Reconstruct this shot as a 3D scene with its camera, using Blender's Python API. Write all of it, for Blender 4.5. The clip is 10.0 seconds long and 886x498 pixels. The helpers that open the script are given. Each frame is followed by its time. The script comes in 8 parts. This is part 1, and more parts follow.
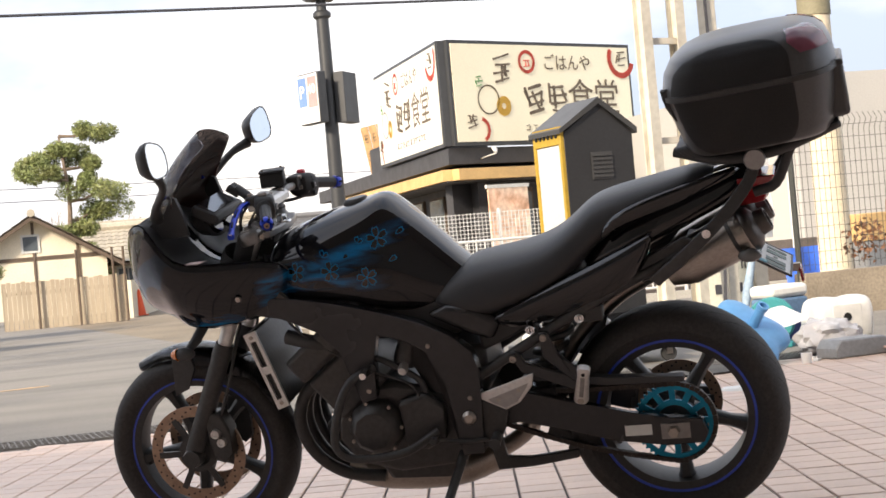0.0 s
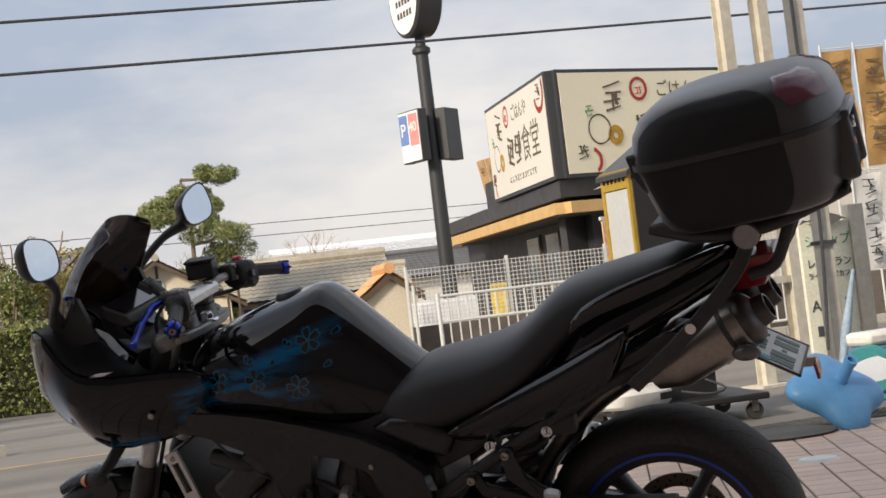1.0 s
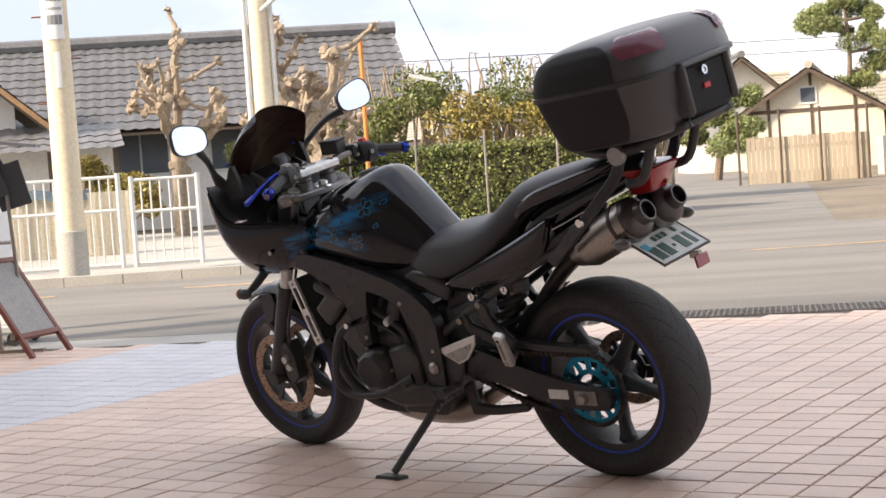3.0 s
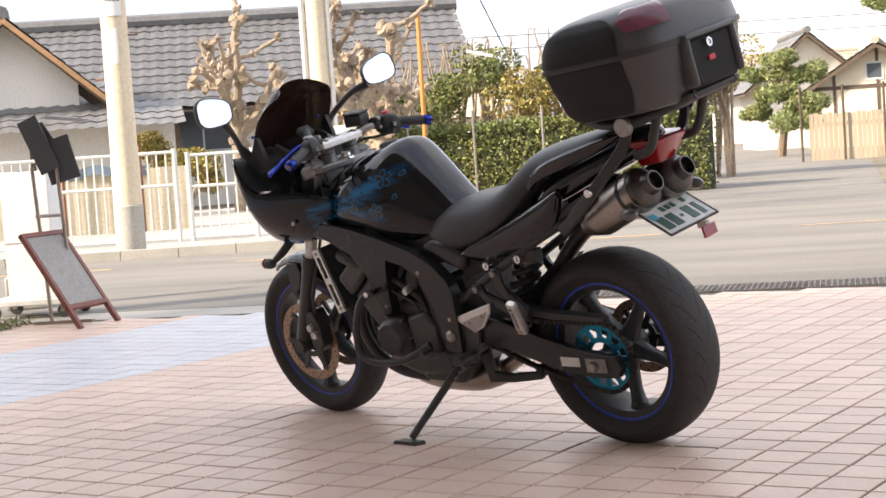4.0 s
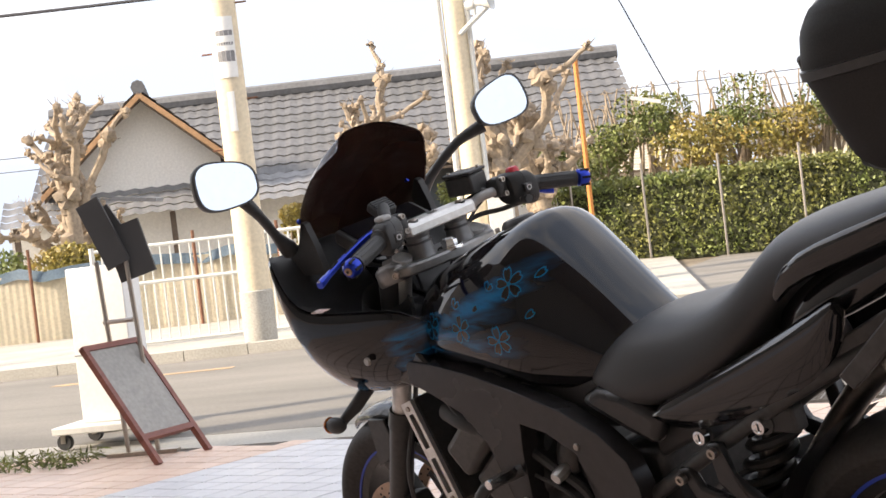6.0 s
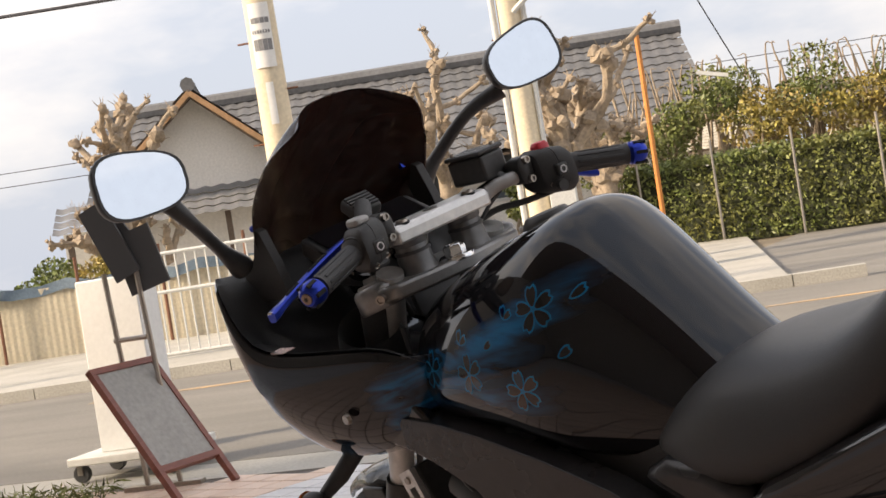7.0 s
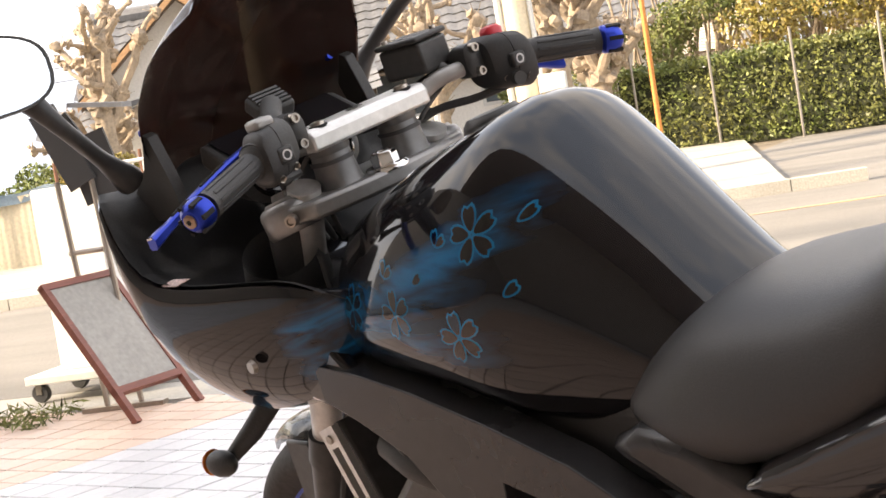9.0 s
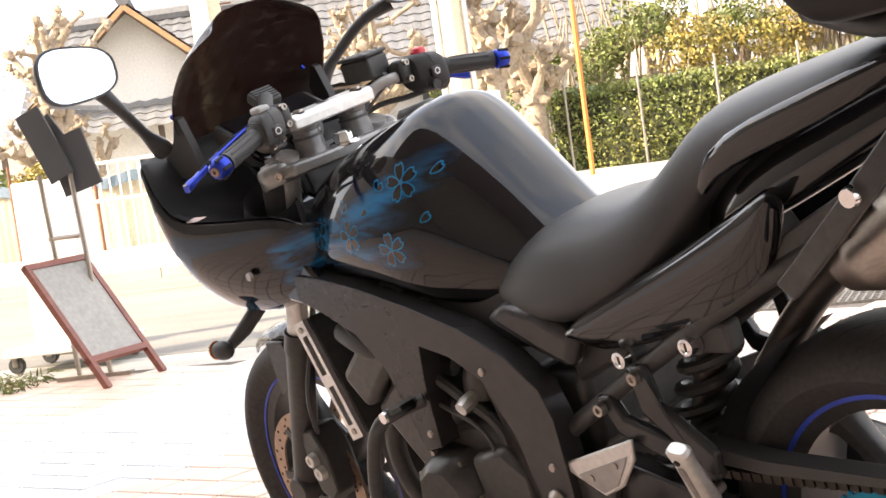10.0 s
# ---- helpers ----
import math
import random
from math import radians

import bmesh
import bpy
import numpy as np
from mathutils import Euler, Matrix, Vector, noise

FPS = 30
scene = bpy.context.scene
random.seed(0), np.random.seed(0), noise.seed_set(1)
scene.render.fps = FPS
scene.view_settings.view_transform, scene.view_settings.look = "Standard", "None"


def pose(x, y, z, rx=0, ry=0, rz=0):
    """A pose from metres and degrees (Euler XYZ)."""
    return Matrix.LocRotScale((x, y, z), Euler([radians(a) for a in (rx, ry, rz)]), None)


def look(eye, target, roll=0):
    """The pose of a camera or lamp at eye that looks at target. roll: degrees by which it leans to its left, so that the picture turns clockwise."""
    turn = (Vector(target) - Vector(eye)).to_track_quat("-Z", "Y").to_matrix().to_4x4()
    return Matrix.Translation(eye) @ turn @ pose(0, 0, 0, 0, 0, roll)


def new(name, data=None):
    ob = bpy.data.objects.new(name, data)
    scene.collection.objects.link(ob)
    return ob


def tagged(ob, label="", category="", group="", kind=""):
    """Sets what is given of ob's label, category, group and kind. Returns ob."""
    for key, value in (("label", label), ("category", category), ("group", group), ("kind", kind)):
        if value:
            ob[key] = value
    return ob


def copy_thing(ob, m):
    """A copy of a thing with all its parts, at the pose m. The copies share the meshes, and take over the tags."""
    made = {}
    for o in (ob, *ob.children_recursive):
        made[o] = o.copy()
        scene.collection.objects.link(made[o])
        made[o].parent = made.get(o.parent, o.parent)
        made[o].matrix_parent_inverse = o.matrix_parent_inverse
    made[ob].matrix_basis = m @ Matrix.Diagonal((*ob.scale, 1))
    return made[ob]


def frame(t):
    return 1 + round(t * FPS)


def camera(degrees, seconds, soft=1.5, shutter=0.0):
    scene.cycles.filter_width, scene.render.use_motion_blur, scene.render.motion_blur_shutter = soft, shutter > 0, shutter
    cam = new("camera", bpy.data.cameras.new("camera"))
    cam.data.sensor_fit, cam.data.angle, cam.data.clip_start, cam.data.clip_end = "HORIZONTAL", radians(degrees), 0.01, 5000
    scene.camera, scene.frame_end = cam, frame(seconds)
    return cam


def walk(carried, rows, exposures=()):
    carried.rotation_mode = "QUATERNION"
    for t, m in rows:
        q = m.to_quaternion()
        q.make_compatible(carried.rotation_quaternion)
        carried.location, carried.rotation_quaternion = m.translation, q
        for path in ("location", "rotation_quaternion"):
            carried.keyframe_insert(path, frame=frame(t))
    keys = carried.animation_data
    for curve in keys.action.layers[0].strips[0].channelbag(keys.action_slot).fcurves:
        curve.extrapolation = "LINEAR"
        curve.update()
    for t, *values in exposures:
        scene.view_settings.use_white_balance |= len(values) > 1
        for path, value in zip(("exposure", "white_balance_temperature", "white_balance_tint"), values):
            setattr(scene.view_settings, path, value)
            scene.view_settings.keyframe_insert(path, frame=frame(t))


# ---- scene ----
cam = camera(30.0, 10.0, soft=1.6, shutter=0.06)
# seconds, eye, aim, roll
PATH = [
    (0, (1.232, -4.812, 0.796), (0.757, -2.869, 0.807), -5.1),
    (0.2, (1.212, -4.663, 0.864), (0.685, -2.734, 0.870), -5.8),
    (0.5, (1.279, -4.383, 0.918), (0.703, -2.469, 0.971), -6.3),
    (0.7, (1.308, -4.200, 0.902), (0.702, -2.297, 0.986), -6.2),
    (1, (1.518, -3.961, 0.923), (0.887, -2.064, 0.985), -6.9),
    (1.5, (2.034, -3.947, 0.948), (1.231, -2.116, 1.009), -5.2),
    (2, (2.590, -3.930, 0.923), (1.585, -2.203, 0.927), -4.3),
    (2.4, (3.102, -3.983, 0.986), (1.955, -2.347, 0.942), -3.7),
    (2.7, (3.581, -4.098, 0.998), (2.281, -2.583, 0.923), -3.9),
    (4, (3.992, -4.059, 0.967), (2.570, -2.660, 0.842), -3.9),
    (4.5, (3.320, -3.358, 0.971), (1.840, -2.020, 0.843), -3.8),
    (5, (2.616, -2.593, 1.021), (1.104, -1.297, 0.840), -5.1),
    (5.2, (2.522, -2.476, 1.030), (0.993, -1.198, 0.872), -6.0),
    (5.5, (2.564, -2.499, 0.980), (1.005, -1.246, 0.951), -7.4),
    (5.7, (2.506, -2.503, 1.004), (0.956, -1.239, 0.970), -6.6),
    (6.8, (1.795, -1.841, 1.008), (0.194, -0.642, 0.972), -8.7),
    (7, (1.660, -1.731, 1.008), (0.050, -0.545, 0.971), -9.1),
    (7.5, (1.375, -1.466, 1.021), (-0.270, -0.329, 0.967), -9.4),
    (8, (1.135, -1.260, 1.020), (-0.534, -0.159, 0.958), -9.9),
    (8.5, (1.139, -1.246, 1.007), (-0.526, -0.139, 0.943), -10.1),
    (8.8, (1.200, -1.294, 0.994), (-0.433, -0.146, 0.880), -9.7),
    (9, (1.333, -1.383, 0.991), (-0.281, -0.212, 0.839), -9.3),
    (9.2, (1.642, -1.517, 0.971), (0.006, -0.375, 0.826), -10.5),
    (9.5, (1.928, -1.780, 0.917), (0.330, -0.581, 0.813), -7.9),
    (10, (2.096, -1.961, 0.942), (0.528, -0.727, 0.801), -8.0),
]
EXPO = [(0, 1.16, 7050, 13), (0.5, 0.63, 6950, 12), (1, 0.35, 6950, 12), (1.5, 0.41, 6950, 12), (2, 0.68, 7000, 13), (2.5, 1.03, 7050, 14), (4, 1.55, 7100, 14), (4.5, 1.60, 7100, 14), (5.5, 1.67, 7100, 13), (7, 0.97, 7700, 14), (7.5, 1.17, 7800, 14), (8, 1.35, 7900, 14), (9, 1.92, 7900, 14), (9.5, 2.40, 7650, 14), (10, 2.35, 7600, 13)]
walk(cam, [(t, look(e, a, r)) for t, e, a, r in PATH], EXPO)

# ---- world and sun ----
SUN_ELEV, SUN_TURN = 29.0, 205.0
sky_world = bpy.data.worlds.new("sky")
scene.world = sky_world
sky_world.use_nodes = True
wt = sky_world.node_tree
sky = wt.nodes.new("ShaderNodeTexSky")
sky.sky_type = "NISHITA"
sky.sun_disc = False
sky.sun_elevation, sky.sun_rotation = radians(SUN_ELEV), radians(SUN_TURN)
sky.air_density, sky.dust_density = 1.0, 2.5
coord = wt.nodes.new("ShaderNodeTexCoord")
stretch = wt.nodes.new("ShaderNodeMapping")
stretch.inputs["Scale"].default_value = (1.0, 1.0, 2.6)
wt.links.new(coord.outputs["Generated"], stretch.inputs[0])
cloud = wt.nodes.new("ShaderNodeTexNoise")
cloud.inputs["Scale"].default_value, cloud.inputs["Detail"].default_value = 2.6, 7.0
cloud.inputs["Roughness"].default_value = 0.55
wt.links.new(stretch.outputs[0], cloud.inputs["Vector"])
shade = wt.nodes.new("ShaderNodeValToRGB")
shade.color_ramp.elements[0].position, shade.color_ramp.elements[0].color = 0.40, (4.1, 4.9, 6.3, 1)
shade.color_ramp.elements[1].position, shade.color_ramp.elements[1].color = 0.66, (8.6, 8.6, 8.7, 1)
wt.links.new(cloud.outputs[0], shade.inputs[0])
veil = wt.nodes.new("ShaderNodeMix")
veil.data_type = "RGBA"
height = wt.nodes.new("ShaderNodeSeparateXYZ")
wt.links.new(coord.outputs["Generated"], height.inputs[0])
thin = wt.nodes.new("ShaderNodeMapRange")
thin.inputs[1].default_value, thin.inputs[2].default_value = 0.25, 0.9
thin.inputs[3].default_value, thin.inputs[4].default_value = 0.88, 0.60
wt.links.new(height.outputs["Z"], thin.inputs[0])
wt.links.new(thin.outputs[0], veil.inputs[0])
wt.links.new(sky.outputs[0], veil.inputs[6])
wt.links.new(shade.outputs[0], veil.inputs[7])
back = wt.nodes["Background"]
dim = wt.nodes.new("ShaderNodeMapRange")
dim.inputs[1].default_value, dim.inputs[2].default_value = 0.05, 0.6
dim.inputs[3].default_value, dim.inputs[4].default_value = 0.80, 1.12
wt.links.new(height.outputs["Z"], dim.inputs[0])
haze = wt.nodes.new("ShaderNodeMix")
haze.data_type, haze.blend_type = "RGBA", "MULTIPLY"
haze.inputs[0].default_value = 1.0
wt.links.new(veil.outputs[2], haze.inputs[6])
wt.links.new(dim.outputs[0], haze.inputs[7])
wt.links.new(haze.outputs[2], back.inputs[0])
back.inputs[1].default_value = 0.10

sun_data = bpy.data.lights.new("sun", "SUN")
sun_data.energy, sun_data.angle, sun_data.color = 3.4, radians(8.0), (1.0, 0.91, 0.77)
sun = new("sun", sun_data)
sun.matrix_world = look((0, 0, 30), Vector((0, 0, 30)) - Vector((math.sin(radians(SUN_TURN)) * math.cos(radians(SUN_ELEV)), math.cos(radians(SUN_TURN)) * math.cos(radians(SUN_ELEV)), math.sin(radians(SUN_ELEV)))))


# ---- building tools ----
def part(name, bm, material, parent=None, label="", smooth=True, m=None, sub=0, bev=0.0, steps=2):
    """Links a bmesh as one mesh object under a thing or a part."""
    bmesh.ops.recalc_face_normals(bm, faces=bm.faces)
    me = bpy.data.meshes.new(name)
    bm.to_mesh(me)
    bm.free()
    me.materials.append(material)
    if smooth:
        for f in me.polygons:
            f.use_smooth = True
        me.set_sharp_from_angle(angle=radians(38))
    ob = new(name, me)
    if parent is not None:
        ob.parent = parent
    if m is not None:
        ob.matrix_basis = m
    if bev:
        b = ob.modifiers.new("bevel", "BEVEL")
        b.width, b.segments, b.limit_method, b.angle_limit = bev, steps, "ANGLE", radians(40)
    if sub:
        s = ob.modifiers.new("sub", "SUBSURF")
        s.levels = s.render_levels = sub
    if label:
        ob["label"] = label
    return ob


def thing(name, label, category, m=None, group="", kind=""):
    ob = new(name)
    ob.empty_display_size = 0.1
    if m is not None:
        ob.matrix_world = m
    return tagged(ob, label, category, group, kind)


def whole(name, bm, material, label, category, m=None, group="", kind="", **kw):
    return tagged(part(name, bm, material, m=m, **kw), label, category, group, kind)


def box(x0, y0, z0, x1, y1, z1, bm=None, m=None):
    bm = bm or bmesh.new()
    vs = [bm.verts.new((x, y, z)) for z in (z0, z1) for x, y in ((x0, y0), (x1, y0), (x1, y1), (x0, y1))]
    if m is not None:
        for v in vs:
            v.co = m @ v.co
    for f in ((3, 2, 1, 0), (4, 5, 6, 7), (0, 1, 5, 4), (1, 2, 6, 5), (2, 3, 7, 6), (3, 0, 4, 7)):
        bm.faces.new([vs[i] for i in f])
    return bm


def prism(poly, y0, y1, bm=None, m=None, axis="y"):
    """A polygon in x and z, given thickness from y0 to y1 (axis z: polygon in x and y)."""
    bm = bm or bmesh.new()
    put = (lambda p, d: (p[0], d, p[1])) if axis == "y" else ((lambda p, d: (p[0], p[1], d)) if axis == "z" else (lambda p, d: (d, p[0], p[1])))
    a = [bm.verts.new(put(p, y0)) for p in poly]
    b = [bm.verts.new(put(p, y1)) for p in poly]
    if m is not None:
        for v in a + b:
            v.co = m @ v.co
    fs = [bm.faces.new(a), bm.faces.new(b[::-1])]
    n = len(poly)
    for i in range(n):
        bm.faces.new((a[i], b[i], b[(i + 1) % n], a[(i + 1) % n]))
    bmesh.ops.triangulate(bm, faces=fs)
    return bm


def loft(rings, bm=None, caps=True, closed=True, m=None):
    bm = bm or bmesh.new()
    made = []
    for ring in rings:
        made.append([bm.verts.new(m @ Vector(p) if m is not None else p) for p in ring])
    n = len(made[0])
    for a, b in zip(made, made[1:]):
        for i in range(n if closed else n - 1):
            bm.faces.new((a[i], a[(i + 1) % n], b[(i + 1) % n], b[i]))
    if caps and closed:
        bm.faces.new(made[0][::-1])
        bm.faces.new(made[-1])
    return bm


def tube(points, r, seg=10, bm=None, caps=True, m=None):
    """A round bar through points; r one radius or one for each point."""
    pts = [Vector(p) for p in points]
    rs = r if isinstance(r, (list, tuple)) else [r] * len(pts)
    rings, side = [], None
    for i, p in enumerate(pts):
        d = (pts[min(i + 1, len(pts) - 1)] - pts[max(i - 1, 0)]).normalized()
        if side is None:
            side = d.orthogonal().normalized()
        side = (side - d * side.dot(d)).normalized()
        up = d.cross(side)
        rings.append([p + (side * math.cos(a) + up * math.sin(a)) * rs[i] for a in (2 * math.pi * k / seg for k in range(seg))])
    return loft(rings, bm, caps, True, m)


def curve(points, n=6):
    """More points on a smooth line through the given ones."""
    p = [Vector(q) for q in points]
    p = [2 * p[0] - p[1]] + p + [2 * p[-1] - p[-2]]
    out = []
    for i in range(1, len(p) - 2):
        for k in range(n):
            t = k / n
            out.append(0.5 * (2 * p[i] + (p[i + 1] - p[i - 1]) * t + (2 * p[i - 1] - 5 * p[i] + 4 * p[i + 1] - p[i + 2]) * t * t + (3 * p[i] - p[i - 1] - 3 * p[i + 1] + p[i + 2]) * t ** 3))
    return out + [p[-2]]


def lathe(profile, seg=40, bm=None, m=None, closed=False):
    """Turns (radius, along) pairs round the y axis."""
    bm = bm or bmesh.new()
    rings = []
    for k in range(seg):
        a = 2 * math.pi * k / seg
        rings.append([bm.verts.new((m or Matrix()) @ Vector((r * math.cos(a), y, r * math.sin(a)))) for r, y in profile])
    n = len(profile)
    for k in range(seg):
        a, b = rings[k], rings[(k + 1) % seg]
        for i in range(n if closed else n - 1):
            j = (i + 1) % n
            bm.faces.new((a[i], a[j], b[j], b[i]))
    if not closed:
        for i in (0, n - 1):
            if profile[i][0] > 1e-4:
                bm.faces.new([rings[k][i] for k in range(seg)])
    bmesh.ops.remove_doubles(bm, verts=bm.verts, dist=1e-6)
    return bm


def superring(n, cx, cy, hx, hy, power, put):
    """A rounded rectangle of n points; put(u, v) lays it into space."""
    ring = []
    for k in range(n):
        a = 2 * math.pi * (k + 0.5) / n
        c, s = math.cos(a), math.sin(a)
        ring.append(put(cx + hx * math.copysign(abs(c) ** (2 / power), c), cy + hy * math.copysign(abs(s) ** (2 / power), s)))
    return ring


def spin(x, y, z, axis):
    """Brings the y axis of a lathe onto the given axis, at a place."""
    return Matrix.Translation((x, y, z)) @ Vector((0, 1, 0)).rotation_difference(Vector(axis)).to_matrix().to_4x4()


# ---- materials ----
def material(name, color, rough=0.6, metal=0.0, vary=0.15, grain=40.0, blotch=3.0, bump=0.0, coat=0.0, second=None, spec=0.5, rough_vary=0.1, coords="Object", stretch=(1, 1, 1), island=0.0, each=0.0):
    """A surface with fine grain and broad stains; second is the colour that the stains lean to."""
    mt = bpy.data.materials.new(name)
    mt.use_nodes = True
    nt = mt.node_tree
    bs = nt.nodes["Principled BSDF"]
    tc = nt.nodes.new("ShaderNodeTexCoord")
    mp = nt.nodes.new("ShaderNodeMapping")
    mp.inputs["Scale"].default_value = stretch
    nt.links.new(tc.outputs[coords], mp.inputs[0])
    fine, broad = nt.nodes.new("ShaderNodeTexNoise"), nt.nodes.new("ShaderNodeTexNoise")
    for nd, sc in ((fine, grain), (broad, blotch)):
        nd.inputs["Scale"].default_value, nd.inputs["Detail"].default_value = sc, 5.0
        nt.links.new(mp.outputs[0], nd.inputs["Vector"])
    mix = nt.nodes.new("ShaderNodeMix")
    mix.data_type = "RGBA"
    mix.inputs[6].default_value = (*color, 1)
    mix.inputs[7].default_value = (*(second or [c * 0.55 for c in color]), 1)
    ramp = nt.nodes.new("ShaderNodeMapRange")
    ramp.inputs[1].default_value, ramp.inputs[2].default_value = 0.4, 0.75
    ramp.inputs[4].default_value = min(1.0, vary * 3)
    nt.links.new(broad.outputs[0], ramp.inputs[0])
    nt.links.new(ramp.outputs[0], mix.inputs[0])
    val = nt.nodes.new("ShaderNodeHueSaturation")
    nt.links.new(mix.outputs[2], val.inputs["Color"])
    amt = nt.nodes.new("ShaderNodeMapRange")
    amt.inputs[1].default_value, amt.inputs[2].default_value = 0.25, 0.75
    amt.inputs[3].default_value, amt.inputs[4].default_value = 1 - vary, 1 + vary
    nt.links.new(fine.outputs[0], amt.inputs[0])
    last = amt.outputs[0]
    for on, node, out in ((each, "ShaderNodeObjectInfo", "Random"), (island, "ShaderNodeNewGeometry", "Random Per Island")):
        if on:
            src = nt.nodes.new(node)
            rng = nt.nodes.new("ShaderNodeMapRange")
            rng.inputs[3].default_value, rng.inputs[4].default_value = 1 - on, 1 + on
            nt.links.new(src.outputs[out], rng.inputs[0])
            mul = nt.nodes.new("ShaderNodeMath")
            mul.operation = "MULTIPLY"
            nt.links.new(last, mul.inputs[0])
            nt.links.new(rng.outputs[0], mul.inputs[1])
            last = mul.outputs[0]
    nt.links.new(last, val.inputs["Value"])
    nt.links.new(val.outputs[0], bs.inputs["Base Color"])
    rr = nt.nodes.new("ShaderNodeMapRange")
    rr.inputs[3].default_value, rr.inputs[4].default_value = max(0.02, rough - rough_vary), min(1.0, rough + rough_vary)
    nt.links.new(broad.outputs[0], rr.inputs[0])
    nt.links.new(rr.outputs[0], bs.inputs["Roughness"])
    bs.inputs["Metallic"].default_value = metal
    bs.inputs["Specular IOR Level"].default_value = spec
    bs.inputs["Coat Weight"].default_value = coat
    bs.inputs["Coat Roughness"].default_value = 0.03
    if bump:
        bp = nt.nodes.new("ShaderNodeBump")
        bp.inputs["Strength"].default_value, bp.inputs["Distance"].default_value = 0.6, bump
        nt.links.new(fine.outputs[0], bp.inputs["Height"])
        nt.links.new(bp.outputs[0], bs.inputs["Normal"])
    return mt


GLOSS = material("black_lacquer", (0.010, 0.010, 0.012), 0.09, vary=0.1, coat=0.6, rough_vary=0.03, spec=0.4)
SATIN = material("satin_black", (0.05, 0.05, 0.05), 0.40, vary=0.2, grain=90, spec=0.4)
MATT = material("matt_black_plastic", (0.055, 0.055, 0.056), 0.52, vary=0.2, grain=400, bump=0.0004, spec=0.42)
YOKE = material("grey_cast_yoke", (0.30, 0.295, 0.29), 0.42, metal=0.75, vary=0.12, grain=90, blotch=14)
RISER = material("dull_grey_riser", (0.17, 0.17, 0.17), 0.45, metal=0.6, vary=0.12, grain=90)
FRAME = material("charcoal_frame_paint", (0.040, 0.040, 0.042), 0.26, metal=0.3, vary=0.12, grain=60)
ENGINE = material("black_engine_enamel", (0.042, 0.041, 0.041), 0.38, vary=0.3, grain=70, bump=0.0006, second=(0.06, 0.056, 0.05))
RUBBER = material("tyre_rubber", (0.048, 0.047, 0.047), 0.7, vary=0.25, grain=120, bump=0.0006, second=(0.045, 0.042, 0.04), spec=0.3)
VINYL = material("seat_vinyl", (0.038, 0.038, 0.040), 0.42, vary=0.15, grain=500, bump=0.0005, spec=0.45)
ALLOY = material("brushed_alloy", (0.72, 0.71, 0.69), 0.45, metal=0.85, vary=0.12, grain=80)
SILVER = material("silver_painted_alloy", (0.38, 0.37, 0.36), 0.45, metal=0.7, vary=0.1, grain=60)
STEEL = material("brushed_steel_muffler", (0.42, 0.38, 0.34), 0.34, metal=1.0, vary=0.14, grain=90, stretch=(1, 8, 1))
CHROME = material("chrome", (0.8, 0.8, 0.8), 0.12, metal=1.0, vary=0.05)
GALVW = material("white_print", (0.7, 0.7, 0.7), 0.5, vary=0.05)
DISC = material("bronzed_brake_steel", (0.38, 0.27, 0.2), 0.4, metal=0.85, vary=0.15, grain=60)
TEAL = material("teal_anodised_alloy", (0.01, 0.22, 0.36), 0.32, metal=0.8, vary=0.15)
BLUE = material("blue_anodised_alloy", (0.02, 0.05, 0.42), 0.3, metal=0.75, vary=0.1)
BLUELINE = material("blue_rim_tape", (0.03, 0.08, 0.55), 0.4, vary=0.1)
RED = material("red_lens", (0.35, 0.015, 0.02), 0.15, vary=0.1, coat=0.6)
REDSW = material("red_switch_plastic", (0.6, 0.03, 0.05), 0.4, vary=0.05)
ORANGE = material("amber_lens", (0.75, 0.2, 0.03), 0.2, vary=0.1, coat=0.5)
LENS = material("smoked_lens", (0.12, 0.12, 0.12), 0.15, vary=0.1, coat=0.8)
CLEAR = material("headlamp_glass", (0.42, 0.44, 0.46), 0.1, vary=0.2, coat=1.0, blotch=14)
MIRROR = material("mirror_glass", (0.9, 0.92, 0.93), 0.02, metal=1.0, vary=0.02, rough_vary=0.01)
HOLE = material("dark_hole", (0.008, 0.008, 0.008), 0.8, vary=0.1)
PLATEW = material("white_enamel_plate", (0.75, 0.76, 0.74), 0.4, vary=0.06)
BARS = material("dark_green_print", (0.05, 0.12, 0.1), 0.5, vary=0.1)
CASEGREY = material("satin_grey_lid", (0.09, 0.09, 0.092), 0.34, metal=0.15, vary=0.12, grain=200)
SILVERD = material("dull_grey_alloy", (0.30, 0.29, 0.28), 0.45, metal=0.6, vary=0.15, grain=60)
CAPSTEEL = material("dark_heat_stained_steel", (0.12, 0.11, 0.105), 0.38, metal=0.9, vary=0.15, grain=60)
CHAIN = material("oiled_chain", (0.06, 0.05, 0.045), 0.5, metal=0.7, vary=0.3)


def screen_material():
    mt = material("smoked_screen", (0.045, 0.018, 0.014), 0.07, vary=0.0, coat=0.15, rough_vary=0.01)
    nt = mt.node_tree
    bs = nt.nodes["Principled BSDF"]
    bs.inputs["Alpha"].default_value = 0.985
    return mt


SCREEN = screen_material()


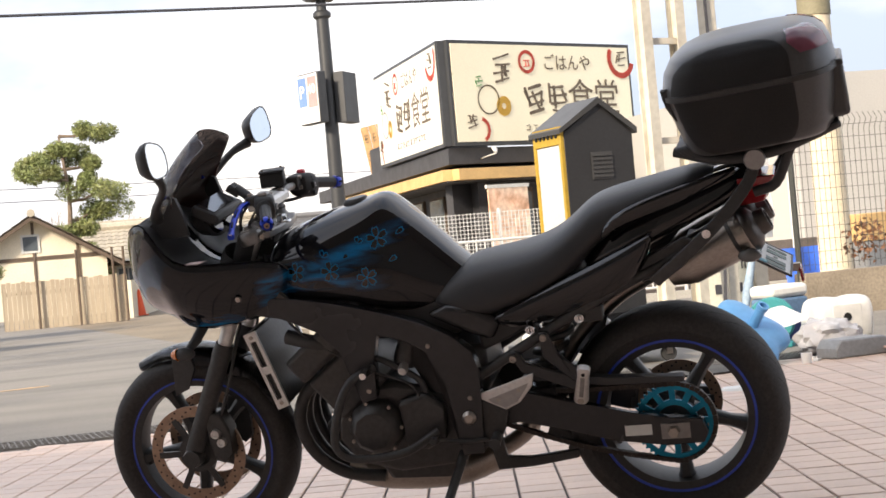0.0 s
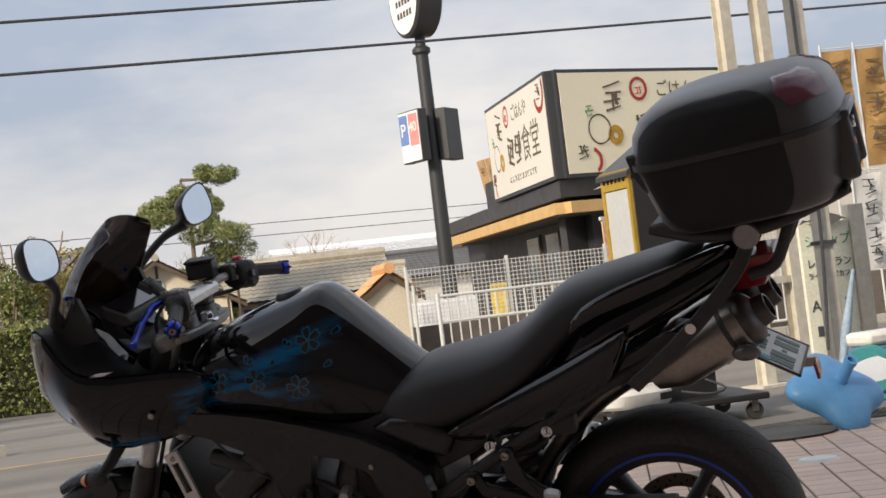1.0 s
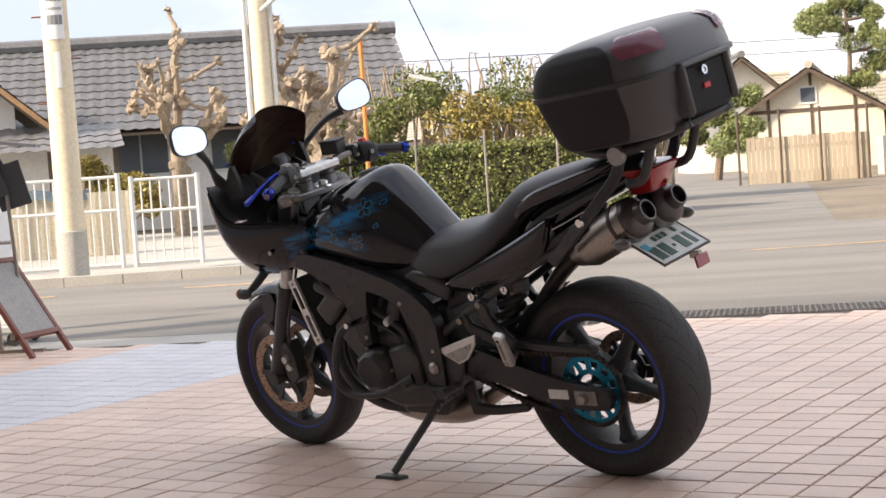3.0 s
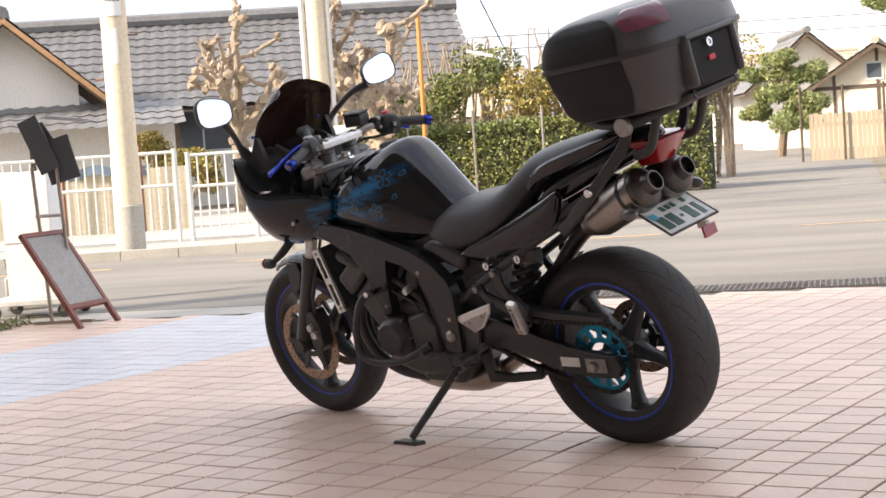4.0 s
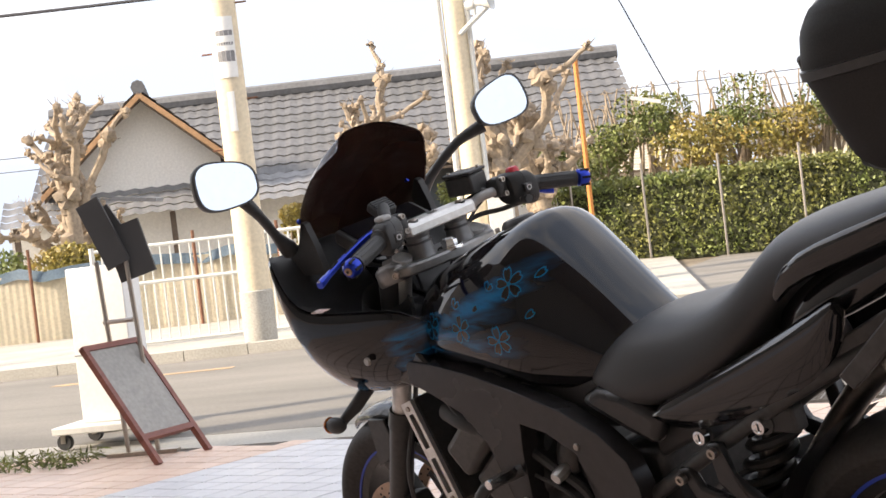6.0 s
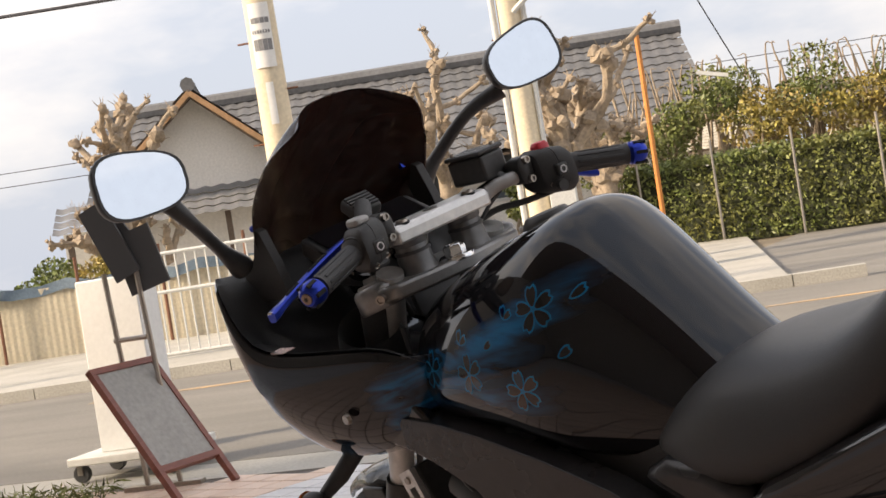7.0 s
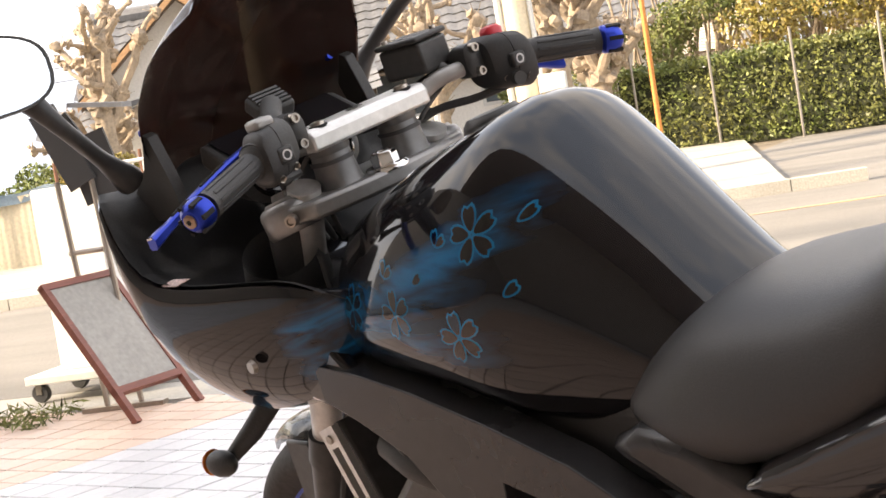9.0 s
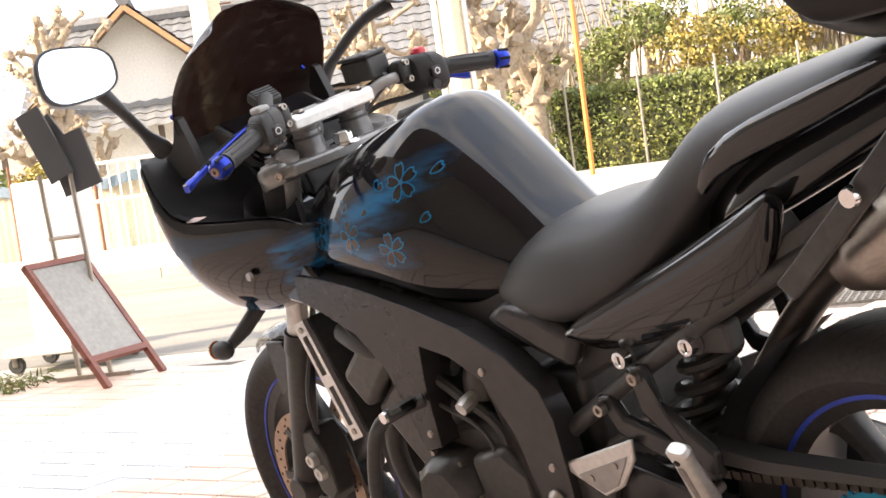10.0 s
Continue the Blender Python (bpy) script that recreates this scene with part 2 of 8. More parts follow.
def tank_material():
    """Black lacquer with two airbrushed blue ribbons along the tank and faint ones on the fairing."""
    mt = material("black_lacquer_with_blue_airbrush", (0.008, 0.008, 0.010), 0.06, vary=0.08, coat=0.42, rough_vary=0.02, spec=0.28)
    nt = mt.node_tree
    bs = nt.nodes["Principled BSDF"]
    tc = nt.nodes.new("ShaderNodeTexCoord")
    sp = nt.nodes.new("ShaderNodeSeparateXYZ")
    nt.links.new(tc.outputs["Object"], sp.inputs[0])

    def calc(op, a, b=0.0):
        nd = nt.nodes.new("ShaderNodeMath")
        nd.operation = op
        for k, q in enumerate((a, b)):
            if isinstance(q, (int, float)):
                nd.inputs[k].default_value = q
            else:
                nt.links.new(q, nd.inputs[k])
        return nd.outputs[0]

    def ramp(v, a, b, lo=0.0, hi=1.0):
        mk = nt.nodes.new("ShaderNodeMapRange")
        mk.interpolation_type = "SMOOTHSTEP"
        for k, q in enumerate((a, b, lo, hi)):
            mk.inputs[1 + k].default_value = q
        nt.links.new(v, mk.inputs[0])
        return mk.outputs[0]

    def cloud(scale, stretch):
        mp = nt.nodes.new("ShaderNodeMapping")
        mp.inputs["Rotation"].default_value = (0, radians(16), 0)
        mp.inputs["Scale"].default_value = stretch
        nt.links.new(tc.outputs["Object"], mp.inputs[0])
        ns = nt.nodes.new("ShaderNodeTexNoise")
        ns.inputs["Scale"].default_value, ns.inputs["Detail"].default_value, ns.inputs["Distortion"].default_value = scale, 4.0, 0.5
        nt.links.new(mp.outputs[0], ns.inputs["Vector"])
        return ns.outputs[0]

    x, y, z = sp.outputs["X"], sp.outputs["Y"], sp.outputs["Z"]
    sway = calc("MULTIPLY", calc("SUBTRACT", cloud(4.0, (1, 1, 2)), 0.5), 0.07)
    mist = ramp(cloud(9.0, (1, 1, 5)), 0.36, 0.66)
    total = None
    for slope, base, wide, power, x0, x1 in ((0.27, 0.928, 0.034, 1.0, 0.10, -0.12), (0.30, 0.893, 0.030, 0.9, -0.02, -0.20), (-0.02, 0.806, 0.026, 0.8, 0.0, -0.16), (0.12, 0.79, 0.030, 0.8, -0.44, -0.52)):
        off = calc("ABSOLUTE", calc("ADD", calc("SUBTRACT", z, calc("ADD", calc("MULTIPLY", x, slope), base)), sway))
        ribbon = calc("MULTIPLY", ramp(off, wide, wide * 0.1, 0.0, power), ramp(x, x0, x1))
        if x0 > -0.4:
            ribbon = calc("MULTIPLY", ribbon, ramp(x, -0.42, -0.37))
        total = ribbon if total is None else calc("MAXIMUM", total, ribbon)
    total = calc("MULTIPLY", calc("MULTIPLY", total, mist), ramp(calc("ABSOLUTE", y), 0.05, 0.10))
    mix = nt.nodes.new("ShaderNodeMix")
    mix.data_type = "RGBA"
    mix.inputs[6].default_value = (0.01, 0.01, 0.012, 1)
    mix.inputs[7].default_value = (0.0, 0.15, 0.36, 1)
    nt.links.new(total, mix.inputs[0])
    nt.links.new(mix.outputs[2], bs.inputs["Base Color"])
    return mt


TANK = tank_material()
PETAL = material("blue_petal_edge", (0.0, 0.17, 0.38), 0.12, vary=0.1, coat=0.7)
PETALDARK = material("black_petal", (0.006, 0.006, 0.008), 0.08, vary=0.05, coat=0.7)


# ---- the road's own frame: a along it, b across it, away from the forecourt ----
ROAD = Matrix.Translation((-0.868, 3.641, 0)) @ Matrix.Rotation(radians(31.5), 4, "Z")


def deep(b):
    """Distance across the road, from the motorcycle's line outwards."""
    return 1.6045 * (b + 0.18 * (b + 2.4))


def at(a, b, z=0.0, turn=0.0):
    return ROAD @ pose(1.028 * a + 0.112 * deep(b), deep(b), z, 0, 0, turn)


def row(b):
    """The road's frame for things laid out along one line b."""
    return ROAD @ Matrix.Translation((0.112 * deep(b), deep(b) - b, 0))


# the far side's western lots stand nearer and turned towards the forecourt
LOT_PIVOT = at(-10.25, 8.0).translation
LOT = Matrix.Translation((-12.6, 6.3, 0)) @ Matrix.Rotation(radians(13.5), 4, "Z") @ Matrix.Translation(-LOT_PIVOT)


def lot_at(a, b, z=0.0, turn=0.0):
    return LOT @ at(a, b, z, turn)


def lot_row(b):
    return LOT @ row(b)


ASPHALT = material("worn_asphalt", (0.21, 0.195, 0.175), 0.9, vary=0.26, grain=120, blotch=0.9, bump=0.004, second=(0.12, 0.115, 0.105), coords="Object", stretch=(0.35, 1.3, 1))
CONCRETE = material("weathered_concrete", (0.42, 0.40, 0.36), 0.85, vary=0.2, grain=60, blotch=1.5, bump=0.002, second=(0.26, 0.25, 0.22))
GROUT = material("dark_tile_joint", (0.13, 0.11, 0.10), 0.9, vary=0.25, grain=50)
EARTH = material("dry_earth", (0.22, 0.18, 0.13), 0.95, vary=0.3, grain=30, blotch=0.3, bump=0.01)
GRATE = material("galvanised_grating", (0.22, 0.21, 0.2), 0.55, metal=0.5, vary=0.3, grain=40)
LINE = material("faded_orange_paint", (0.50, 0.33, 0.18), 0.85, vary=0.33, grain=40, blotch=5, second=(0.22, 0.20, 0.17))
PIT_SHADE = material("painted_pit_shade", (0.02, 0.02, 0.02), 0.9)

whole("ground", box(-400, -400, -0.06, 400, 400, -0.012), EARTH, "dry earth and fields to the horizon", "ground", kind="structure", smooth=False)
whole("road", box(-120, deep(0.0) + 0.42, -0.05, 120, deep(5.55), 0.0), ASPHALT, "grey worn asphalt road with a faded orange line", "road", m=ROAD, kind="structure", smooth=False)
whole("side_street", box(-2.2, deep(5.55), -0.05, 3.2, 140, -0.001), ASPHALT, "narrow asphalt side street", "road", m=ROAD @ Matrix.Translation((-2.6, 0, 0)) @ Matrix.Identity(4), kind="structure", smooth=False)
bm = bmesh.new()
rng = random.Random(3)
x = -60.0
while x < 60:
    n = rng.uniform(0.5, 2.2)
    box(x, 3.46 + rng.uniform(-0.01, 0.01), 0.001, x + n, 3.58 + rng.uniform(-0.02, 0.01), 0.004, bm)
    x += n + rng.choice((0.02, 0.1, 0.5, 1.2))
whole("road_line", bm, LINE, "faded orange painted centre line", "road line", m=at(3.0, 3.5) @ Matrix.Rotation(radians(10.5), 4, "Z") @ Matrix.Translation((-3.0, -3.5, 0)), kind="structure", smooth=False)
# far kerbs and aprons; the western ones lie before the lots
KERB_W = 6.0
bm = bmesh.new()
for k in range(-60, -8):
    box(k * 0.6, KERB_W, -0.05, k * 0.6 + 0.592, KERB_W + 0.15, 0.10, bm)
whole("kerb", bm, CONCRETE, "weathered concrete kerb stones before a gate", "kerb", m=lot_row(8.0), kind="structure", smooth=False)
whole("pavement", box(-60, KERB_W + 0.15, -0.05, -5.4, 20.0, 0.06), CONCRETE, "pale concrete apron along the far side", "pavement", m=lot_row(8.0), kind="structure", smooth=False)
bm = bmesh.new()
for k in range(2, 40):
    box(k * 0.6, 5.55, -0.05, k * 0.6 + 0.592, 5.70, 0.10, bm)
whole("kerb", bm, CONCRETE, "weathered concrete kerb stones", "kerb", m=row(5.55), kind="structure", smooth=False)
whole("pavement", box(0.8, 5.70, -0.05, 60, 6.45, 0.06), CONCRETE, "pale concrete kerb strip under a fence", "pavement", m=row(5.55), kind="structure", smooth=False)
# steel grating over a drain channel, whose shade is painted on a near-black slab
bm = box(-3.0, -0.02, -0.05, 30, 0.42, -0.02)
whole("drain_channel", bm, PIT_SHADE, "drain channel under a grating, its shade painted near-black", "drain", m=row(0.0), kind="structure", smooth=False)
for k in range(-3, 12):
    bm = bmesh.new()
    for j in range(30):
        box(k + j / 30 + 0.003, 0.0, -0.018, k + j / 30 + 0.011, 0.40, 0.002, bm)
    for b in (0.0, 0.05, 0.10, 0.15, 0.20, 0.25, 0.30, 0.345, 0.39):
        box(k + 0.002, b, -0.018, k + 0.998, b + 0.010, 0.003, bm)
    g = whole("drain_grating", bm, GRATE, "worn galvanised drain grating panel", "drain grating", m=row(0.0), group="drain gratings", kind="structure", smooth=False)
whole("gutter", box(-60, -0.06, -0.05, -3.0, 0.42, -0.002), CONCRETE, "stained concrete gutter slab", "gutter", m=row(0.0), kind="structure", smooth=False)
whole("forecourt", box(-60, -18, -0.055, 60, deep(0.0) - 0.02, -0.008), GROUT, "forecourt bed with dark tile joints", "floor", m=ROAD, kind="structure", smooth=False)

# shop walls and a high roof slab behind, unseen, added to shade the forecourt
WALLP = material("pale_render", (0.40, 0.37, 0.33), 0.85, vary=0.1, grain=30, bump=0.002)
whole("unseen_back_wall", box(-24, -13.3, -0.05, 11, -13.0, 7.0), WALLP, "unseen plain pale rendered wall added behind the forecourt", "wall", m=ROAD, kind="structure", smooth=False)
# unseen too: keeps bright sky out of the tank's reflection
whole("unseen_side_wall", box(-9.3, -13.0, -0.05, -9.0, -2.0, 4.5), WALLP, "unseen plain pale rendered side wall added to block bright sky", "wall", m=ROAD, kind="structure", smooth=False)
whole("shade_canopy", box(-24, -13.3, 7.0, 11, -6.2, 7.2), WALLP, "unseen high flat roof slab added to shade the forecourt", "ceiling", m=ROAD, kind="structure", smooth=False)


# ---- across the road ----
CREAM = material("cream_render", (0.66, 0.60, 0.48), 0.85, vary=0.14, grain=25, blotch=0.8, bump=0.003, second=(0.45, 0.40, 0.32))
WHITEW = material("white_plaster", (0.72, 0.70, 0.66), 0.85, vary=0.1, grain=25, blotch=0.7, second=(0.5, 0.48, 0.43))
YELLOWW = material("pale_yellow_siding", (0.72, 0.68, 0.50), 0.8, vary=0.08, grain=20, blotch=0.4)
ORANGEW = material("terracotta_plaster", (0.66, 0.36, 0.17), 0.85, vary=0.15, grain=20, blotch=0.6)
BARGE = material("weathered_orange_board", (0.46, 0.27, 0.14), 0.8, vary=0.2, grain=20)
ROOFT = material("grey_clay_tiles", (0.155, 0.155, 0.16), 0.6, vary=0.2, grain=14, blotch=1.2, island=0.25, second=(0.10, 0.10, 0.095))
ROOFB = material("weathered_brown_tiles", (0.40, 0.36, 0.29), 0.75, vary=0.2, grain=14, blotch=1.0, island=0.2)
WHITEROOF = material("white_metal_roof", (0.78, 0.80, 0.82), 0.5, vary=0.05)
TIMBER = material("dark_stained_timber", (0.10, 0.07, 0.05), 0.7, vary=0.25, grain=30)
GLASSD = material("dark_window_glass", (0.10, 0.12, 0.14), 0.08, vary=0.2, blotch=2)
BARK = material("knobbly_bark", (0.34, 0.27, 0.20), 0.95, vary=0.3, grain=20, blotch=3, bump=0.02, second=(0.20, 0.16, 0.12))
PINEBARK = material("pine_bark", (0.20, 0.15, 0.11), 0.95, vary=0.3, grain=20, bump=0.02)
LEAF = material("hedge_leaves", (0.12, 0.15, 0.04), 0.55, vary=0.3, grain=6, blotch=1.2, island=0.55, second=(0.20, 0.18, 0.05))
LEAFY = material("yellow_green_leaves", (0.26, 0.22, 0.05), 0.55, vary=0.3, grain=6, blotch=1.5, island=0.5, second=(0.28, 0.17, 0.05))
NEEDLE = material("pine_needles", (0.20, 0.24, 0.09), 0.6, vary=0.3, grain=6, blotch=2.0, island=0.5, second=(0.2, 0.2, 0.07))
# near-black colour that stands for the shade deep inside the hedge
HEDGE_SHADE = material("hedge_inner_shade", (0.03, 0.035, 0.015), 0.95, vary=0.3)
GALV = material("galvanised_white_paint", (0.58, 0.59, 0.58), 0.5, vary=0.12, grain=40, second=(0.5, 0.48, 0.44))
RUST = material("rusty_iron", (0.22, 0.10, 0.06), 0.8, vary=0.3, grain=40)
POLEC = material("spun_concrete_pole", (0.70, 0.60, 0.44), 0.8, vary=0.12, grain=30, blotch=0.8, second=(0.45, 0.40, 0.33))
PAPER = material("white_notice", (0.8, 0.8, 0.78), 0.7, vary=0.05)
INK = material("dark_print", (0.06, 0.06, 0.07), 0.7)
CONE = material("orange_cone_plastic", (0.75, 0.10, 0.03), 0.5, vary=0.15)
BLOCK = material("concrete_block", (0.48, 0.45, 0.39), 0.9, vary=0.18, grain=40, blotch=1.0, island=0.12, bump=0.003)
STONEB = material("brown_fence_board", (0.42, 0.35, 0.26), 0.85, vary=0.2, grain=30, blotch=1.0, stretch=(6, 6, 0.6))


def leaves(bm_points, size, mat, name, parent=None, seed=1, slim=0.5, m=None, stuff=None):
    """Many small leaves, one diamond each, at the given points."""
    rg = np.random.RandomState(seed)
    p = np.array(bm_points, float)
    n = len(p)
    d = rg.normal(size=(n, 3))
    d /= np.linalg.norm(d, axis=1)[:, None]
    e = np.cross(d, rg.normal(size=(n, 3)))
    e /= np.linalg.norm(e, axis=1)[:, None]
    s = size * rg.uniform(0.6, 1.4, (n, 1))
    v = np.stack([p + d * s, p + e * s * slim, p - d * s, p - e * s * slim], 1).reshape(-1, 3)
    f = np.arange(4 * n).reshape(-1, 4)
    me = bpy.data.meshes.new(name)
    me.from_pydata(v.tolist(), [], f.tolist())
    me.materials.append(mat)
    ob = new(name, me)
    if parent is not None:
        ob.parent = parent
    if m is not None:
        ob.matrix_basis = m
    if stuff:
        tagged(ob, *stuff)
    return ob


def blob_points(c, r, n, rg, flat=1.0, shell=0.55):
    d = rg.normal(size=(n, 3))
    d /= np.linalg.norm(d, axis=1)[:, None]
    q = d * (r * (shell + (1 - shell) * rg.uniform(0, 1, (n, 1)) ** 0.5))
    q[:, 2] *= flat
    return q + np.array(c)


PRINTG = material("faded_grey_print", (0.25, 0.25, 0.26), 0.7, vary=0.2)


def utility_pole(a, b, h, r, label, collar):
    pole = thing("utility_pole", label, "utility pole", lot_at(a, b))
    part("shaft", tube([(0, 0, -0.1), (0, 0, h * 0.5), (0, 0, h)], [r, r * 0.86, r * 0.7], 18), POLEC, pole)
    for z in np.arange(1.9, h - 0.4, 0.45):
        s = 1 if int(z / 0.45) % 2 else -1
        part("step_bolt", tube([(s * r * 0.8, 0, z), (s * (r + 0.09), 0, z)], 0.009, 6), RUST, pole)
    if collar:
        part("base_sleeve", lathe([(r * 1.05, 0.0), (r * 1.06, 0.55), (r * 0.99, 0.56)], 18, m=Matrix.Rotation(radians(90), 4, "X")), CONCRETE, pole)
        for z0, z1, w in ((2.55, 3.12, 0.2), (2.05, 2.42, 0.07)):
            bm = bmesh.new()
            rows = [[(r * 0.985 * math.cos(t), r * 0.985 * math.sin(t), z) for t in np.linspace(-1.42 - w / r / 2, -1.42 + w / r / 2, 7)] for z in (z0, z1)]
            loft(rows, bm, caps=False, closed=False)
            notice = part("notice", bm, PAPER, pole, "white paper notice with dark print bars")
            if w > 0.1:
                for k, (zz, hh) in enumerate(((2.70, 0.1), (2.85, 0.03), (2.94, 0.05))):
                    bm = bmesh.new()
                    for j in range(4 if k != 1 else 7):
                        t0 = -1.42 - w / r / 2 + 0.12 + j * (w / r - 0.2) / (4 if k != 1 else 7)
                        loft([[(r * 0.995 * math.cos(t), r * 0.995 * math.sin(t), z) for t in (t0, t0 + (0.26 if k != 1 else 0.1))] for z in (zz, zz + hh)], bm, caps=False, closed=False)
                    part("print_mark", bm, PRINTG, notice)
    return pole


p1 = utility_pole(-9.15, 7.2, 9.0, 0.15, "cream concrete utility pole with a pasted white notice", True)
p2 = utility_pole(-7.7, 9.0, 9.5, 0.14, "concrete utility pole with conduits and a white loudspeaker horn", False)
for x, r in ((-0.17, 0.035), (0.16, 0.028)):
    part("conduit", tube([(x, -0.05, 0), (x, -0.05, 5.2)], r, 10), GALV, p2, "white plastic conduit")
horn = part("speaker_horn", lathe([(0.03, 0.0), (0.045, 0.05), (0.07, 0.12), (0.12, 0.19), (0.125, 0.20), (0.115, 0.19), (0.02, 0.03)], 20, m=spin(0.25, -0.16, 3.36, (0.95, -0.3, 0.15))), GALV, p2, "white loudspeaker horn")
part("horn_arm", tube([(0.05, -0.10, 3.05), (0.2, -0.14, 3.16), (0.42, -0.17, 3.33)], 0.03, 8), GALV, p2)
part("horn_driver", lathe([(0.0, -0.1), (0.05, -0.1), (0.055, -0.08), (0.055, 0.0), (0.03, 0.03)], 16, m=spin(0.25, -0.16, 3.36, (0.95, -0.3, 0.15))), GALV, p2)
part("horn_bracket", tube([(0.24, -0.15, 3.18), (0.25, -0.16, 3.34)], 0.02, 8), GALV, p2)
part("meter_box", box(0.14, -0.2, 0.75, 0.42, 0.02, 1.3), GALV, p2, "white meter box", bev=0.01)
for k in range(4):
    part("cable_loop", tube([(-0.12 + 0.12 * math.sin(t) * 0.6, -0.12, 5.25 + 0.35 * math.cos(t) + 0.05 * k) for t in np.linspace(0, 5.6, 18)], 0.010, 5), INK, p2)

# overhead wires
def wire(name, p, q, sag, r, label):
    p, q = Vector((p[0] + 0.112 * deep(p[1]), deep(p[1]), p[2])), Vector((q[0] + 0.112 * deep(q[1]), deep(q[1]), q[2]))
    pts = [p.lerp(q, k / 30) - Vector((0, 0, sag * 4 * (k / 30) * (1 - k / 30))) for k in range(31)]
    whole(name, tube(pts, r, 6), INK, label, "cable", m=LOT @ ROAD, kind="structure")


def span(name, p, q, sag, r, label):
    pts = [p.lerp(q, k / 30) - Vector((0, 0, sag * 4 * (k / 30) * (1 - k / 30))) for k in range(31)]
    whole(name, tube(pts, r, 6), INK, label, "cable", kind="structure")


POLE_1, EAST = lot_at(-9.15, 7.2).translation, at(12.0, 7.0).translation
WEST = POLE_1 - (EAST - POLE_1) * 0.8
for k, (z0, z1, z2) in enumerate(((4.2, 3.38, 4.45), (4.7, 3.85, 5.1))):
    span(f"cable_{1 + k}", WEST + Vector((0, 0, z0)), POLE_1 + Vector((0, 0, z1)), 0.2, 0.016, "black overhead cable between utility poles")
    span(f"cable_{8 + k}", POLE_1 + Vector((0, 0, z1)), EAST + Vector((0, 0, z2)), 0.03, 0.016, "black overhead cable between utility poles")
wire("cable_4", (-7.7, 9.0, 6.9), (-8.2, 7.2, 5.3), 0.05, 0.012, "thin service wire between utility poles")
wire("cable_5", (-8.0, 9.0, 8.0), (-6.4, 15.5, 2.6), 0.05, 0.012, "thin service wire to a house")
wire("cable_6", (-40, 30, 4.7), (40, 34, 4.6), 0.2, 0.015, "thin distant power line")
wire("cable_7", (-40, 30, 5.2), (40, 34, 5.1), 0.2, 0.015, "thin distant power line")

# gate and fences
def bar_panel(name, label, a0, b, a1, z0, z1, pitch, m, mat, cat="fence", group=""):
    f = thing(name, label, cat, m, group)
    for z in (z0, z1, z0 + 0.62 * (z1 - z0)):
        part("rail", tube([(a0, b, z), (a1, b, z)], 0.019, 8), mat, f)
    n = int((a1 - a0) / pitch)
    proto = None
    for k in range(n + 1):
        a = a0 + (a1 - a0) * k / n
        if proto is None:
            proto = part("bar", tube([(0, b, z0), (0, b, z1)], 0.011, 6), mat, f)
            proto.location = (a, 0, 0)
        else:
            o = proto.copy()
            scene.collection.objects.link(o)
            o.location = (a, 0, 0)
    for a in (a0, a1):
        part("post", tube([(a, b, 0), (a, b, z1 + 0.04)], 0.028, 10), mat, f)
    return f


bar_panel("steel_gate", "white painted tubular steel gate", -11.6, 8.0, -9.3, 0.1, 1.1, 0.1, lot_row(8.0), GALV, "gate")
bar_panel("steel_gate", "short white tubular gate leaf beside a pole", -9.15, 8.0, -8.4, 0.1, 1.05, 0.1, lot_row(8.0), GALV, "gate")
part("red_tape", tube([(-11.6, 8.0, 0.6), (-11.6, 8.0, 0.66)], 0.031, 10), REDSW, bpy.data.objects["steel_gate"])
bar_panel("white_fence", "white steel bar fence on a low wall", -19.6, 9.3, -15.4, 0.3, 1.25, 0.13, lot_row(9.3), GALV)
whole("fence_base", box(-23, 9.2, -0.05, -15.3, 9.4, 0.28), CONCRETE, "low concrete wall under a fence", "wall", m=lot_row(9.3), kind="structure", smooth=False)
# corrugated boundary wall with iron posts
bm = bmesh.new()
rows = [[], []]
for k in range(0, 420):
    a = -17.5 + k * 0.0175
    y = 10.0 + 0.005 * math.sin(k * 1.2)
    rows[0].append((a, y, 0.05))
    rows[1].append((a, y, 0.93))
loft(rows, bm, caps=False, closed=False)
bmesh.ops.solidify(bm, geom=bm.faces, thickness=0.01)
whole("boundary_wall", bm, CREAM, "cream corrugated boundary screen with rusty posts", "wall", m=lot_row(10.0), kind="structure")
for k in range(7):
    whole("iron_post", tube([(0, 0, 0), (0, 0, 1.25)], 0.022, 8), RUST, "thin rusty iron fence post", "post", m=lot_at(-16.8 + k * 1.05, 9.93), group="iron posts")
tarp = [[(-17.4 + 0.35 * k, 10.0 + 0.06 * math.sin(k * 1.7) + y, 0.95 + z + 0.04 * math.sin(k * 2.3)) for y, z in ((-0.06, -0.1), (-0.03, 0.03), (0.05, 0.03), (0.09, -0.08))] for k in range(20)]
tb = loft(tarp, caps=False, closed=False)
bmesh.ops.solidify(tb, geom=tb.faces, thickness=0.006)
whole("tarpaulin", tb, material("blue_grey_tarp", (0.2, 0.28, 0.36), 0.6, vary=0.2), "blue-grey tarpaulin draped over a boundary screen", "tarpaulin", m=lot_row(10.0))

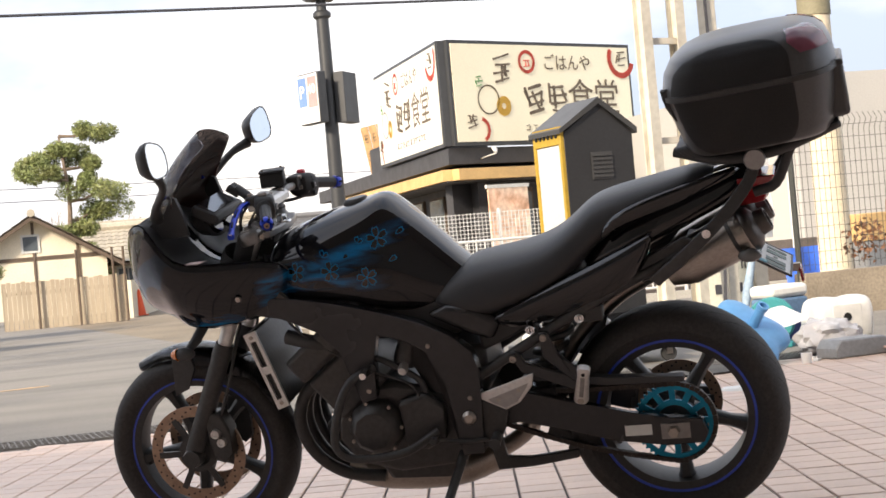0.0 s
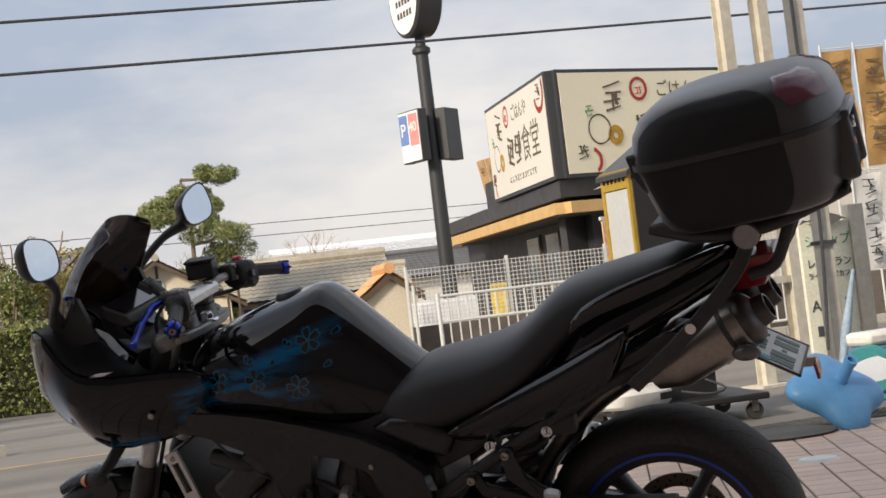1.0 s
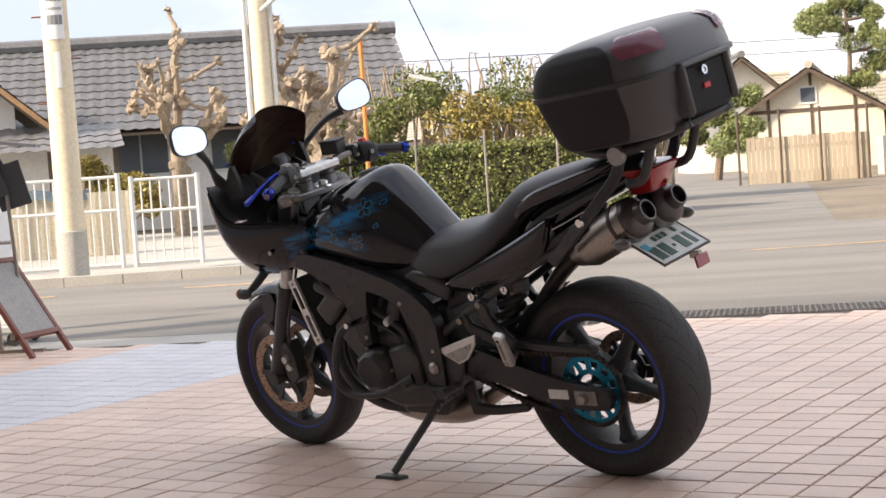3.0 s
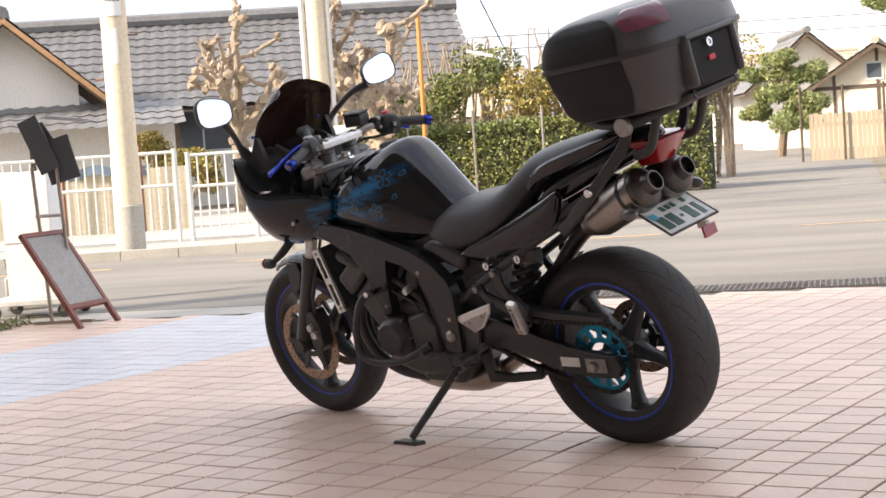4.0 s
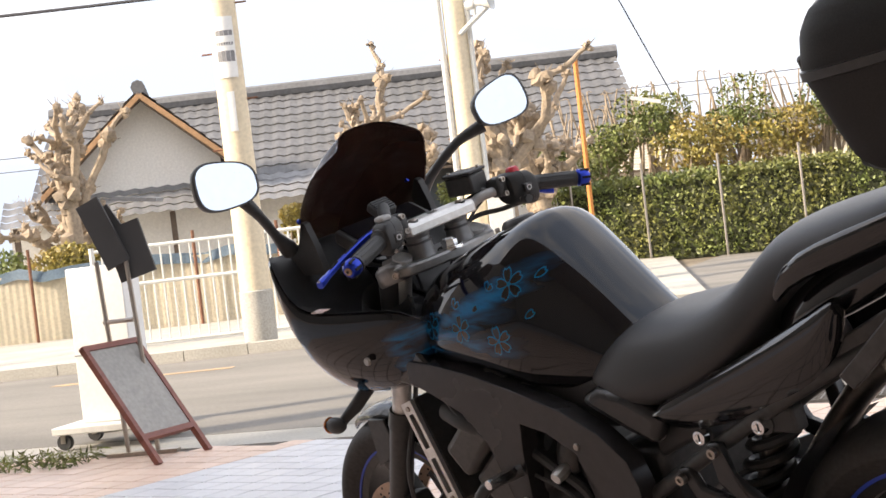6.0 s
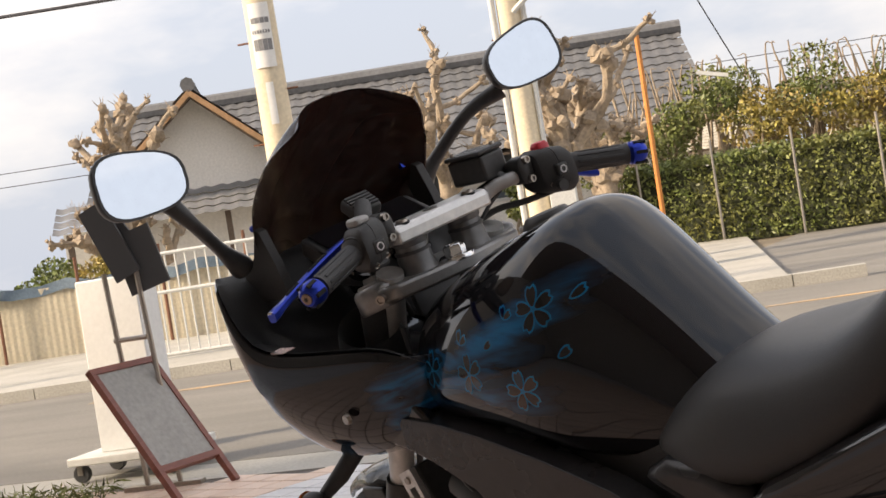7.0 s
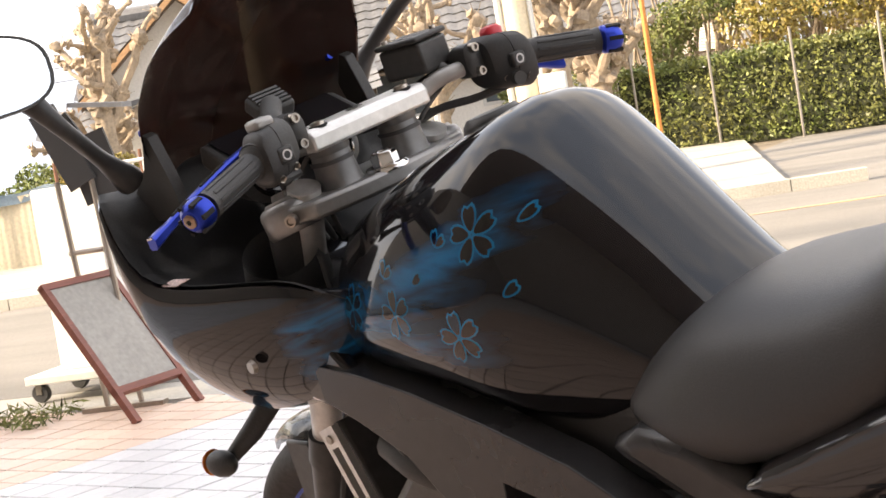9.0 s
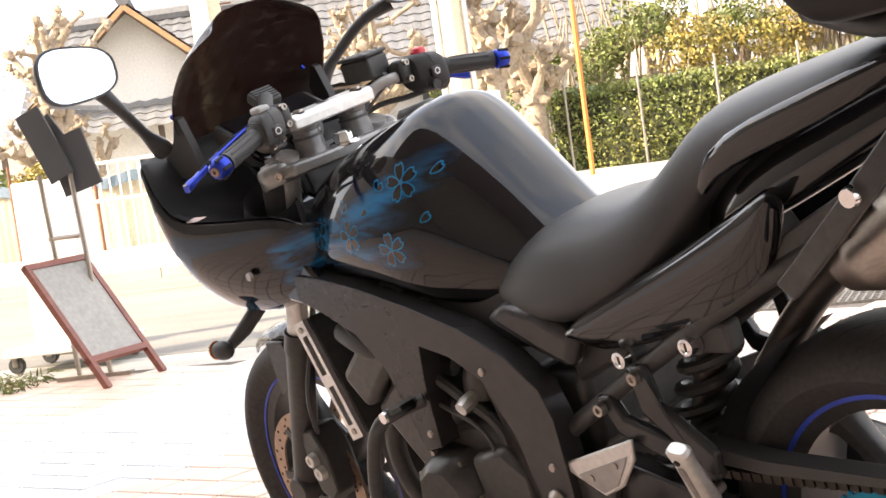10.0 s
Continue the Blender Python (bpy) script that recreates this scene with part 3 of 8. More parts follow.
# pollarded trees
def pollard(a, b, h, seed, label, lean=0.0, spread=1.0):
    rg = random.Random(seed)
    tree = thing("pollard_tree", label, "tree", lot_at(a, b))

    def limb(p, d, length, r, depth, bm, knobs):
        pts, rs = [p], [r]
        q = p.copy()
        n = 5
        for k in range(n):
            d = (d + Vector((rg.uniform(-0.45, 0.45), rg.uniform(-0.45, 0.45), rg.uniform(-0.1, 0.35)))).normalized()
            q = q + d * length / n
            pts.append(q.copy())
            rs.append(r * (1 - 0.35 * (k + 1) / n) * rg.uniform(0.85, 1.3))
        tube(pts, rs, 8, bm)
        knobs.append((q, rs[-1] * 2.1))
        if rg.random() < 0.85:
            knobs.append((pts[rg.choice((2, 3))], rs[2] * 1.7))
        if depth:
            for _ in range(rg.choice((2, 3, 3))):
                k = rg.choice((2, 3, 4, 5))
                e = Vector((rg.uniform(-1, 1) * spread, rg.uniform(-1, 1) * spread, rg.uniform(-0.1, 1.0))).normalized()
                limb(pts[k], e, length * rg.uniform(0.35, 0.6), rs[k] * 0.75, depth - 1, bm, knobs)

    def finish(name, bm, knobs, words):
        for q, r in knobs:
            for _ in range(5):
                c = q + Vector((rg.uniform(-1, 1), rg.uniform(-1, 1), rg.uniform(-1, 1))) * r * 0.75
                g = bmesh.ops.create_icosphere(bm, subdivisions=1, radius=r * rg.uniform(0.45, 0.9), matrix=Matrix.Translation(c))
                for v in g["verts"]:
                    v.co += Vector((rg.uniform(-1, 1), rg.uniform(-1, 1), rg.uniform(-1, 1))) * r * 0.18
            for _ in range(3):
                d = Vector((rg.uniform(-1, 1), rg.uniform(-1, 1), rg.uniform(0, 1.4))).normalized()
                tube([q, q + d * r * 2.2], [0.012, 0.004], 4, bm)
        part(name, bm, BARK, tree, words)

    top = Vector((lean, 0, h * 0.45))
    bm, knobs = bmesh.new(), [(top, 0.16), (Vector((lean * 0.5, 0.02, h * 0.3)), 0.14)]
    tube([Vector((0, 0, -0.1)), Vector((lean * 0.3, 0.03, h * 0.2)), top], [0.16, 0.13, 0.12], 10, bm)
    finish("trunk", bm, knobs, "knobbly grey-brown trunk")
    for k in range(6):
        e = Vector((math.cos(k * 1.4 + seed) * 0.8 * spread, math.sin(k * 1.4 + seed) * 0.6, rg.uniform(0.4, 1.6))).normalized() if k < 5 else Vector((0, 0, 1))
        bm, knobs = bmesh.new(), []
        limb(top - Vector((0, 0, 0.14 * (k % 5))), e, h * (rg.uniform(0.28, 0.42) if k < 5 else 0.40), 0.08, 1, bm, knobs)
        finish("limb", bm, knobs, "pruned limb with knuckles and short twigs")
    return tree


pollard(-14.9, 12.2, 4.3, 4, "bare knobbly pollarded tree behind a boundary wall")
pollard(-15.2, 12.8, 2.6, 9, "low bare pollarded tree behind a boundary wall", spread=1.3)
pollard(-10.6, 13.2, 4.0, 21, "bare pollarded tree in front of a tiled roof")
pollard(-7.75, 10.2, 3.6, 30, "bare pollarded tree with stubby limbs behind a utility pole", spread=0.75)
pollard(-8.0, 12.6, 2.9, 41, "bare pollarded tree beside garden shrubs")

# thin bare winter trees
def winter_tree(a, b, h, seed):
    rg = random.Random(seed)
    bm = bmesh.new()

    def glot_row(p, d, length, r, depth):
        q = p + d * length
        tube([p, (p + q) / 2 + Vector((rg.uniform(-1, 1), rg.uniform(-1, 1), 0)) * length * 0.06, q], [r, r * 0.8, r * 0.6], 5, bm)
        if depth:
            for _ in range(3):
                glot_row(q, (d + Vector((rg.uniform(-0.8, 0.8), rg.uniform(-0.8, 0.8), rg.uniform(-0.1, 0.5)))).normalized(), length * rg.uniform(0.55, 0.8), r * 0.55, depth - 1)

    glot_row(Vector((0, 0, 0)), Vector((0, 0, 1)), h * 0.3, 0.06, 4)
    whole("bare_tree", bm, BARK, "thin bare winter tree", "tree", m=(lot_at if a < -10 else at)(a, b), group="winter trees")


for k, (a, b, h) in enumerate(((-17.5, 15, 3.2), (-16.3, 16, 3.0), (1.6, 34, 6.0), (-3.5, 34, 6.0), (-0.5, 36, 5.5))):
    winter_tree(a, b, h, k)

# hedge and garden
rg = np.random.RandomState(5)
HEDGE = lot_row(13.0) @ Matrix.Translation((-8.0, 13.0, 0)) @ Matrix.Rotation(radians(-28), 4, "Z") @ Matrix.Translation((8.0, -13.0, 0))
hedge = thing("hedge", "clipped dense green hedge along the far side", "hedge", HEDGE)
# plain box whose dark colour paints the shade behind the outer leaves
part("hedge_shade_core", box(-8.0, 12.75, 0.0, -2.5, 13.25, 1.15), HEDGE_SHADE, hedge, smooth=False)
n = 18000
pts = np.stack([rg.uniform(-8.1, -2.4, n), rg.uniform(12.6, 13.4, n), rg.uniform(0.03, 1.26, n)], 1)
face = rg.randint(0, 3, n)
pts[face == 0, 1] = 12.68 + rg.normal(0, 0.05, (face == 0).sum())
pts[face == 1, 2] = 1.23 + rg.normal(0, 0.045, (face == 1).sum())
leaves(pts, 0.034, LEAF, "hedge_leaves", hedge, 3)
for k in range(4):
    whole("garden_stake", tube([(0, 0, 0), (0, 0, 1.5)], 0.02, 6), STEEL, "thin metal stake before a hedge", "stake", m=HEDGE @ pose(-7.6 + 1.25 * k, 12.5, 0), group="hedge stakes")


def shrub(a, b, z, r, seed, mat, label, flat=0.8, n=2600, stem=True, size=0.04):
    rg2 = np.random.RandomState(seed)
    s = thing("garden_shrub", label, "shrub", lot_at(a, b))
    bm = bmesh.new()
    pts = []
    for k in range(7):
        t = rg2.uniform(0, 6.28)
        c = np.array([math.cos(t) * r * rg2.uniform(0.1, 0.75), math.sin(t) * r * 0.5, z + r * flat * rg2.uniform(-0.6, 0.6)])
        pts.append(blob_points(c, r * rg2.uniform(0.35, 0.6), n // 7, rg2, flat))
        tube(curve([(0, 0, -0.05), tuple(np.array([0, 0, z * 0.45]) + rg2.normal(0, 0.06, 3)), tuple(c)], 4), [0.045 * (1 - 0.085 * q) for q in range(9)], 6, bm)
    part("stem", bm, BARK, s)
    leaves(np.concatenate(pts), size, mat, "foliage", s, seed)


k = 0
for a, b, z, r, mt, txt in (
        (-7.4, 14.2, 1.9, 0.8, LEAF, "dark green garden shrub"),
        (-6.6, 14.6, 2.4, 0.85, LEAF, "tall green garden tree"),
        (-5.9, 13.9, 1.75, 0.85, LEAFY, "rounded yellow-green clipped shrub"),
        (-5.1, 14.5, 2.35, 0.85, LEAF, "tall green garden tree"),
        (-4.5, 14.2, 1.7, 0.75, LEAFY, "yellow-green leafy garden shrub behind a hedge"),
        (-3.7, 14.6, 2.3, 0.8, LEAF, "tall green garden tree"),
        (-3.0, 14.1, 1.8, 0.75, LEAF, "green leafy garden shrub behind a hedge"),
        (-2.2, 14.5, 2.1, 0.75, LEAFY, "leafy yellow-green garden tree"),
        (-8.3, 14.0, 1.6, 0.7, LEAF, "green shrub beside a house"),
        (-14.5, 11.6, 0.9, 0.55, LEAFY, "small yellow-green shrub by a wall"),
        (-12.1, 13.2, 1.2, 0.5, LEAFY, "small clipped yellow-green garden tree"),
        (-9.6, 13.4, 1.2, 0.6, LEAF, "shrub before a tiled house"),
        (-15.8, 11.8, 0.9, 0.7, LEAF, "green shrub behind a wall"),
        (-11.2, 12.6, 0.8, 0.55, LEAFY, "low yellow-green shrub behind a gate")):
    k += 1
    shrub(a, b, z, r, 50 + k, mt, txt)
for k in range(24):
    a = -8.3 + 0.27 * k
    rg2 = random.Random(k)
    bm = bmesh.new()
    for _ in range(5):
        q = Vector((rg2.uniform(-0.3, 0.3), rg2.uniform(-0.2, 0.2), rg2.uniform(2.2, 2.95)))
        tube(curve([Vector((0, 0, -0.05)), Vector((rg2.uniform(-0.15, 0.15), 0, 1.4)), q, q + Vector((rg2.uniform(-0.2, 0.2), 0, 0.12))], 4), [0.035 * (1 - 0.07 * i) for i in range(13)], 5, bm)
    whole("bare_shrub", bm, BARK, "crooked bare garden branches", "tree", m=lot_at(a, 14.9 + 0.3 * math.sin(k)), group="garden branches")
op = thing("orange_pole", "thin orange painted pole with a white lamp arm", "pole", lot_at(-7.05, 11.5))
part("shaft", tube([(0, 0, 0), (0.02, 0, 3.02)], 0.035, 8), material("orange_pole_paint", (0.62, 0.24, 0.06), 0.6, vary=0.2), op)
part("lamp_arm", box(-0.42, -0.03, 2.42, 0.0, 0.03, 2.47, m=Matrix.Rotation(radians(14), 4, "Y") @ Matrix.Translation((0.55, 0, 0.05))), GALV, op, "white lamp arm")

# pine with layered pads
def pine(a, b, h, seed, pads, label):
    rg2 = np.random.RandomState(seed)
    t = thing("pine_tree", label, "tree", at(a, b))
    bm = bmesh.new()
    line = curve([(-0.2, 0, -0.1), (-0.05, 0, h * 0.3), (0.12, 0, h * 0.6), (-0.05, 0, h * 0.95)], 6)
    tube(line, list(np.linspace(0.14, 0.04, len(line))), 9, bm)
    pts = []
    for x, z, r in pads:
        y = rg2.uniform(-0.4, 0.4)
        c = np.array([x, y, z])
        j = min(range(len(line)), key=lambda q: abs(line[q].z - z + 0.25))
        tube([line[j], (Vector(line[j]) + Vector(c)) / 2 + Vector((0, 0, -0.08)), Vector(c)], [0.06, 0.045, 0.02], 6, bm)
        for _ in range(6):
            cc = c + rg2.normal(0, 1, 3) * np.array([r * 0.45, r * 0.4, r * 0.08])
            pts.append(blob_points(cc, r * 0.5, 480, rg2, 0.75, 0.25))
    part("trunk", bm, PINEBARK, t)
    leaves(np.concatenate(pts), 0.08, NEEDLE, "needles", t, seed, slim=0.2)
    return t


pine(-2.9, 25.0, 6.3, 7, [(0.9, 6.05, 0.75), (0.35, 5.55, 0.7), (1.0, 5.1, 0.75), (-0.6, 5.2, 0.7), (-1.0, 4.75, 0.8), (0.6, 4.5, 0.6), (1.1, 4.05, 0.95), (0.9, 3.45, 1.0), (0.5, 2.9, 0.8), (0.2, 2.2, 0.7), (-0.4, 1.7, 0.7), (0.4, 1.3, 0.9)], "tall garden pine with layered green pads")
pine(-5.7, 20.0, 2.9, 8, [(0.0, 2.75, 0.6), (-0.7, 2.35, 0.6), (0.7, 2.3, 0.65), (-0.3, 1.8, 0.7), (0.6, 1.5, 0.7), (-0.9, 1.3, 0.6), (0.1, 1.0, 0.8)], "low garden pine with layered green pads")

# houses
def tiled_slope(parent, mat, p00, p10, p01, p11, rib, course):
    """A roof slope with round ribs and stepped courses; p00-p10 the eave, p01-p11 the ridge."""
    p00, p10, p01, p11 = (Vector(p) for p in (p00, p10, p01, p11))
    n = max(2, int((p10 - p00).length / rib))
    m = max(2, int((p01 - p00).length / course))
    up = (p10 - p00).cross(p01 - p00).normalized()
    if up.z < 0:
        up = -up
    for j in range(m):
        rows = []
        for v, lift in ((j / m, 0.02), ((j + 1) / m, 0.0)):
            row = []
            for i in range(n * 3 + 1):
                u = i / (n * 3)
                p = (p00.lerp(p10, u)).lerp(p01.lerp(p11, u), v)
                row.append(p + up * (lift + (0.034, 0.0, 0.014)[i % 3]))
            rows.append(row)
        part("tile_course", loft(rows, caps=False, closed=False), mat, parent)


def window(parent, m, w, h, panes=2, frame_mat=None):
    win = part("window", box(-w / 2 - 0.05, -0.03, -0.05, w / 2 + 0.05, 0.02, h + 0.05, m=m), frame_mat or GALV, parent, smooth=False)
    for k in range(panes):
        x0 = -w / 2 + k * w / panes
        part("pane", box(x0 + 0.02, -0.045, 0.02, x0 + w / panes - 0.02, -0.032, h - 0.02, m=m), GLASSD, win, smooth=False)
    return win


def house(name, label, m, w, d, eave, ridge, wall, roof, over=0.6, along=True, rib=0.3, wins=(), base=None, gable_wall=None):
    """A house with a gabled roof; along: the ridge runs along x."""
    h = thing(name, label, "house", m)
    t = 0.18
    if not along:
        bm = prism([(-w / 2, 0), (w / 2, 0), (w / 2, eave), (0, ridge - 0.12), (-w / 2, eave)], 0, t)
        part("front_wall", bm, wall, h, smooth=False)
        part("back_wall", prism([(-w / 2, 0), (w / 2, 0), (w / 2, eave), (0, ridge - 0.12), (-w / 2, eave)], d - t, d), wall, h, smooth=False)
        for s in (-1, 1):
            part("side_wall", box(s * w / 2 - (t if s > 0 else 0), t, 0, s * w / 2 + (0 if s > 0 else t), d - t, eave), wall, h, smooth=False)
            slope = (ridge - eave) / (w / 2)
            tiled_slope(h, roof, (s * (w / 2 + over), -over, eave - slope * over), (s * (w / 2 + over), d + over, eave - slope * over), (0, -over, ridge), (0, d + over, ridge), rib, 0.35)
            part("barge_board", prism([(s * (w / 2 + over), eave - slope * over - 0.16), (s * (w / 2 + over), eave - slope * over - 0.02), (0, ridge - 0.02), (0, ridge - 0.16)], -over + 0.02, -over + 0.08), TIMBER, h, smooth=False)
            part("soffit", prism([(s * (w / 2 + over), eave - slope * over - 0.06), (0, ridge - 0.06), (0, ridge - 0.10), (s * (w / 2 + over), eave - slope * over - 0.10)], -over + 0.08, d + over), TIMBER, h, smooth=False)
        part("ridge_cap", tube([(0, -over - 0.05, ridge + 0.08), (0, d + over, ridge + 0.08)], 0.13, 8), roof, h)
    else:
        part("front_wall", box(-w / 2, 0, 0, w / 2, t, eave), wall, h, smooth=False)
        part("back_wall", box(-w / 2, d - t, 0, w / 2, d, eave), wall, h, smooth=False)
        for s in (-1, 1):
            x0, x1 = (s * w / 2 - t, s * w / 2) if s > 0 else (s * w / 2, s * w / 2 + t)
            part("gable_wall", prism([(t, 0), (d - t, 0), (d - t, eave), (d / 2, ridge - 0.12), (t, eave)], x0, x1, axis="x"), gable_wall or wall, h, smooth=False)
            slope = (ridge - eave) / (d / 2)
            y0 = -over if s < 0 else d + over
            tiled_slope(h, roof, (-w / 2 - over, y0, eave - slope * over), (w / 2 + over, y0, eave - slope * over), (-w / 2 - over, d / 2, ridge), (w / 2 + over, d / 2, ridge), rib, 0.35)
            part("soffit", prism([(y0, eave - slope * over - 0.06), (d / 2, ridge - 0.08), (d / 2, ridge - 0.12), (y0, eave - slope * over - 0.10)], -w / 2 - over + 0.05, w / 2 + over - 0.05, axis="x"), TIMBER, h, smooth=False)
        part("ridge_cap", tube([(-w / 2 - over - 0.05, d / 2, ridge + 0.1), (w / 2 + over + 0.05, d / 2, ridge + 0.1)], 0.16, 8), roof, h)
    for x, z, ww, hh in wins:
        window(h, Matrix.Translation((x, -0.005, z)), ww, hh)
    return h


h1 = house("tiled_house", "white plastered house with a broad grey tiled roof", lot_at(-13.2, 17.0, 0, 8), 11.0, 5.5, 2.6, 4.2, WHITEW, ROOFT, 0.8, True, 0.28, wins=((-2.6, 1.2, 1.4, 1.0), (0.2, 1.2, 1.2, 0.9), (2.4, 1.2, 1.4, 0.9)))
# front wing with a gable and a lower roof
h1b = house("house_wing", "gabled front wing with grey tiles and orange barge boards", lot_at(-15.4, 14.6, 0, 14), 2.6, 3.0, 2.75, 3.9, WHITEW, ROOFT, 0.55, False, 0.28)
for s in (-1, 1):
    part("barge_trim", prism([(s * 1.9, 2.24), (s * 1.9, 2.12), (0, 3.78), (0, 3.9)], -0.6, -0.555), BARGE, h1b, smooth=False)
tiled_slope(h1b, ROOFT, (-2.6, -1.15, 1.7), (3.2, -1.15, 1.7), (-2.6, 0.0, 2.2), (3.2, 0.0, 2.2), 0.28, 0.3)
for x in (-2.4, -1.2, 0.3, 1.8, 3.0):
    part("timber_post", box(x, -0.95, 0, x + 0.1, -0.85, 1.72), TIMBER, h1b, smooth=False)
part("lower_wall", box(-2.5, -0.5, 0, 3.1, -0.4, 1.75), WHITEW, h1b, smooth=False)

h2 = house("old_farmhouse", "old cream gabled house with dark beams and weathered roof", at(-4.0, 24.5, 0, -4), 4.6, 8.0, 1.95, 3.35, CREAM, ROOFB, 0.5, False, 0.26)
for x in (-1.4, 0, 1.4):
    part("beam", box(x - 0.05, -0.03, 1.0, x + 0.05, 0.0, 1.95 + 1.2 * (1 - abs(x) / 2.3)), TIMBER, h2, smooth=False)
part("tie_beam", box(-2.3, -0.035, 1.9, 2.3, 0.0, 2.02), TIMBER, h2, smooth=False)
window(h2, Matrix.Translation((-0.1, -0.01, 2.2)), 0.5, 0.5, 1)
h3 = house("farmhouse_wing", "low cream house wing with weathered brown tiled roof", at(0.2, 26.0, 0, -6), 6.4, 5.0, 1.85, 2.9, CREAM, ROOFB, 0.5, True, 0.26, wins=((-1.3, 0.75, 0.7, 0.7),))
h4 = house("terracotta_shed", "low terracotta plastered outbuilding with two dark windows", at(2.6, 30.5, 0, -6), 4.6, 4.0, 1.9, 2.6, ORANGEW, ROOFB, 0.4, True, 0.26, wins=((-0.9, 0.6, 0.8, 0.9), (0.8, 0.6, 0.7, 0.8)))
h5 = house("temple_house", "house with a steep grey tiled gable behind garden pines", at(-6.8, 27.0, 0, 10), 3.4, 6.0, 2.6, 4.1, WHITEW, ROOFT, 0.6, False, 0.28)
h6 = house("far_house", "distant house with a brown tiled roof", at(1.2, 38.0), 6.0, 6.0, 2.6, 3.9, CREAM, ROOFB, 0.6, True, 0.3)
h7 = house("white_roof_hall", "long hall with a white metal roof", at(7.0, 42.0), 12.0, 8.0, 3.6, 4.6, WHITEW, WHITEROOF, 0.6, True, 0.6)
h8 = house("grey_tiled_house", "distant house with a grey tiled roof", at(6.8, 36.0), 6.5, 5.0, 2.4, 3.4, WHITEW, ROOFT, 0.5, True, 0.28)
h9 = house("yellow_building", "pale yellow flat-faced building with a sliding window", lot_at(-36.0, 14.5, 0, 10), 5.4, 6.0, 4.5, 4.7, YELLOWW, ROOFB, 0.1, True, 0.4, wins=((1.2, 2.5, 1.5, 0.9),))
h10 = house("cream_cottage", "small pale yellow house with white verge and window", lot_at(-32.5, 17.5, 0, 0), 2.2, 4.0, 2.75, 3.35, YELLOWW, WHITEROOF, 0.12, False, 0.3, wins=((0.0, 1.85, 1.1, 0.7),))
for k, (a, b, w, hh) in enumerate(((-30, 40, 9, 4.2), (-20, 46, 8, 5.0), (-12, 40, 8, 4.4), (-40, 44, 9, 5.5), (18, 40, 9, 5.2))):
    house("distant_house", "distant house with a tiled roof", at(a, b), w, 7.0, hh - 1.6, hh, CREAM if k % 2 else WHITEW, ROOFT if k % 2 else ROOFB, 0.6, True, 0.5)

# side street walls and cones
whole("side_wall", box(0, 0, -0.05, 0.16, 11.0, 0.95), CREAM, "low cream wall along the side street", "wall", m=at(-1.35, 17.6, 0, -12), kind="structure", smooth=False)
whole("side_wall", box(0, 0, -0.05, 0.16, 3.6, 0.95), CREAM, "low cream wall before an outbuilding", "wall", m=at(0.62, 26.7, 0, -62), kind="structure", smooth=False)
bf = thing("board_fence", "weathered board fence at a street corner", "fence", row(15.9))
part("rail", box(-4.2, 15.945, 0.8, -1.35, 15.98, 0.88), STONEB, bf, smooth=False)
for k in range(26):
    part("board", box(-4.2 + k * 0.11, 15.9, 0.0, -4.2 + k * 0.11 + 0.1, 15.94, 1.1 + 0.02 * math.sin(k * 2)), STONEB, bf, smooth=False)
for k, x in enumerate((-4.25, -3.3, -2.4, -1.6, -1.35)):
    whole("iron_post", tube([(0, 0, 0), (0, 0, 1.75)], 0.03, 8), TIMBER, "dark iron post of a board fence", "post", m=at(x, 15.85), group="fence posts")


def cone(a, b):
    c = thing("traffic_cone", "orange plastic traffic cone", "traffic cone", at(a, b), "traffic cones")
    part("body", lathe([(0.15, 0.03), (0.03, 0.68), (0.0, 0.70)], 18, m=Matrix.Rotation(radians(90), 4, "X")), CONE, c)
    part("base", box(-0.19, -0.19, 0, 0.19, 0.19, 0.03), CONE, c, bev=0.01)
    return c


c0 = cone(-1.0, 18.4)
copy_thing(c0, at(0.35, 25.9))
copy_thing(c0, at(1.3, 27.3))

# white hoop barrier
hoop = whole("hoop_barrier", tube([(-0.27, 0, 0)] + [(-0.27 * math.cos(t), 0, 0.45 + 0.27 * math.sin(t)) for t in np.linspace(0, math.pi, 12)] + [(0.27, 0, 0)], 0.04, 10), GALV, "white steel hoop barrier beside a fence", "barrier", m=lot_at(-13.0, 7.6))

# corner lot fence to the right of the side street
blockbed = whole("block_wall", box(0.95, 6.66, -0.02, 12, 6.78, 0.62), GROUT, "low concrete block wall under a mesh fence", "wall", m=row(6.7), kind="structure", smooth=False)
lot = thing("mesh_fence", "white welded mesh fence on a block wall", "fence", row(6.7))
bm = bmesh.new()
for k in range(0, 100):
    a = 0.95 + k * 0.055
    box(a, 6.70, 0.64, a + 0.007, 6.707, 1.38, bm)
for k in range(14):
    z = 0.66 + k * 0.054
    box(0.95, 6.695, z, 6.45, 6.702, z + 0.008, bm)
part("mesh", bm, GALV, lot, "white welded wire mesh", smooth=False)
for k in range(5):
    part("post", tube([(0.95 + 1.375 * k, 6.74, 0.3), (0.95 + 1.375 * k, 6.74, 1.42)], 0.025, 8), GALV, lot)
bar_panel("guard_fence", "white tubular guard fence before a block wall", 1.25, 6.35, 6.2, 0.12, 0.98, 0.125, row(6.35), GALV)
gatep = thing("folded_gate", "grey corrugated gate leaf folded against a fence", "gate", at(0.95, 6.5, 0, 78))
bm = bmesh.new()
rows = [[(0.02 * k, 0.012 * math.sin(k * 1.6), z) for k in range(50)] for z in (0.12, 0.9)]
loft(rows, bm, caps=False, closed=False)
bmesh.ops.solidify(bm, geom=bm.faces, thickness=0.008)
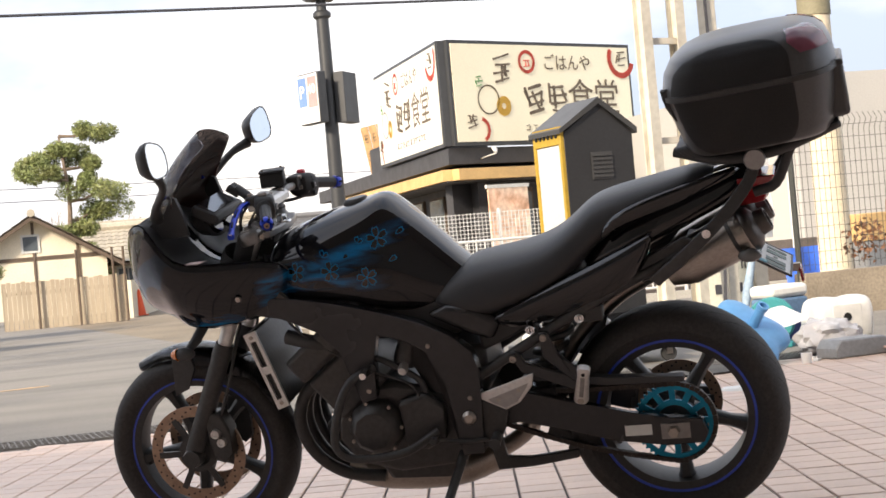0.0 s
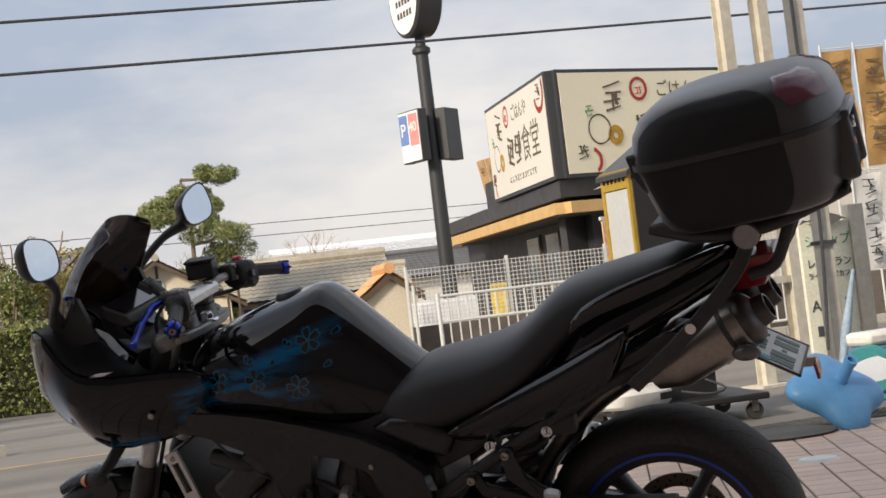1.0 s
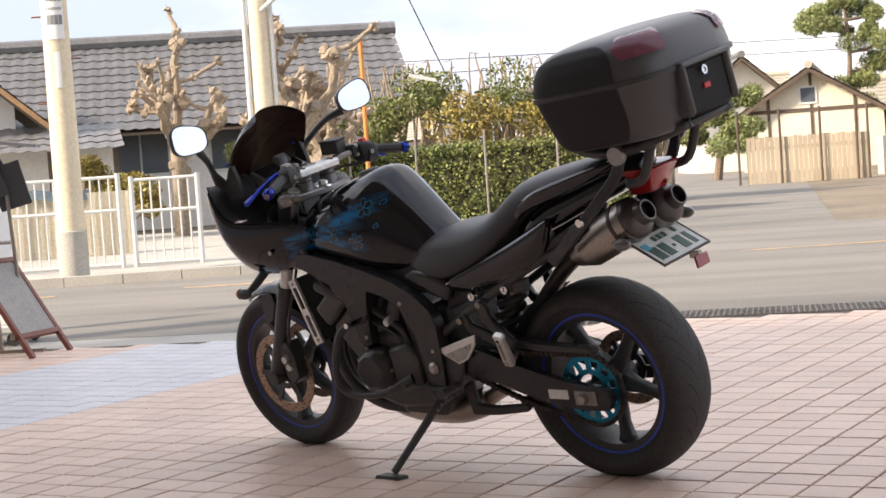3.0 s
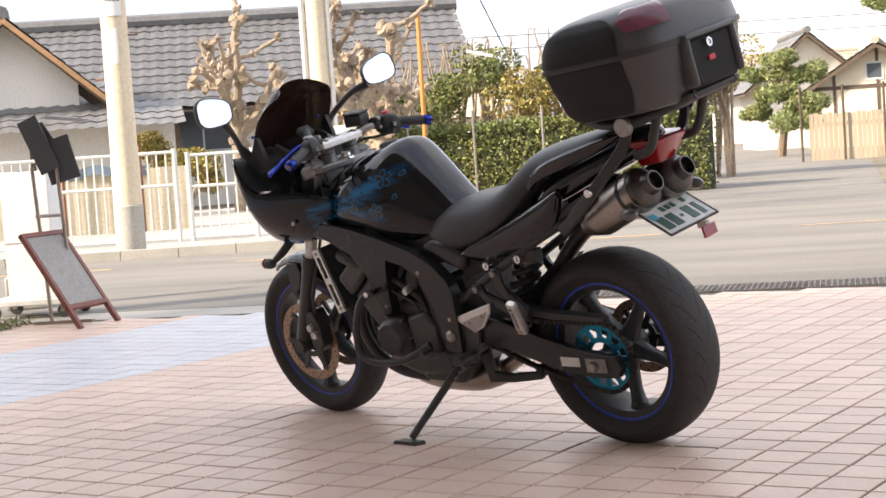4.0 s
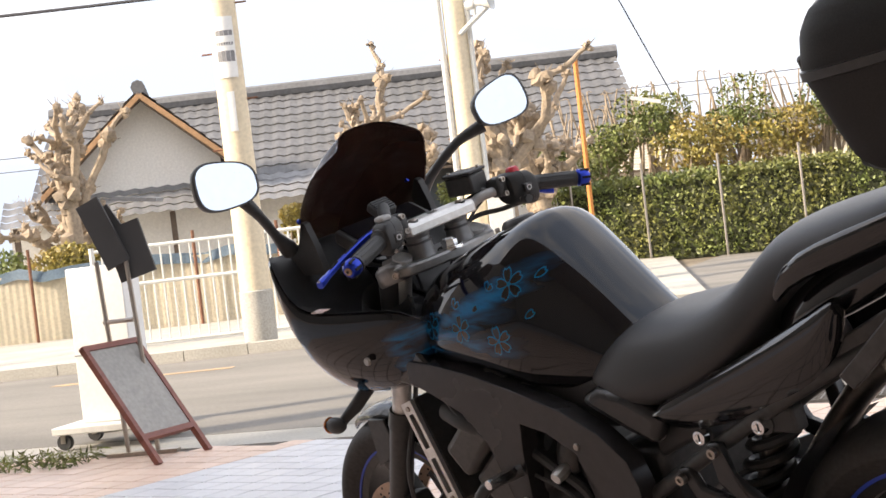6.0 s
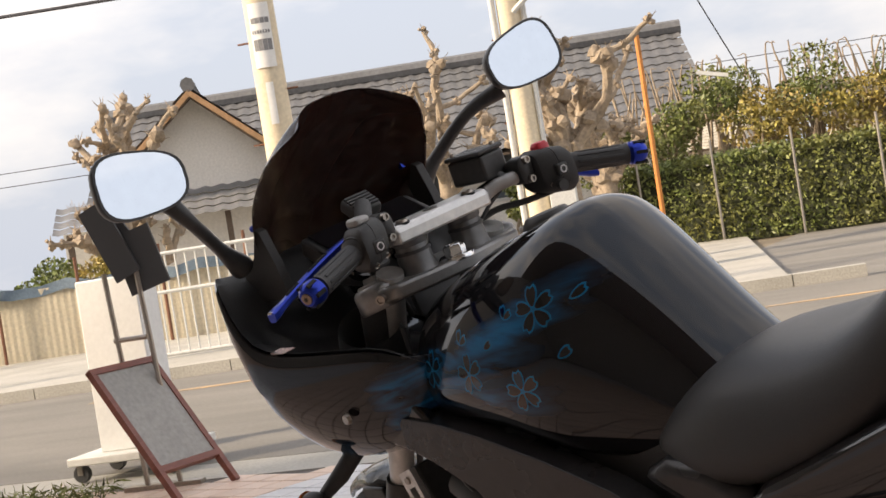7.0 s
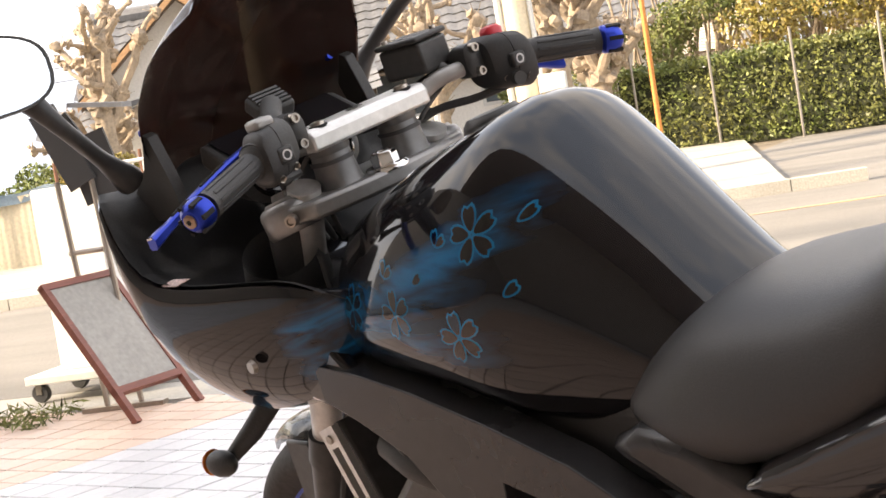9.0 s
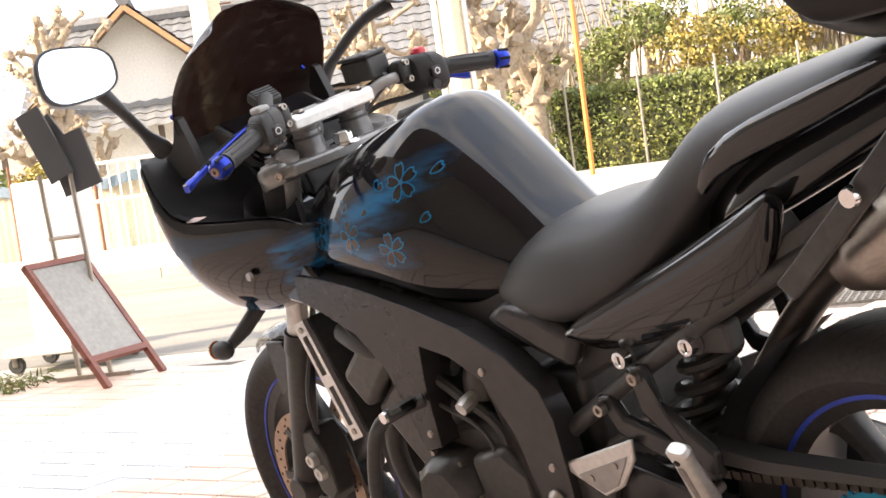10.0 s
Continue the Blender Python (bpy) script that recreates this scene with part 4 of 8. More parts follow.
part("sheet", bm, GALV, gatep)
part("frame", tube([(0, 0, 0.0), (0, 0, 1.15), (1.0, 0, 1.0), (1.0, 0, 0.0)], 0.022, 8), GALV, gatep)
# things kept in the lot
whole("storage_bin", box(-0.5, -0.3, 0, 0.5, 0.3, 0.55), material("white_bin", (0.7, 0.72, 0.74), 0.4), "white storage bin inside a fenced lot", "bin", m=at(1.9, 9.2, 0.4), bev=0.05)
whole("lot_floor", box(0.98, 6.8, -0.02, 14, 12.2, 0.4), CONCRETE, "raised concrete parking lot", "ground", m=row(6.7), kind="structure", smooth=False)
whole("yellow_barrier", box(-0.12, -0.12, 0, 0.12, 0.12, 0.7), material("yellow_barrier_paint", (0.7, 0.5, 0.05), 0.5, vary=0.3, grain=8, second=(0.05, 0.05, 0.05)), "yellow and black barrier post", "barrier", m=at(2.75, 9.0, 0.4), bev=0.03)
hut = house("small_tiled_shed", "small cream shed with an orange tiled roof", at(1.9, 14.5, 0, 0), 1.2, 1.2, 1.25, 1.7, CREAM, ORANGEW, 0.15, False, 0.2)

# tall sign pole
sp = thing("sign_pole", "tall dark steel pole with a round drum sign", "sign", at(2.05, 9.3))
DARKSTEEL = material("dark_painted_steel", (0.035, 0.037, 0.04), 0.45, vary=0.15)
part("shaft", tube([(0, 0, 0), (0, 0, 5.0)], [0.13, 0.105], 20), DARKSTEEL, sp)
part("collar", lathe([(0.11, 4.92), (0.15, 4.96), (0.15, 5.02), (0.11, 5.06)], 20, m=Matrix.Rotation(radians(90), 4, "X")), DARKSTEEL, sp)
part("neck", tube([(0, 0, 5.0), (0, 0, 5.25)], 0.085, 14), DARKSTEEL, sp)
drum = part("drum", lathe([(0.0, -0.22), (0.60, -0.22), (0.64, -0.19), (0.64, 0.19), (0.60, 0.22), (0.0, 0.22)], 36, m=Matrix.Translation((0.0, 0, 5.85)) @ Matrix.Rotation(radians(100), 4, "Z")), DARKSTEEL, sp, "dark drum sign")
for s in (-1, 1):
    part("sign_face", lathe([(0.0, s * 0.225), (0.57, s * 0.225), (0.57, s * 0.21)], 36, m=Matrix.Translation((0.0, 0, 5.85)) @ Matrix.Rotation(radians(100), 4, "Z")), PAPER, drum, "white sign face with worn print")
pm_ = Matrix.Translation((-0.30, -0.10, 3.60)) @ Matrix.Rotation(radians(-70), 4, "Z")
pbox = part("parking_sign", box(-0.30, -0.08, -0.42, 0.30, 0.08, 0.42, m=pm_), DARKSTEEL, sp, "parking sign box, blue and red on white", bev=0.01)
part("sign_face", box(-0.28, -0.088, -0.40, 0.28, -0.082, 0.40, m=pm_), PAPER, pbox, smooth=False)
part("blue_field", box(-0.28, -0.094, -0.12, -0.04, -0.089, 0.36, m=pm_), material("parking_blue", (0.14, 0.24, 0.52), 0.5), pbox, smooth=False)
part("red_field", box(0.0, -0.094, -0.15, 0.26, -0.089, 0.36, m=pm_), material("faded_red_print", (0.72, 0.28, 0.27), 0.5), pbox, smooth=False)
pm2 = Matrix.Translation((0.30, 0.02, 3.60)) @ Matrix.Rotation(radians(52), 4, "Z")
part("sign_back", box(-0.27, -0.09, -0.42, 0.27, 0.09, 0.42, m=pm2), DARKSTEEL, sp, "dark back of a sign box", bev=0.01)
part("bracket", box(-0.3, -0.04, 3.55, 0.3, 0.04, 3.63), DARKSTEEL, sp, smooth=False)


def lettering(text, size, mat, parent, m, name="lettering"):
    cu = bpy.data.curves.new(name, "FONT")
    cu.body, cu.size, cu.extrude = text, size, 0.002
    tmp = new("tmp", cu)
    me = bpy.data.meshes.new_from_object(tmp.evaluated_get(bpy.context.evaluated_depsgraph_get()))
    bpy.data.objects.remove(tmp)
    me.materials.clear()
    me.materials.append(mat)
    ob = new(name, me)
    ob.parent = parent
    ob.matrix_basis = m @ Matrix.Rotation(radians(90), 4, "X")
    return ob


FD = Matrix.Translation((0.0, 0, 5.85)) @ Matrix.Rotation(radians(100), 4, "Z") @ Matrix.Rotation(math.pi, 4, "Z")
for j in range(4):
    bm = bmesh.new()
    for q in range(5):
        box(-0.30 + 0.13 * q + 0.02 * (j % 2), -0.232, 0.30 - 0.2 * j, -0.22 + 0.13 * q + 0.02 * (j % 2), -0.227, 0.40 - 0.2 * j, bm, FD)
    part("print_bar", bm, INK, drum, smooth=False)
lettering("P", 0.30, PAPER, pbox, pm_ @ Matrix.Translation((-0.25, -0.0965, 0.02)))
lettering("40", 0.22, PAPER, pbox, pm_ @ Matrix.Translation((0.005, -0.0965, 0.08)))

# restaurant with a corner signboard
CLAD = material("charcoal_cladding", (0.045, 0.045, 0.05), 0.6, vary=0.15, grain=20)
SIGNC = material("cream_sign_panel", (0.80, 0.74, 0.56), 0.5, vary=0.06, blotch=0.4)
SIGNG = material("grey_cream_sign_panel", (0.70, 0.68, 0.62), 0.5, vary=0.06, blotch=0.4)
BRUSH = material("brown_brush_print", (0.13, 0.10, 0.07), 0.7, vary=0.2)
SIGNRED = material("red_sign_print", (0.62, 0.10, 0.07), 0.6, vary=0.1)
SIGNGREEN = material("green_sign_print", (0.10, 0.30, 0.10), 0.6)
OCHRE = material("ochre_fascia", (0.62, 0.40, 0.17), 0.6, vary=0.12)
YELP = material("yellow_sign_print", (0.75, 0.5, 0.1), 0.6)
rest = thing("restaurant", "single-storey charcoal restaurant with a large corner signboard", "restaurant", at(5.0, 11.52))
FR = Matrix.Rotation(radians(24), 4, "Z")
LF = Matrix.Rotation(math.atan2(5.43, 0.28), 4, "Z")
part("front_wall", box(0.3, 0.5, 0, 14, 0.7, 2.5, m=FR), CLAD, rest, smooth=False)
part("side_wall", box(0.3, -0.7, 0, 11, -0.5, 2.5, m=LF), CLAD, rest, smooth=False)
part("core_wall", prism([(0.6, 0.95), (13, 6.6), (13, 14), (1.4, 14)], 0.0, 2.6, axis="z"), CLAD, rest, smooth=False)
part("flat_roof", prism([(-0.2, -0.2), (13, 5.7), (13, 14), (0.6, 14)], 2.60, 2.92, axis="z"), CLAD, rest, "charcoal roof parapet", smooth=False)
part("front_fascia", box(-0.25, -0.35, 2.28, 14, 0.0, 2.50, m=FR), OCHRE, rest, "ochre timber fascia", smooth=False)
part("side_fascia", box(-0.25, -0.0, 2.28, 11, 0.35, 2.50, m=LF), OCHRE, rest, smooth=False)
part("soffit", prism([(-0.3, -0.3), (13, 5.4), (13, 9), (0.5, 11)], 2.24, 2.28, axis="z"), CLAD, rest, smooth=False)
for x, w in ((1.2, 1.3), (3.2, 1.6), (5.6, 1.8), (8.2, 1.8)):
    wn = part("window", box(x, 0.44, 0.7, x + w, 0.5, 2.1, m=FR), TIMBER, rest, smooth=False)
    for k in range(2):
        part("pane", box(x + 0.05 + k * w / 2, 0.425, 0.78, x + w / 2 - 0.05 + k * w / 2, 0.438, 2.02, m=FR), GLASSD, wn, smooth=False)
for x, w in ((1.0, 1.2), (2.8, 1.2), (4.6, 1.2)):
    wn = part("window", box(x, -0.5, 0.9, x + w, -0.44, 2.1, m=LF), TIMBER, rest, smooth=False)
    part("pane", box(x + 0.05, -0.438, 0.95, x + w - 0.05, -0.425, 2.05, m=LF), GLASSD, wn, smooth=False)
poster = part("poster", box(0.42, -0.42, 0.2, 1.5, -0.38, 2.08, m=FR), material("faded_food_poster", (0.72, 0.42, 0.28), 0.6, vary=0.45, grain=5, blotch=2.5, second=(0.8, 0.72, 0.6)), rest, "faded orange food poster", smooth=False)
part("poster_rail", box(0.38, -0.43, 2.08, 1.54, -0.37, 2.15, m=FR), GALV, poster, smooth=False)
part("low_panel", box(1.55, -0.40, 0.2, 2.9, -0.36, 0.92, m=FR), OCHRE, rest, "low ochre timber panel", smooth=False)
part("side_block", box(5.4, 0.1, 2.6, 8.5, 2.2, 3.6, m=LF @ Matrix.Rotation(0, 4, "Z") @ Matrix.Translation((0, -2.4, 0))), CLAD, rest, "dark roof plant screen", smooth=False)


def strokes(rgn, cx, cz, size, n, y, m, mat, parent, name):
    """A cluster of plain brush bars."""
    bm = bmesh.new()
    for k in range(n):
        if k % 2 == 0:
            z = cz - size / 2 + size * (k + 0.5) / n
            w = size * rgn.uniform(0.5, 0.95)
            x = cx + size * rgn.uniform(-0.06, 0.06)
            tilt_ = Matrix.Translation((x, 0, z)) @ Matrix.Rotation(rgn.uniform(-0.28, 0.10), 4, "Y")
            h0, h1 = size * rgn.uniform(0.03, 0.05), size * rgn.uniform(0.025, 0.06)
            prism([(-w / 2, -h0), (w / 2, -h1), (w / 2 + h1, 0), (w / 2, h1), (0, h0 * 0.6), (-w / 2, h0)], y, y + 0.012, bm, m @ tilt_)
        else:
            x = cx - size * 0.35 + size * 0.7 * rgn.random()
            w = size * rgn.uniform(0.35, 0.7)
            z = cz + size * rgn.uniform(-0.2, 0.2)
            tilt_ = Matrix.Translation((x, 0, z)) @ Matrix.Rotation(rgn.uniform(-0.5, 0.5), 4, "Y")
            box(-size * 0.045, y + 0.003, -w / 2, size * 0.045, y + 0.014, w / 2, bm, m @ tilt_)
    return part(name, bm, mat, parent, smooth=False)


def ring_mark(cx, cz, r, y, m, mat, parent, name, arc=(0, 6.3), thin=0.72):
    rows = []
    for t in np.linspace(arc[0], arc[1], 24):
        rows.append([m @ Vector((cx + q * math.cos(t), y, cz + q * math.sin(t))) for q in (r * thin, r)])
    bm = loft(rows, caps=False, closed=False)
    bmesh.ops.solidify(bm, geom=bm.faces, thickness=0.008)
    return part(name, bm, mat, parent)


def sign_face(m, length, y0, y1, mat, flip, name):
    s = part(name, box(-0.19, y0, 2.95, length, y1, 5.03, m=m), DARKSTEEL, rest, "large cream restaurant signboard with brush marks", smooth=False)
    y = (y0 - 0.012) if not flip else y1
    ya = y if not flip else y1 + 0.002
    fx = (lambda f: f * length) if not flip else (lambda f: (1 - f) * length)
    part("panel", box(-0.12, ya, 3.02, length - 0.07, ya + 0.01, 4.96, m=m), mat, s, smooth=False)
    yb = (ya - 0.014) if not flip else (ya + 0.011)
    rgn = random.Random(9)
    for f, z, size, n in ((0.24, 4.48, 0.55, 7), (0.41, 3.90, 0.66, 8), (0.54, 3.90, 0.66, 8)):
        strokes(rgn, fx(f), z, size, n, yb, m, BRUSH, s, "brush_mark")
    turn_ = Matrix.Rotation(math.pi, 4, "Z") if flip else Matrix()
    lettering("ごはんや", 0.36, BRUSH, s, m @ Matrix.Translation((fx(0.47), yb, 4.48)) @ turn_)
    lettering("食堂", 0.80, BRUSH, s, m @ Matrix.Translation((fx(0.60), yb, 3.60)) @ turn_)
    for k in range(11):
        strokes(rgn, fx(0.36 + 0.042 * k), 3.28, 0.14, 3, yb, m, BRUSH, s, "small_mark")
    ring_mark(fx(0.38), 4.62, 0.24, yb, m, SIGNRED, s, "red_ring")
    strokes(rgn, fx(0.38), 4.62, 0.24, 4, yb, m, SIGNRED, s, "red_mark")
    ring_mark(fx(0.94), 4.72, 0.42, yb, m, SIGNRED, s, "red_swash", (2.6, 6.0))
    strokes(rgn, fx(0.94), 4.72, 0.34, 5, yb, m, BRUSH, s, "brush_mark")
    ring_mark(fx(0.155), 3.85, 0.30, yb, m, BRUSH, s, "radish_outline", thin=0.9)
    ring_mark(fx(0.235), 3.72, 0.20, yb, m, YELP, s, "yellow_vegetable", thin=0.3)
    strokes(rgn, fx(0.11), 4.22, 0.22, 5, yb, m, SIGNGREEN, s, "green_leaf")
    strokes(rgn, fx(0.06), 3.45, 0.30, 6, yb, m, BRUSH, s, "brush_mark")
    ring_mark(fx(0.10), 3.25, 0.26, yb, m, SIGNRED, s, "red_swash", (5.2, 7.6))


part("sign_corner", box(-0.25, -0.23, 2.96, -0.06, -0.04, 5.02), DARKSTEEL, rest, "dark corner post of the signboards", smooth=False)
sign_face(FR, 5.1, -0.25, -0.05, SIGNC, False, "front_signboard")
sign_face(LF, 5.44, 0.05, 0.25, SIGNG, True, "side_signboard")
for x in (0.6, 2.6, 4.6):
    part("sign_lamp", lathe([(0.03, 0.0), (0.05, 0.06), (0.05, 0.12)], 10, m=FR @ spin(x, -0.55, 2.78, (0, 0.6, 1))), GALV, rest, "small sign spotlight")
    part("lamp_arm", tube([FR @ Vector((x, -0.1, 2.7)), FR @ Vector((x, -0.55, 2.76))], 0.012, 6), GALV, rest)
LATTICE = material("brown_stained_lattice", (0.42, 0.25, 0.11), 0.7, vary=0.3, grain=20)
lat = thing("roof_sign", "brown lattice panels with dark bars standing on the roof", "banner", at(5.75, 18.2, 2.9, -30) @ Matrix.Rotation(radians(-9), 4, "Y") @ Matrix.Diagonal((0.38, 1, 0.66, 1)))
for k in range(3):
    b_ = part("banner", box(-0.9 + 0.6 * k, 0, 0.2, -0.35 + 0.6 * k, 0.04, 2.6), LATTICE, lat, "brown lattice panel with dark bars", smooth=False)
    strokes(random.Random(k), -0.62 + 0.6 * k, 1.4, 0.4, 6, -0.014, Matrix.Scale(1, 4), BRUSH, b_, "brush_mark")
    strokes(random.Random(k + 7), -0.62 + 0.6 * k, 2.1, 0.35, 5, -0.014, Matrix.Scale(1, 4), BRUSH, b_, "brush_mark")
part("stand", box(-1.0, 0.0, -0.1, 0.95, 0.05, 0.2), DARKSTEEL, lat, smooth=False)


# ---- forecourt things beside the road ----
BLACKP = material("black_powder_coat", (0.02, 0.02, 0.021), 0.5, vary=0.15, grain=60)
GOLD = material("gold_trim", (0.55, 0.36, 0.05), 0.45, metal=0.4, vary=0.15)
MILK = material("white_acrylic_panel", (0.50, 0.52, 0.52), 0.4, vary=0.08, blotch=1.0)
BLUEP = material("light_blue_polyethylene", (0.11, 0.33, 0.62), 0.42, vary=0.08, grain=20)
WHITEP = material("white_polyethylene", (0.76, 0.75, 0.71), 0.45, vary=0.1, grain=15, second=(0.6, 0.56, 0.48))
PALEST = material("pale_painted_steel", (0.58, 0.55, 0.47), 0.55, vary=0.15, grain=15, blotch=1.5, second=(0.35, 0.27, 0.2))
DKWIRE = material("dark_green_wire", (0.06, 0.065, 0.06), 0.6, vary=0.2)
TEALP = material("teal_plastic", (0.03, 0.25, 0.27), 0.45, vary=0.1)
BAG = material("translucent_plastic_bag", (0.55, 0.54, 0.54), 0.25, vary=0.3, grain=12, blotch=6, second=(0.30, 0.27, 0.27))
PINKH = material("pink_grey_hose", (0.55, 0.40, 0.36), 0.5, vary=0.15)
GREYP = material("grey_plastic", (0.24, 0.25, 0.26), 0.5, vary=0.15)
ALU = material("aluminium_section", (0.62, 0.63, 0.64), 0.4, metal=0.8, vary=0.1)
NAVY = material("navy_crate_plastic", (0.03, 0.05, 0.18), 0.5, vary=0.1)

# lit sign tower on its trolley
tr = thing("trolley", "low black platform trolley on castors", "trolley", at(1.37, 0.62, 0, -6))
part("deck", box(-0.48, -0.42, 0.12, 0.48, 0.42, 0.16), BLACKP, tr, bev=0.01)
for x in (-0.4, 0.4):
    for y in (-0.34, 0.34):
        part("castor", lathe([(0.0, -0.02), (0.05, -0.02), (0.055, 0.0), (0.05, 0.02), (0.0, 0.02)], 16, m=Matrix.Translation((x, y, 0.055))), MATT, tr, "black rubber castor")
        part("fork", box(x - 0.02, y - 0.03, 0.05, x + 0.02, y + 0.03, 0.12), STEEL, tr)
ls = thing("sign_tower", "black illuminated sign tower with gold-framed white panel", "sign", at(1.42, 0.62, 0.16, 8))
part("plinth", box(-0.16, -0.14, 0.0, 0.18, 0.14, 0.17), BLACKP, ls, smooth=False)
part("body", prism([(-0.25, 0.17), (0.27, 0.17), (0.27, 1.36), (0.02, 1.56), (-0.25, 1.38)], -0.19, 0.19), BLACKP, ls, bev=0.006)
part("panel", box(-0.262, -0.16, 0.24, -0.252, 0.16, 1.30), MILK, ls, "milky white sign panel", smooth=False)
for y in (-0.185, 0.155):
    part("gold_frame", box(-0.272, y, 0.18, -0.25, y + 0.03, 1.42), GOLD, ls, "gold frame strip", smooth=False)
part("gold_header", box(-0.272, -0.155, 1.305, -0.25, 0.155, 1.42), GOLD, ls, "gold header with round bulbs", smooth=False)
for k in range(6):
    part("bulb", lathe([(0.0, -0.012), (0.012, -0.008), (0.014, 0.0)], 10, m=spin(-0.274, -0.13 + 0.052 * k, 1.36, (1, 0, 0))), HOLE, ls)
part("roof_cap", prism([(-0.29, 1.37), (-0.29, 1.40), (0.02, 1.60), (0.30, 1.39), (0.30, 1.35), (0.02, 1.555)], -0.21, 0.21), SATIN, ls, "dark pitched cap", smooth=False)
vent = part("vent", box(-0.06, -0.196, 1.06, 0.10, -0.191, 1.24), MATT, ls, "dark vent grille", smooth=False)
for k in range(6):
    part("slat", box(-0.055, -0.203, 1.072 + 0.028 * k, 0.095, -0.197, 1.084 + 0.028 * k), SATIN, vent, smooth=False)
part("cord", tube(curve([(0.1, -0.15, 0.1), (0.18, -0.24, 0.04), (0.05, -0.28, 0.02), (-0.1, -0.2, 0.05)], 6), 0.008, 6), INK, ls)


def parasol_base(name, label, m, mat, r, h):
    """A lobed water-filled base with a tube on top."""
    b = thing(name, label, "parasol base", m)
    rings = []
    for q, k in ((0.0, 0.80), (0.12, 0.95), (0.35, 1.0), (0.6, 0.96), (0.85, 0.80), (1.0, 0.5)):
        rings.append([(r * k * (1 + 0.17 * math.cos(4 * t) * k) * math.cos(t), r * k * (1 + 0.17 * math.cos(4 * t) * k) * math.sin(t), h * q) for t in (2 * math.pi * j / 40 for j in range(40))])
    part("tank", loft(rings), mat, b, sub=1)
    part("socket", lathe([(0.035, h * 0.95), (0.03, h + 0.12), (0.036, h + 0.125), (0.036, h + 0.15), (0.022, h + 0.15), (0.022, h + 0.05)], 18, m=Matrix.Rotation(radians(90), 4, "X")), mat, b)
    part("filler_hole", lathe([(0.0, h * 0.985), (0.022, h * 0.985), (0.024, h * 0.96)], 14, m=Matrix.Translation((r * 0.45, 0.0, -0.018)) @ Matrix.Rotation(radians(90), 4, "X")), HOLE, b)
    return b


parasol_base("parasol_base", "light blue plastic parasol base tipped against others", row(-0.1) @ Matrix.Translation((1.95, -0.10, 0.145)) @ Matrix.Rotation(radians(42), 4, "X") @ Matrix.Rotation(radians(10), 4, "Y"), BLUEP, 0.26, 0.14)
whole("rubber_mat", lathe([(0.0, 0.0), (0.30, 0.0), (0.31, 0.012), (0.0, 0.014)], 30, m=Matrix.Rotation(radians(90), 4, "X")), MATT, "round black rubber mat on the tiles", "mat", m=at(1.57, -0.12))
pb = thing("parasol_base", "white plastic parasol base with upright tube on the trolley", "parasol base", at(1.07, 0.5, 0.16, 20))
part("tank", loft([superring(24, 0, 0, a, b, 4, lambda u, v, z=z: (u, v, z)) for z, a, b in ((0.0, 0.20, 0.14), (0.02, 0.22, 0.155), (0.08, 0.225, 0.16), (0.105, 0.20, 0.14))]), WHITEP, pb)
part("rib", box(-0.2, -0.02, 0.10, 0.2, 0.02, 0.125), WHITEP, pb, bev=0.008)
part("handle_slot", box(0.08, -0.163, 0.03, 0.19, -0.158, 0.07), HOLE, pb, bev=0.01)
part("socket", tube([(-0.04, 0, 0.1), (-0.04, 0, 0.28)], 0.032, 16), WHITEP, pb)
part("knob", tube([(-0.04, 0, 0.28), (-0.04, 0, 0.30)], 0.038, 16), WHITEP, pb)
whole("lid", lathe([(0.0, 0.012), (0.085, 0.012), (0.10, 0.0), (0.0, 0.0)], 28, m=Matrix.Rotation(radians(90), 4, "X")), WHITEP, "flat round white lid lying on the tiles", "lid", m=at(1.35, -0.76))

# steel gantry legs
gan = thing("steel_gantry", "pale painted steel sign gantry legs with rungs", "gantry", at(2.77, 1.62, 0, 12))
for x in (-0.22, 0.12):
    part("leg_flange", box(x - 0.045, -0.06, 0, x + 0.045, -0.05, 5.6), PALEST, gan, smooth=False)
    part("leg_flange", box(x - 0.045, 0.05, 0, x + 0.045, 0.06, 5.6), PALEST, gan, smooth=False)
    part("leg_web", box(x - 0.005, -0.05, 0, x + 0.005, 0.05, 5.6), PALEST, gan, smooth=False)
    part("base_plate", box(x - 0.14, -0.14, 0, x + 0.14, 0.14, 0.02), PALEST, gan, smooth=False)
for z in (0.75, 1.55, 2.35, 3.1, 3.9, 4.7):
    part("rung", box(-0.2, -0.02, z, 0.1, 0.02, z + 0.05), PALEST, gan, smooth=False)
gan2 = thing("steel_post", "pale grey steel post with a black cable strapped on", "post", at(3.24, 1.75, 0, 10))
part("shaft", box(-0.055, -0.055, 0, 0.055, 0.055, 5.6), PALEST, gan2, bev=0.008)
part("cable", tube(curve([(-0.06, -0.065, 5.6), (-0.06, -0.07, 3.0), (-0.06, -0.075, 1.2), (-0.16, -0.12, 0.2)], 8), 0.014, 6), INK, gan2)
part("strap", box(-0.075, -0.09, 1.0, 0.06, 0.06, 1.03), INK, gan2, smooth=False)
whole("concrete_pole", tube([(0, 0, 0), (0, 0, 9)], [0.17, 0.12], 20), POLEC, "round concrete utility pole behind a wire fence", "utility pole", m=at(5.35, 3.0))
whole("pole_band", tube([(0, 0, 2.9), (0, 0, 3.35)], 0.167, 20), material("olive_band", (0.22, 0.2, 0.13), 0.7), "olive painted band on a concrete pole", "band", m=at(5.35, 3.0))

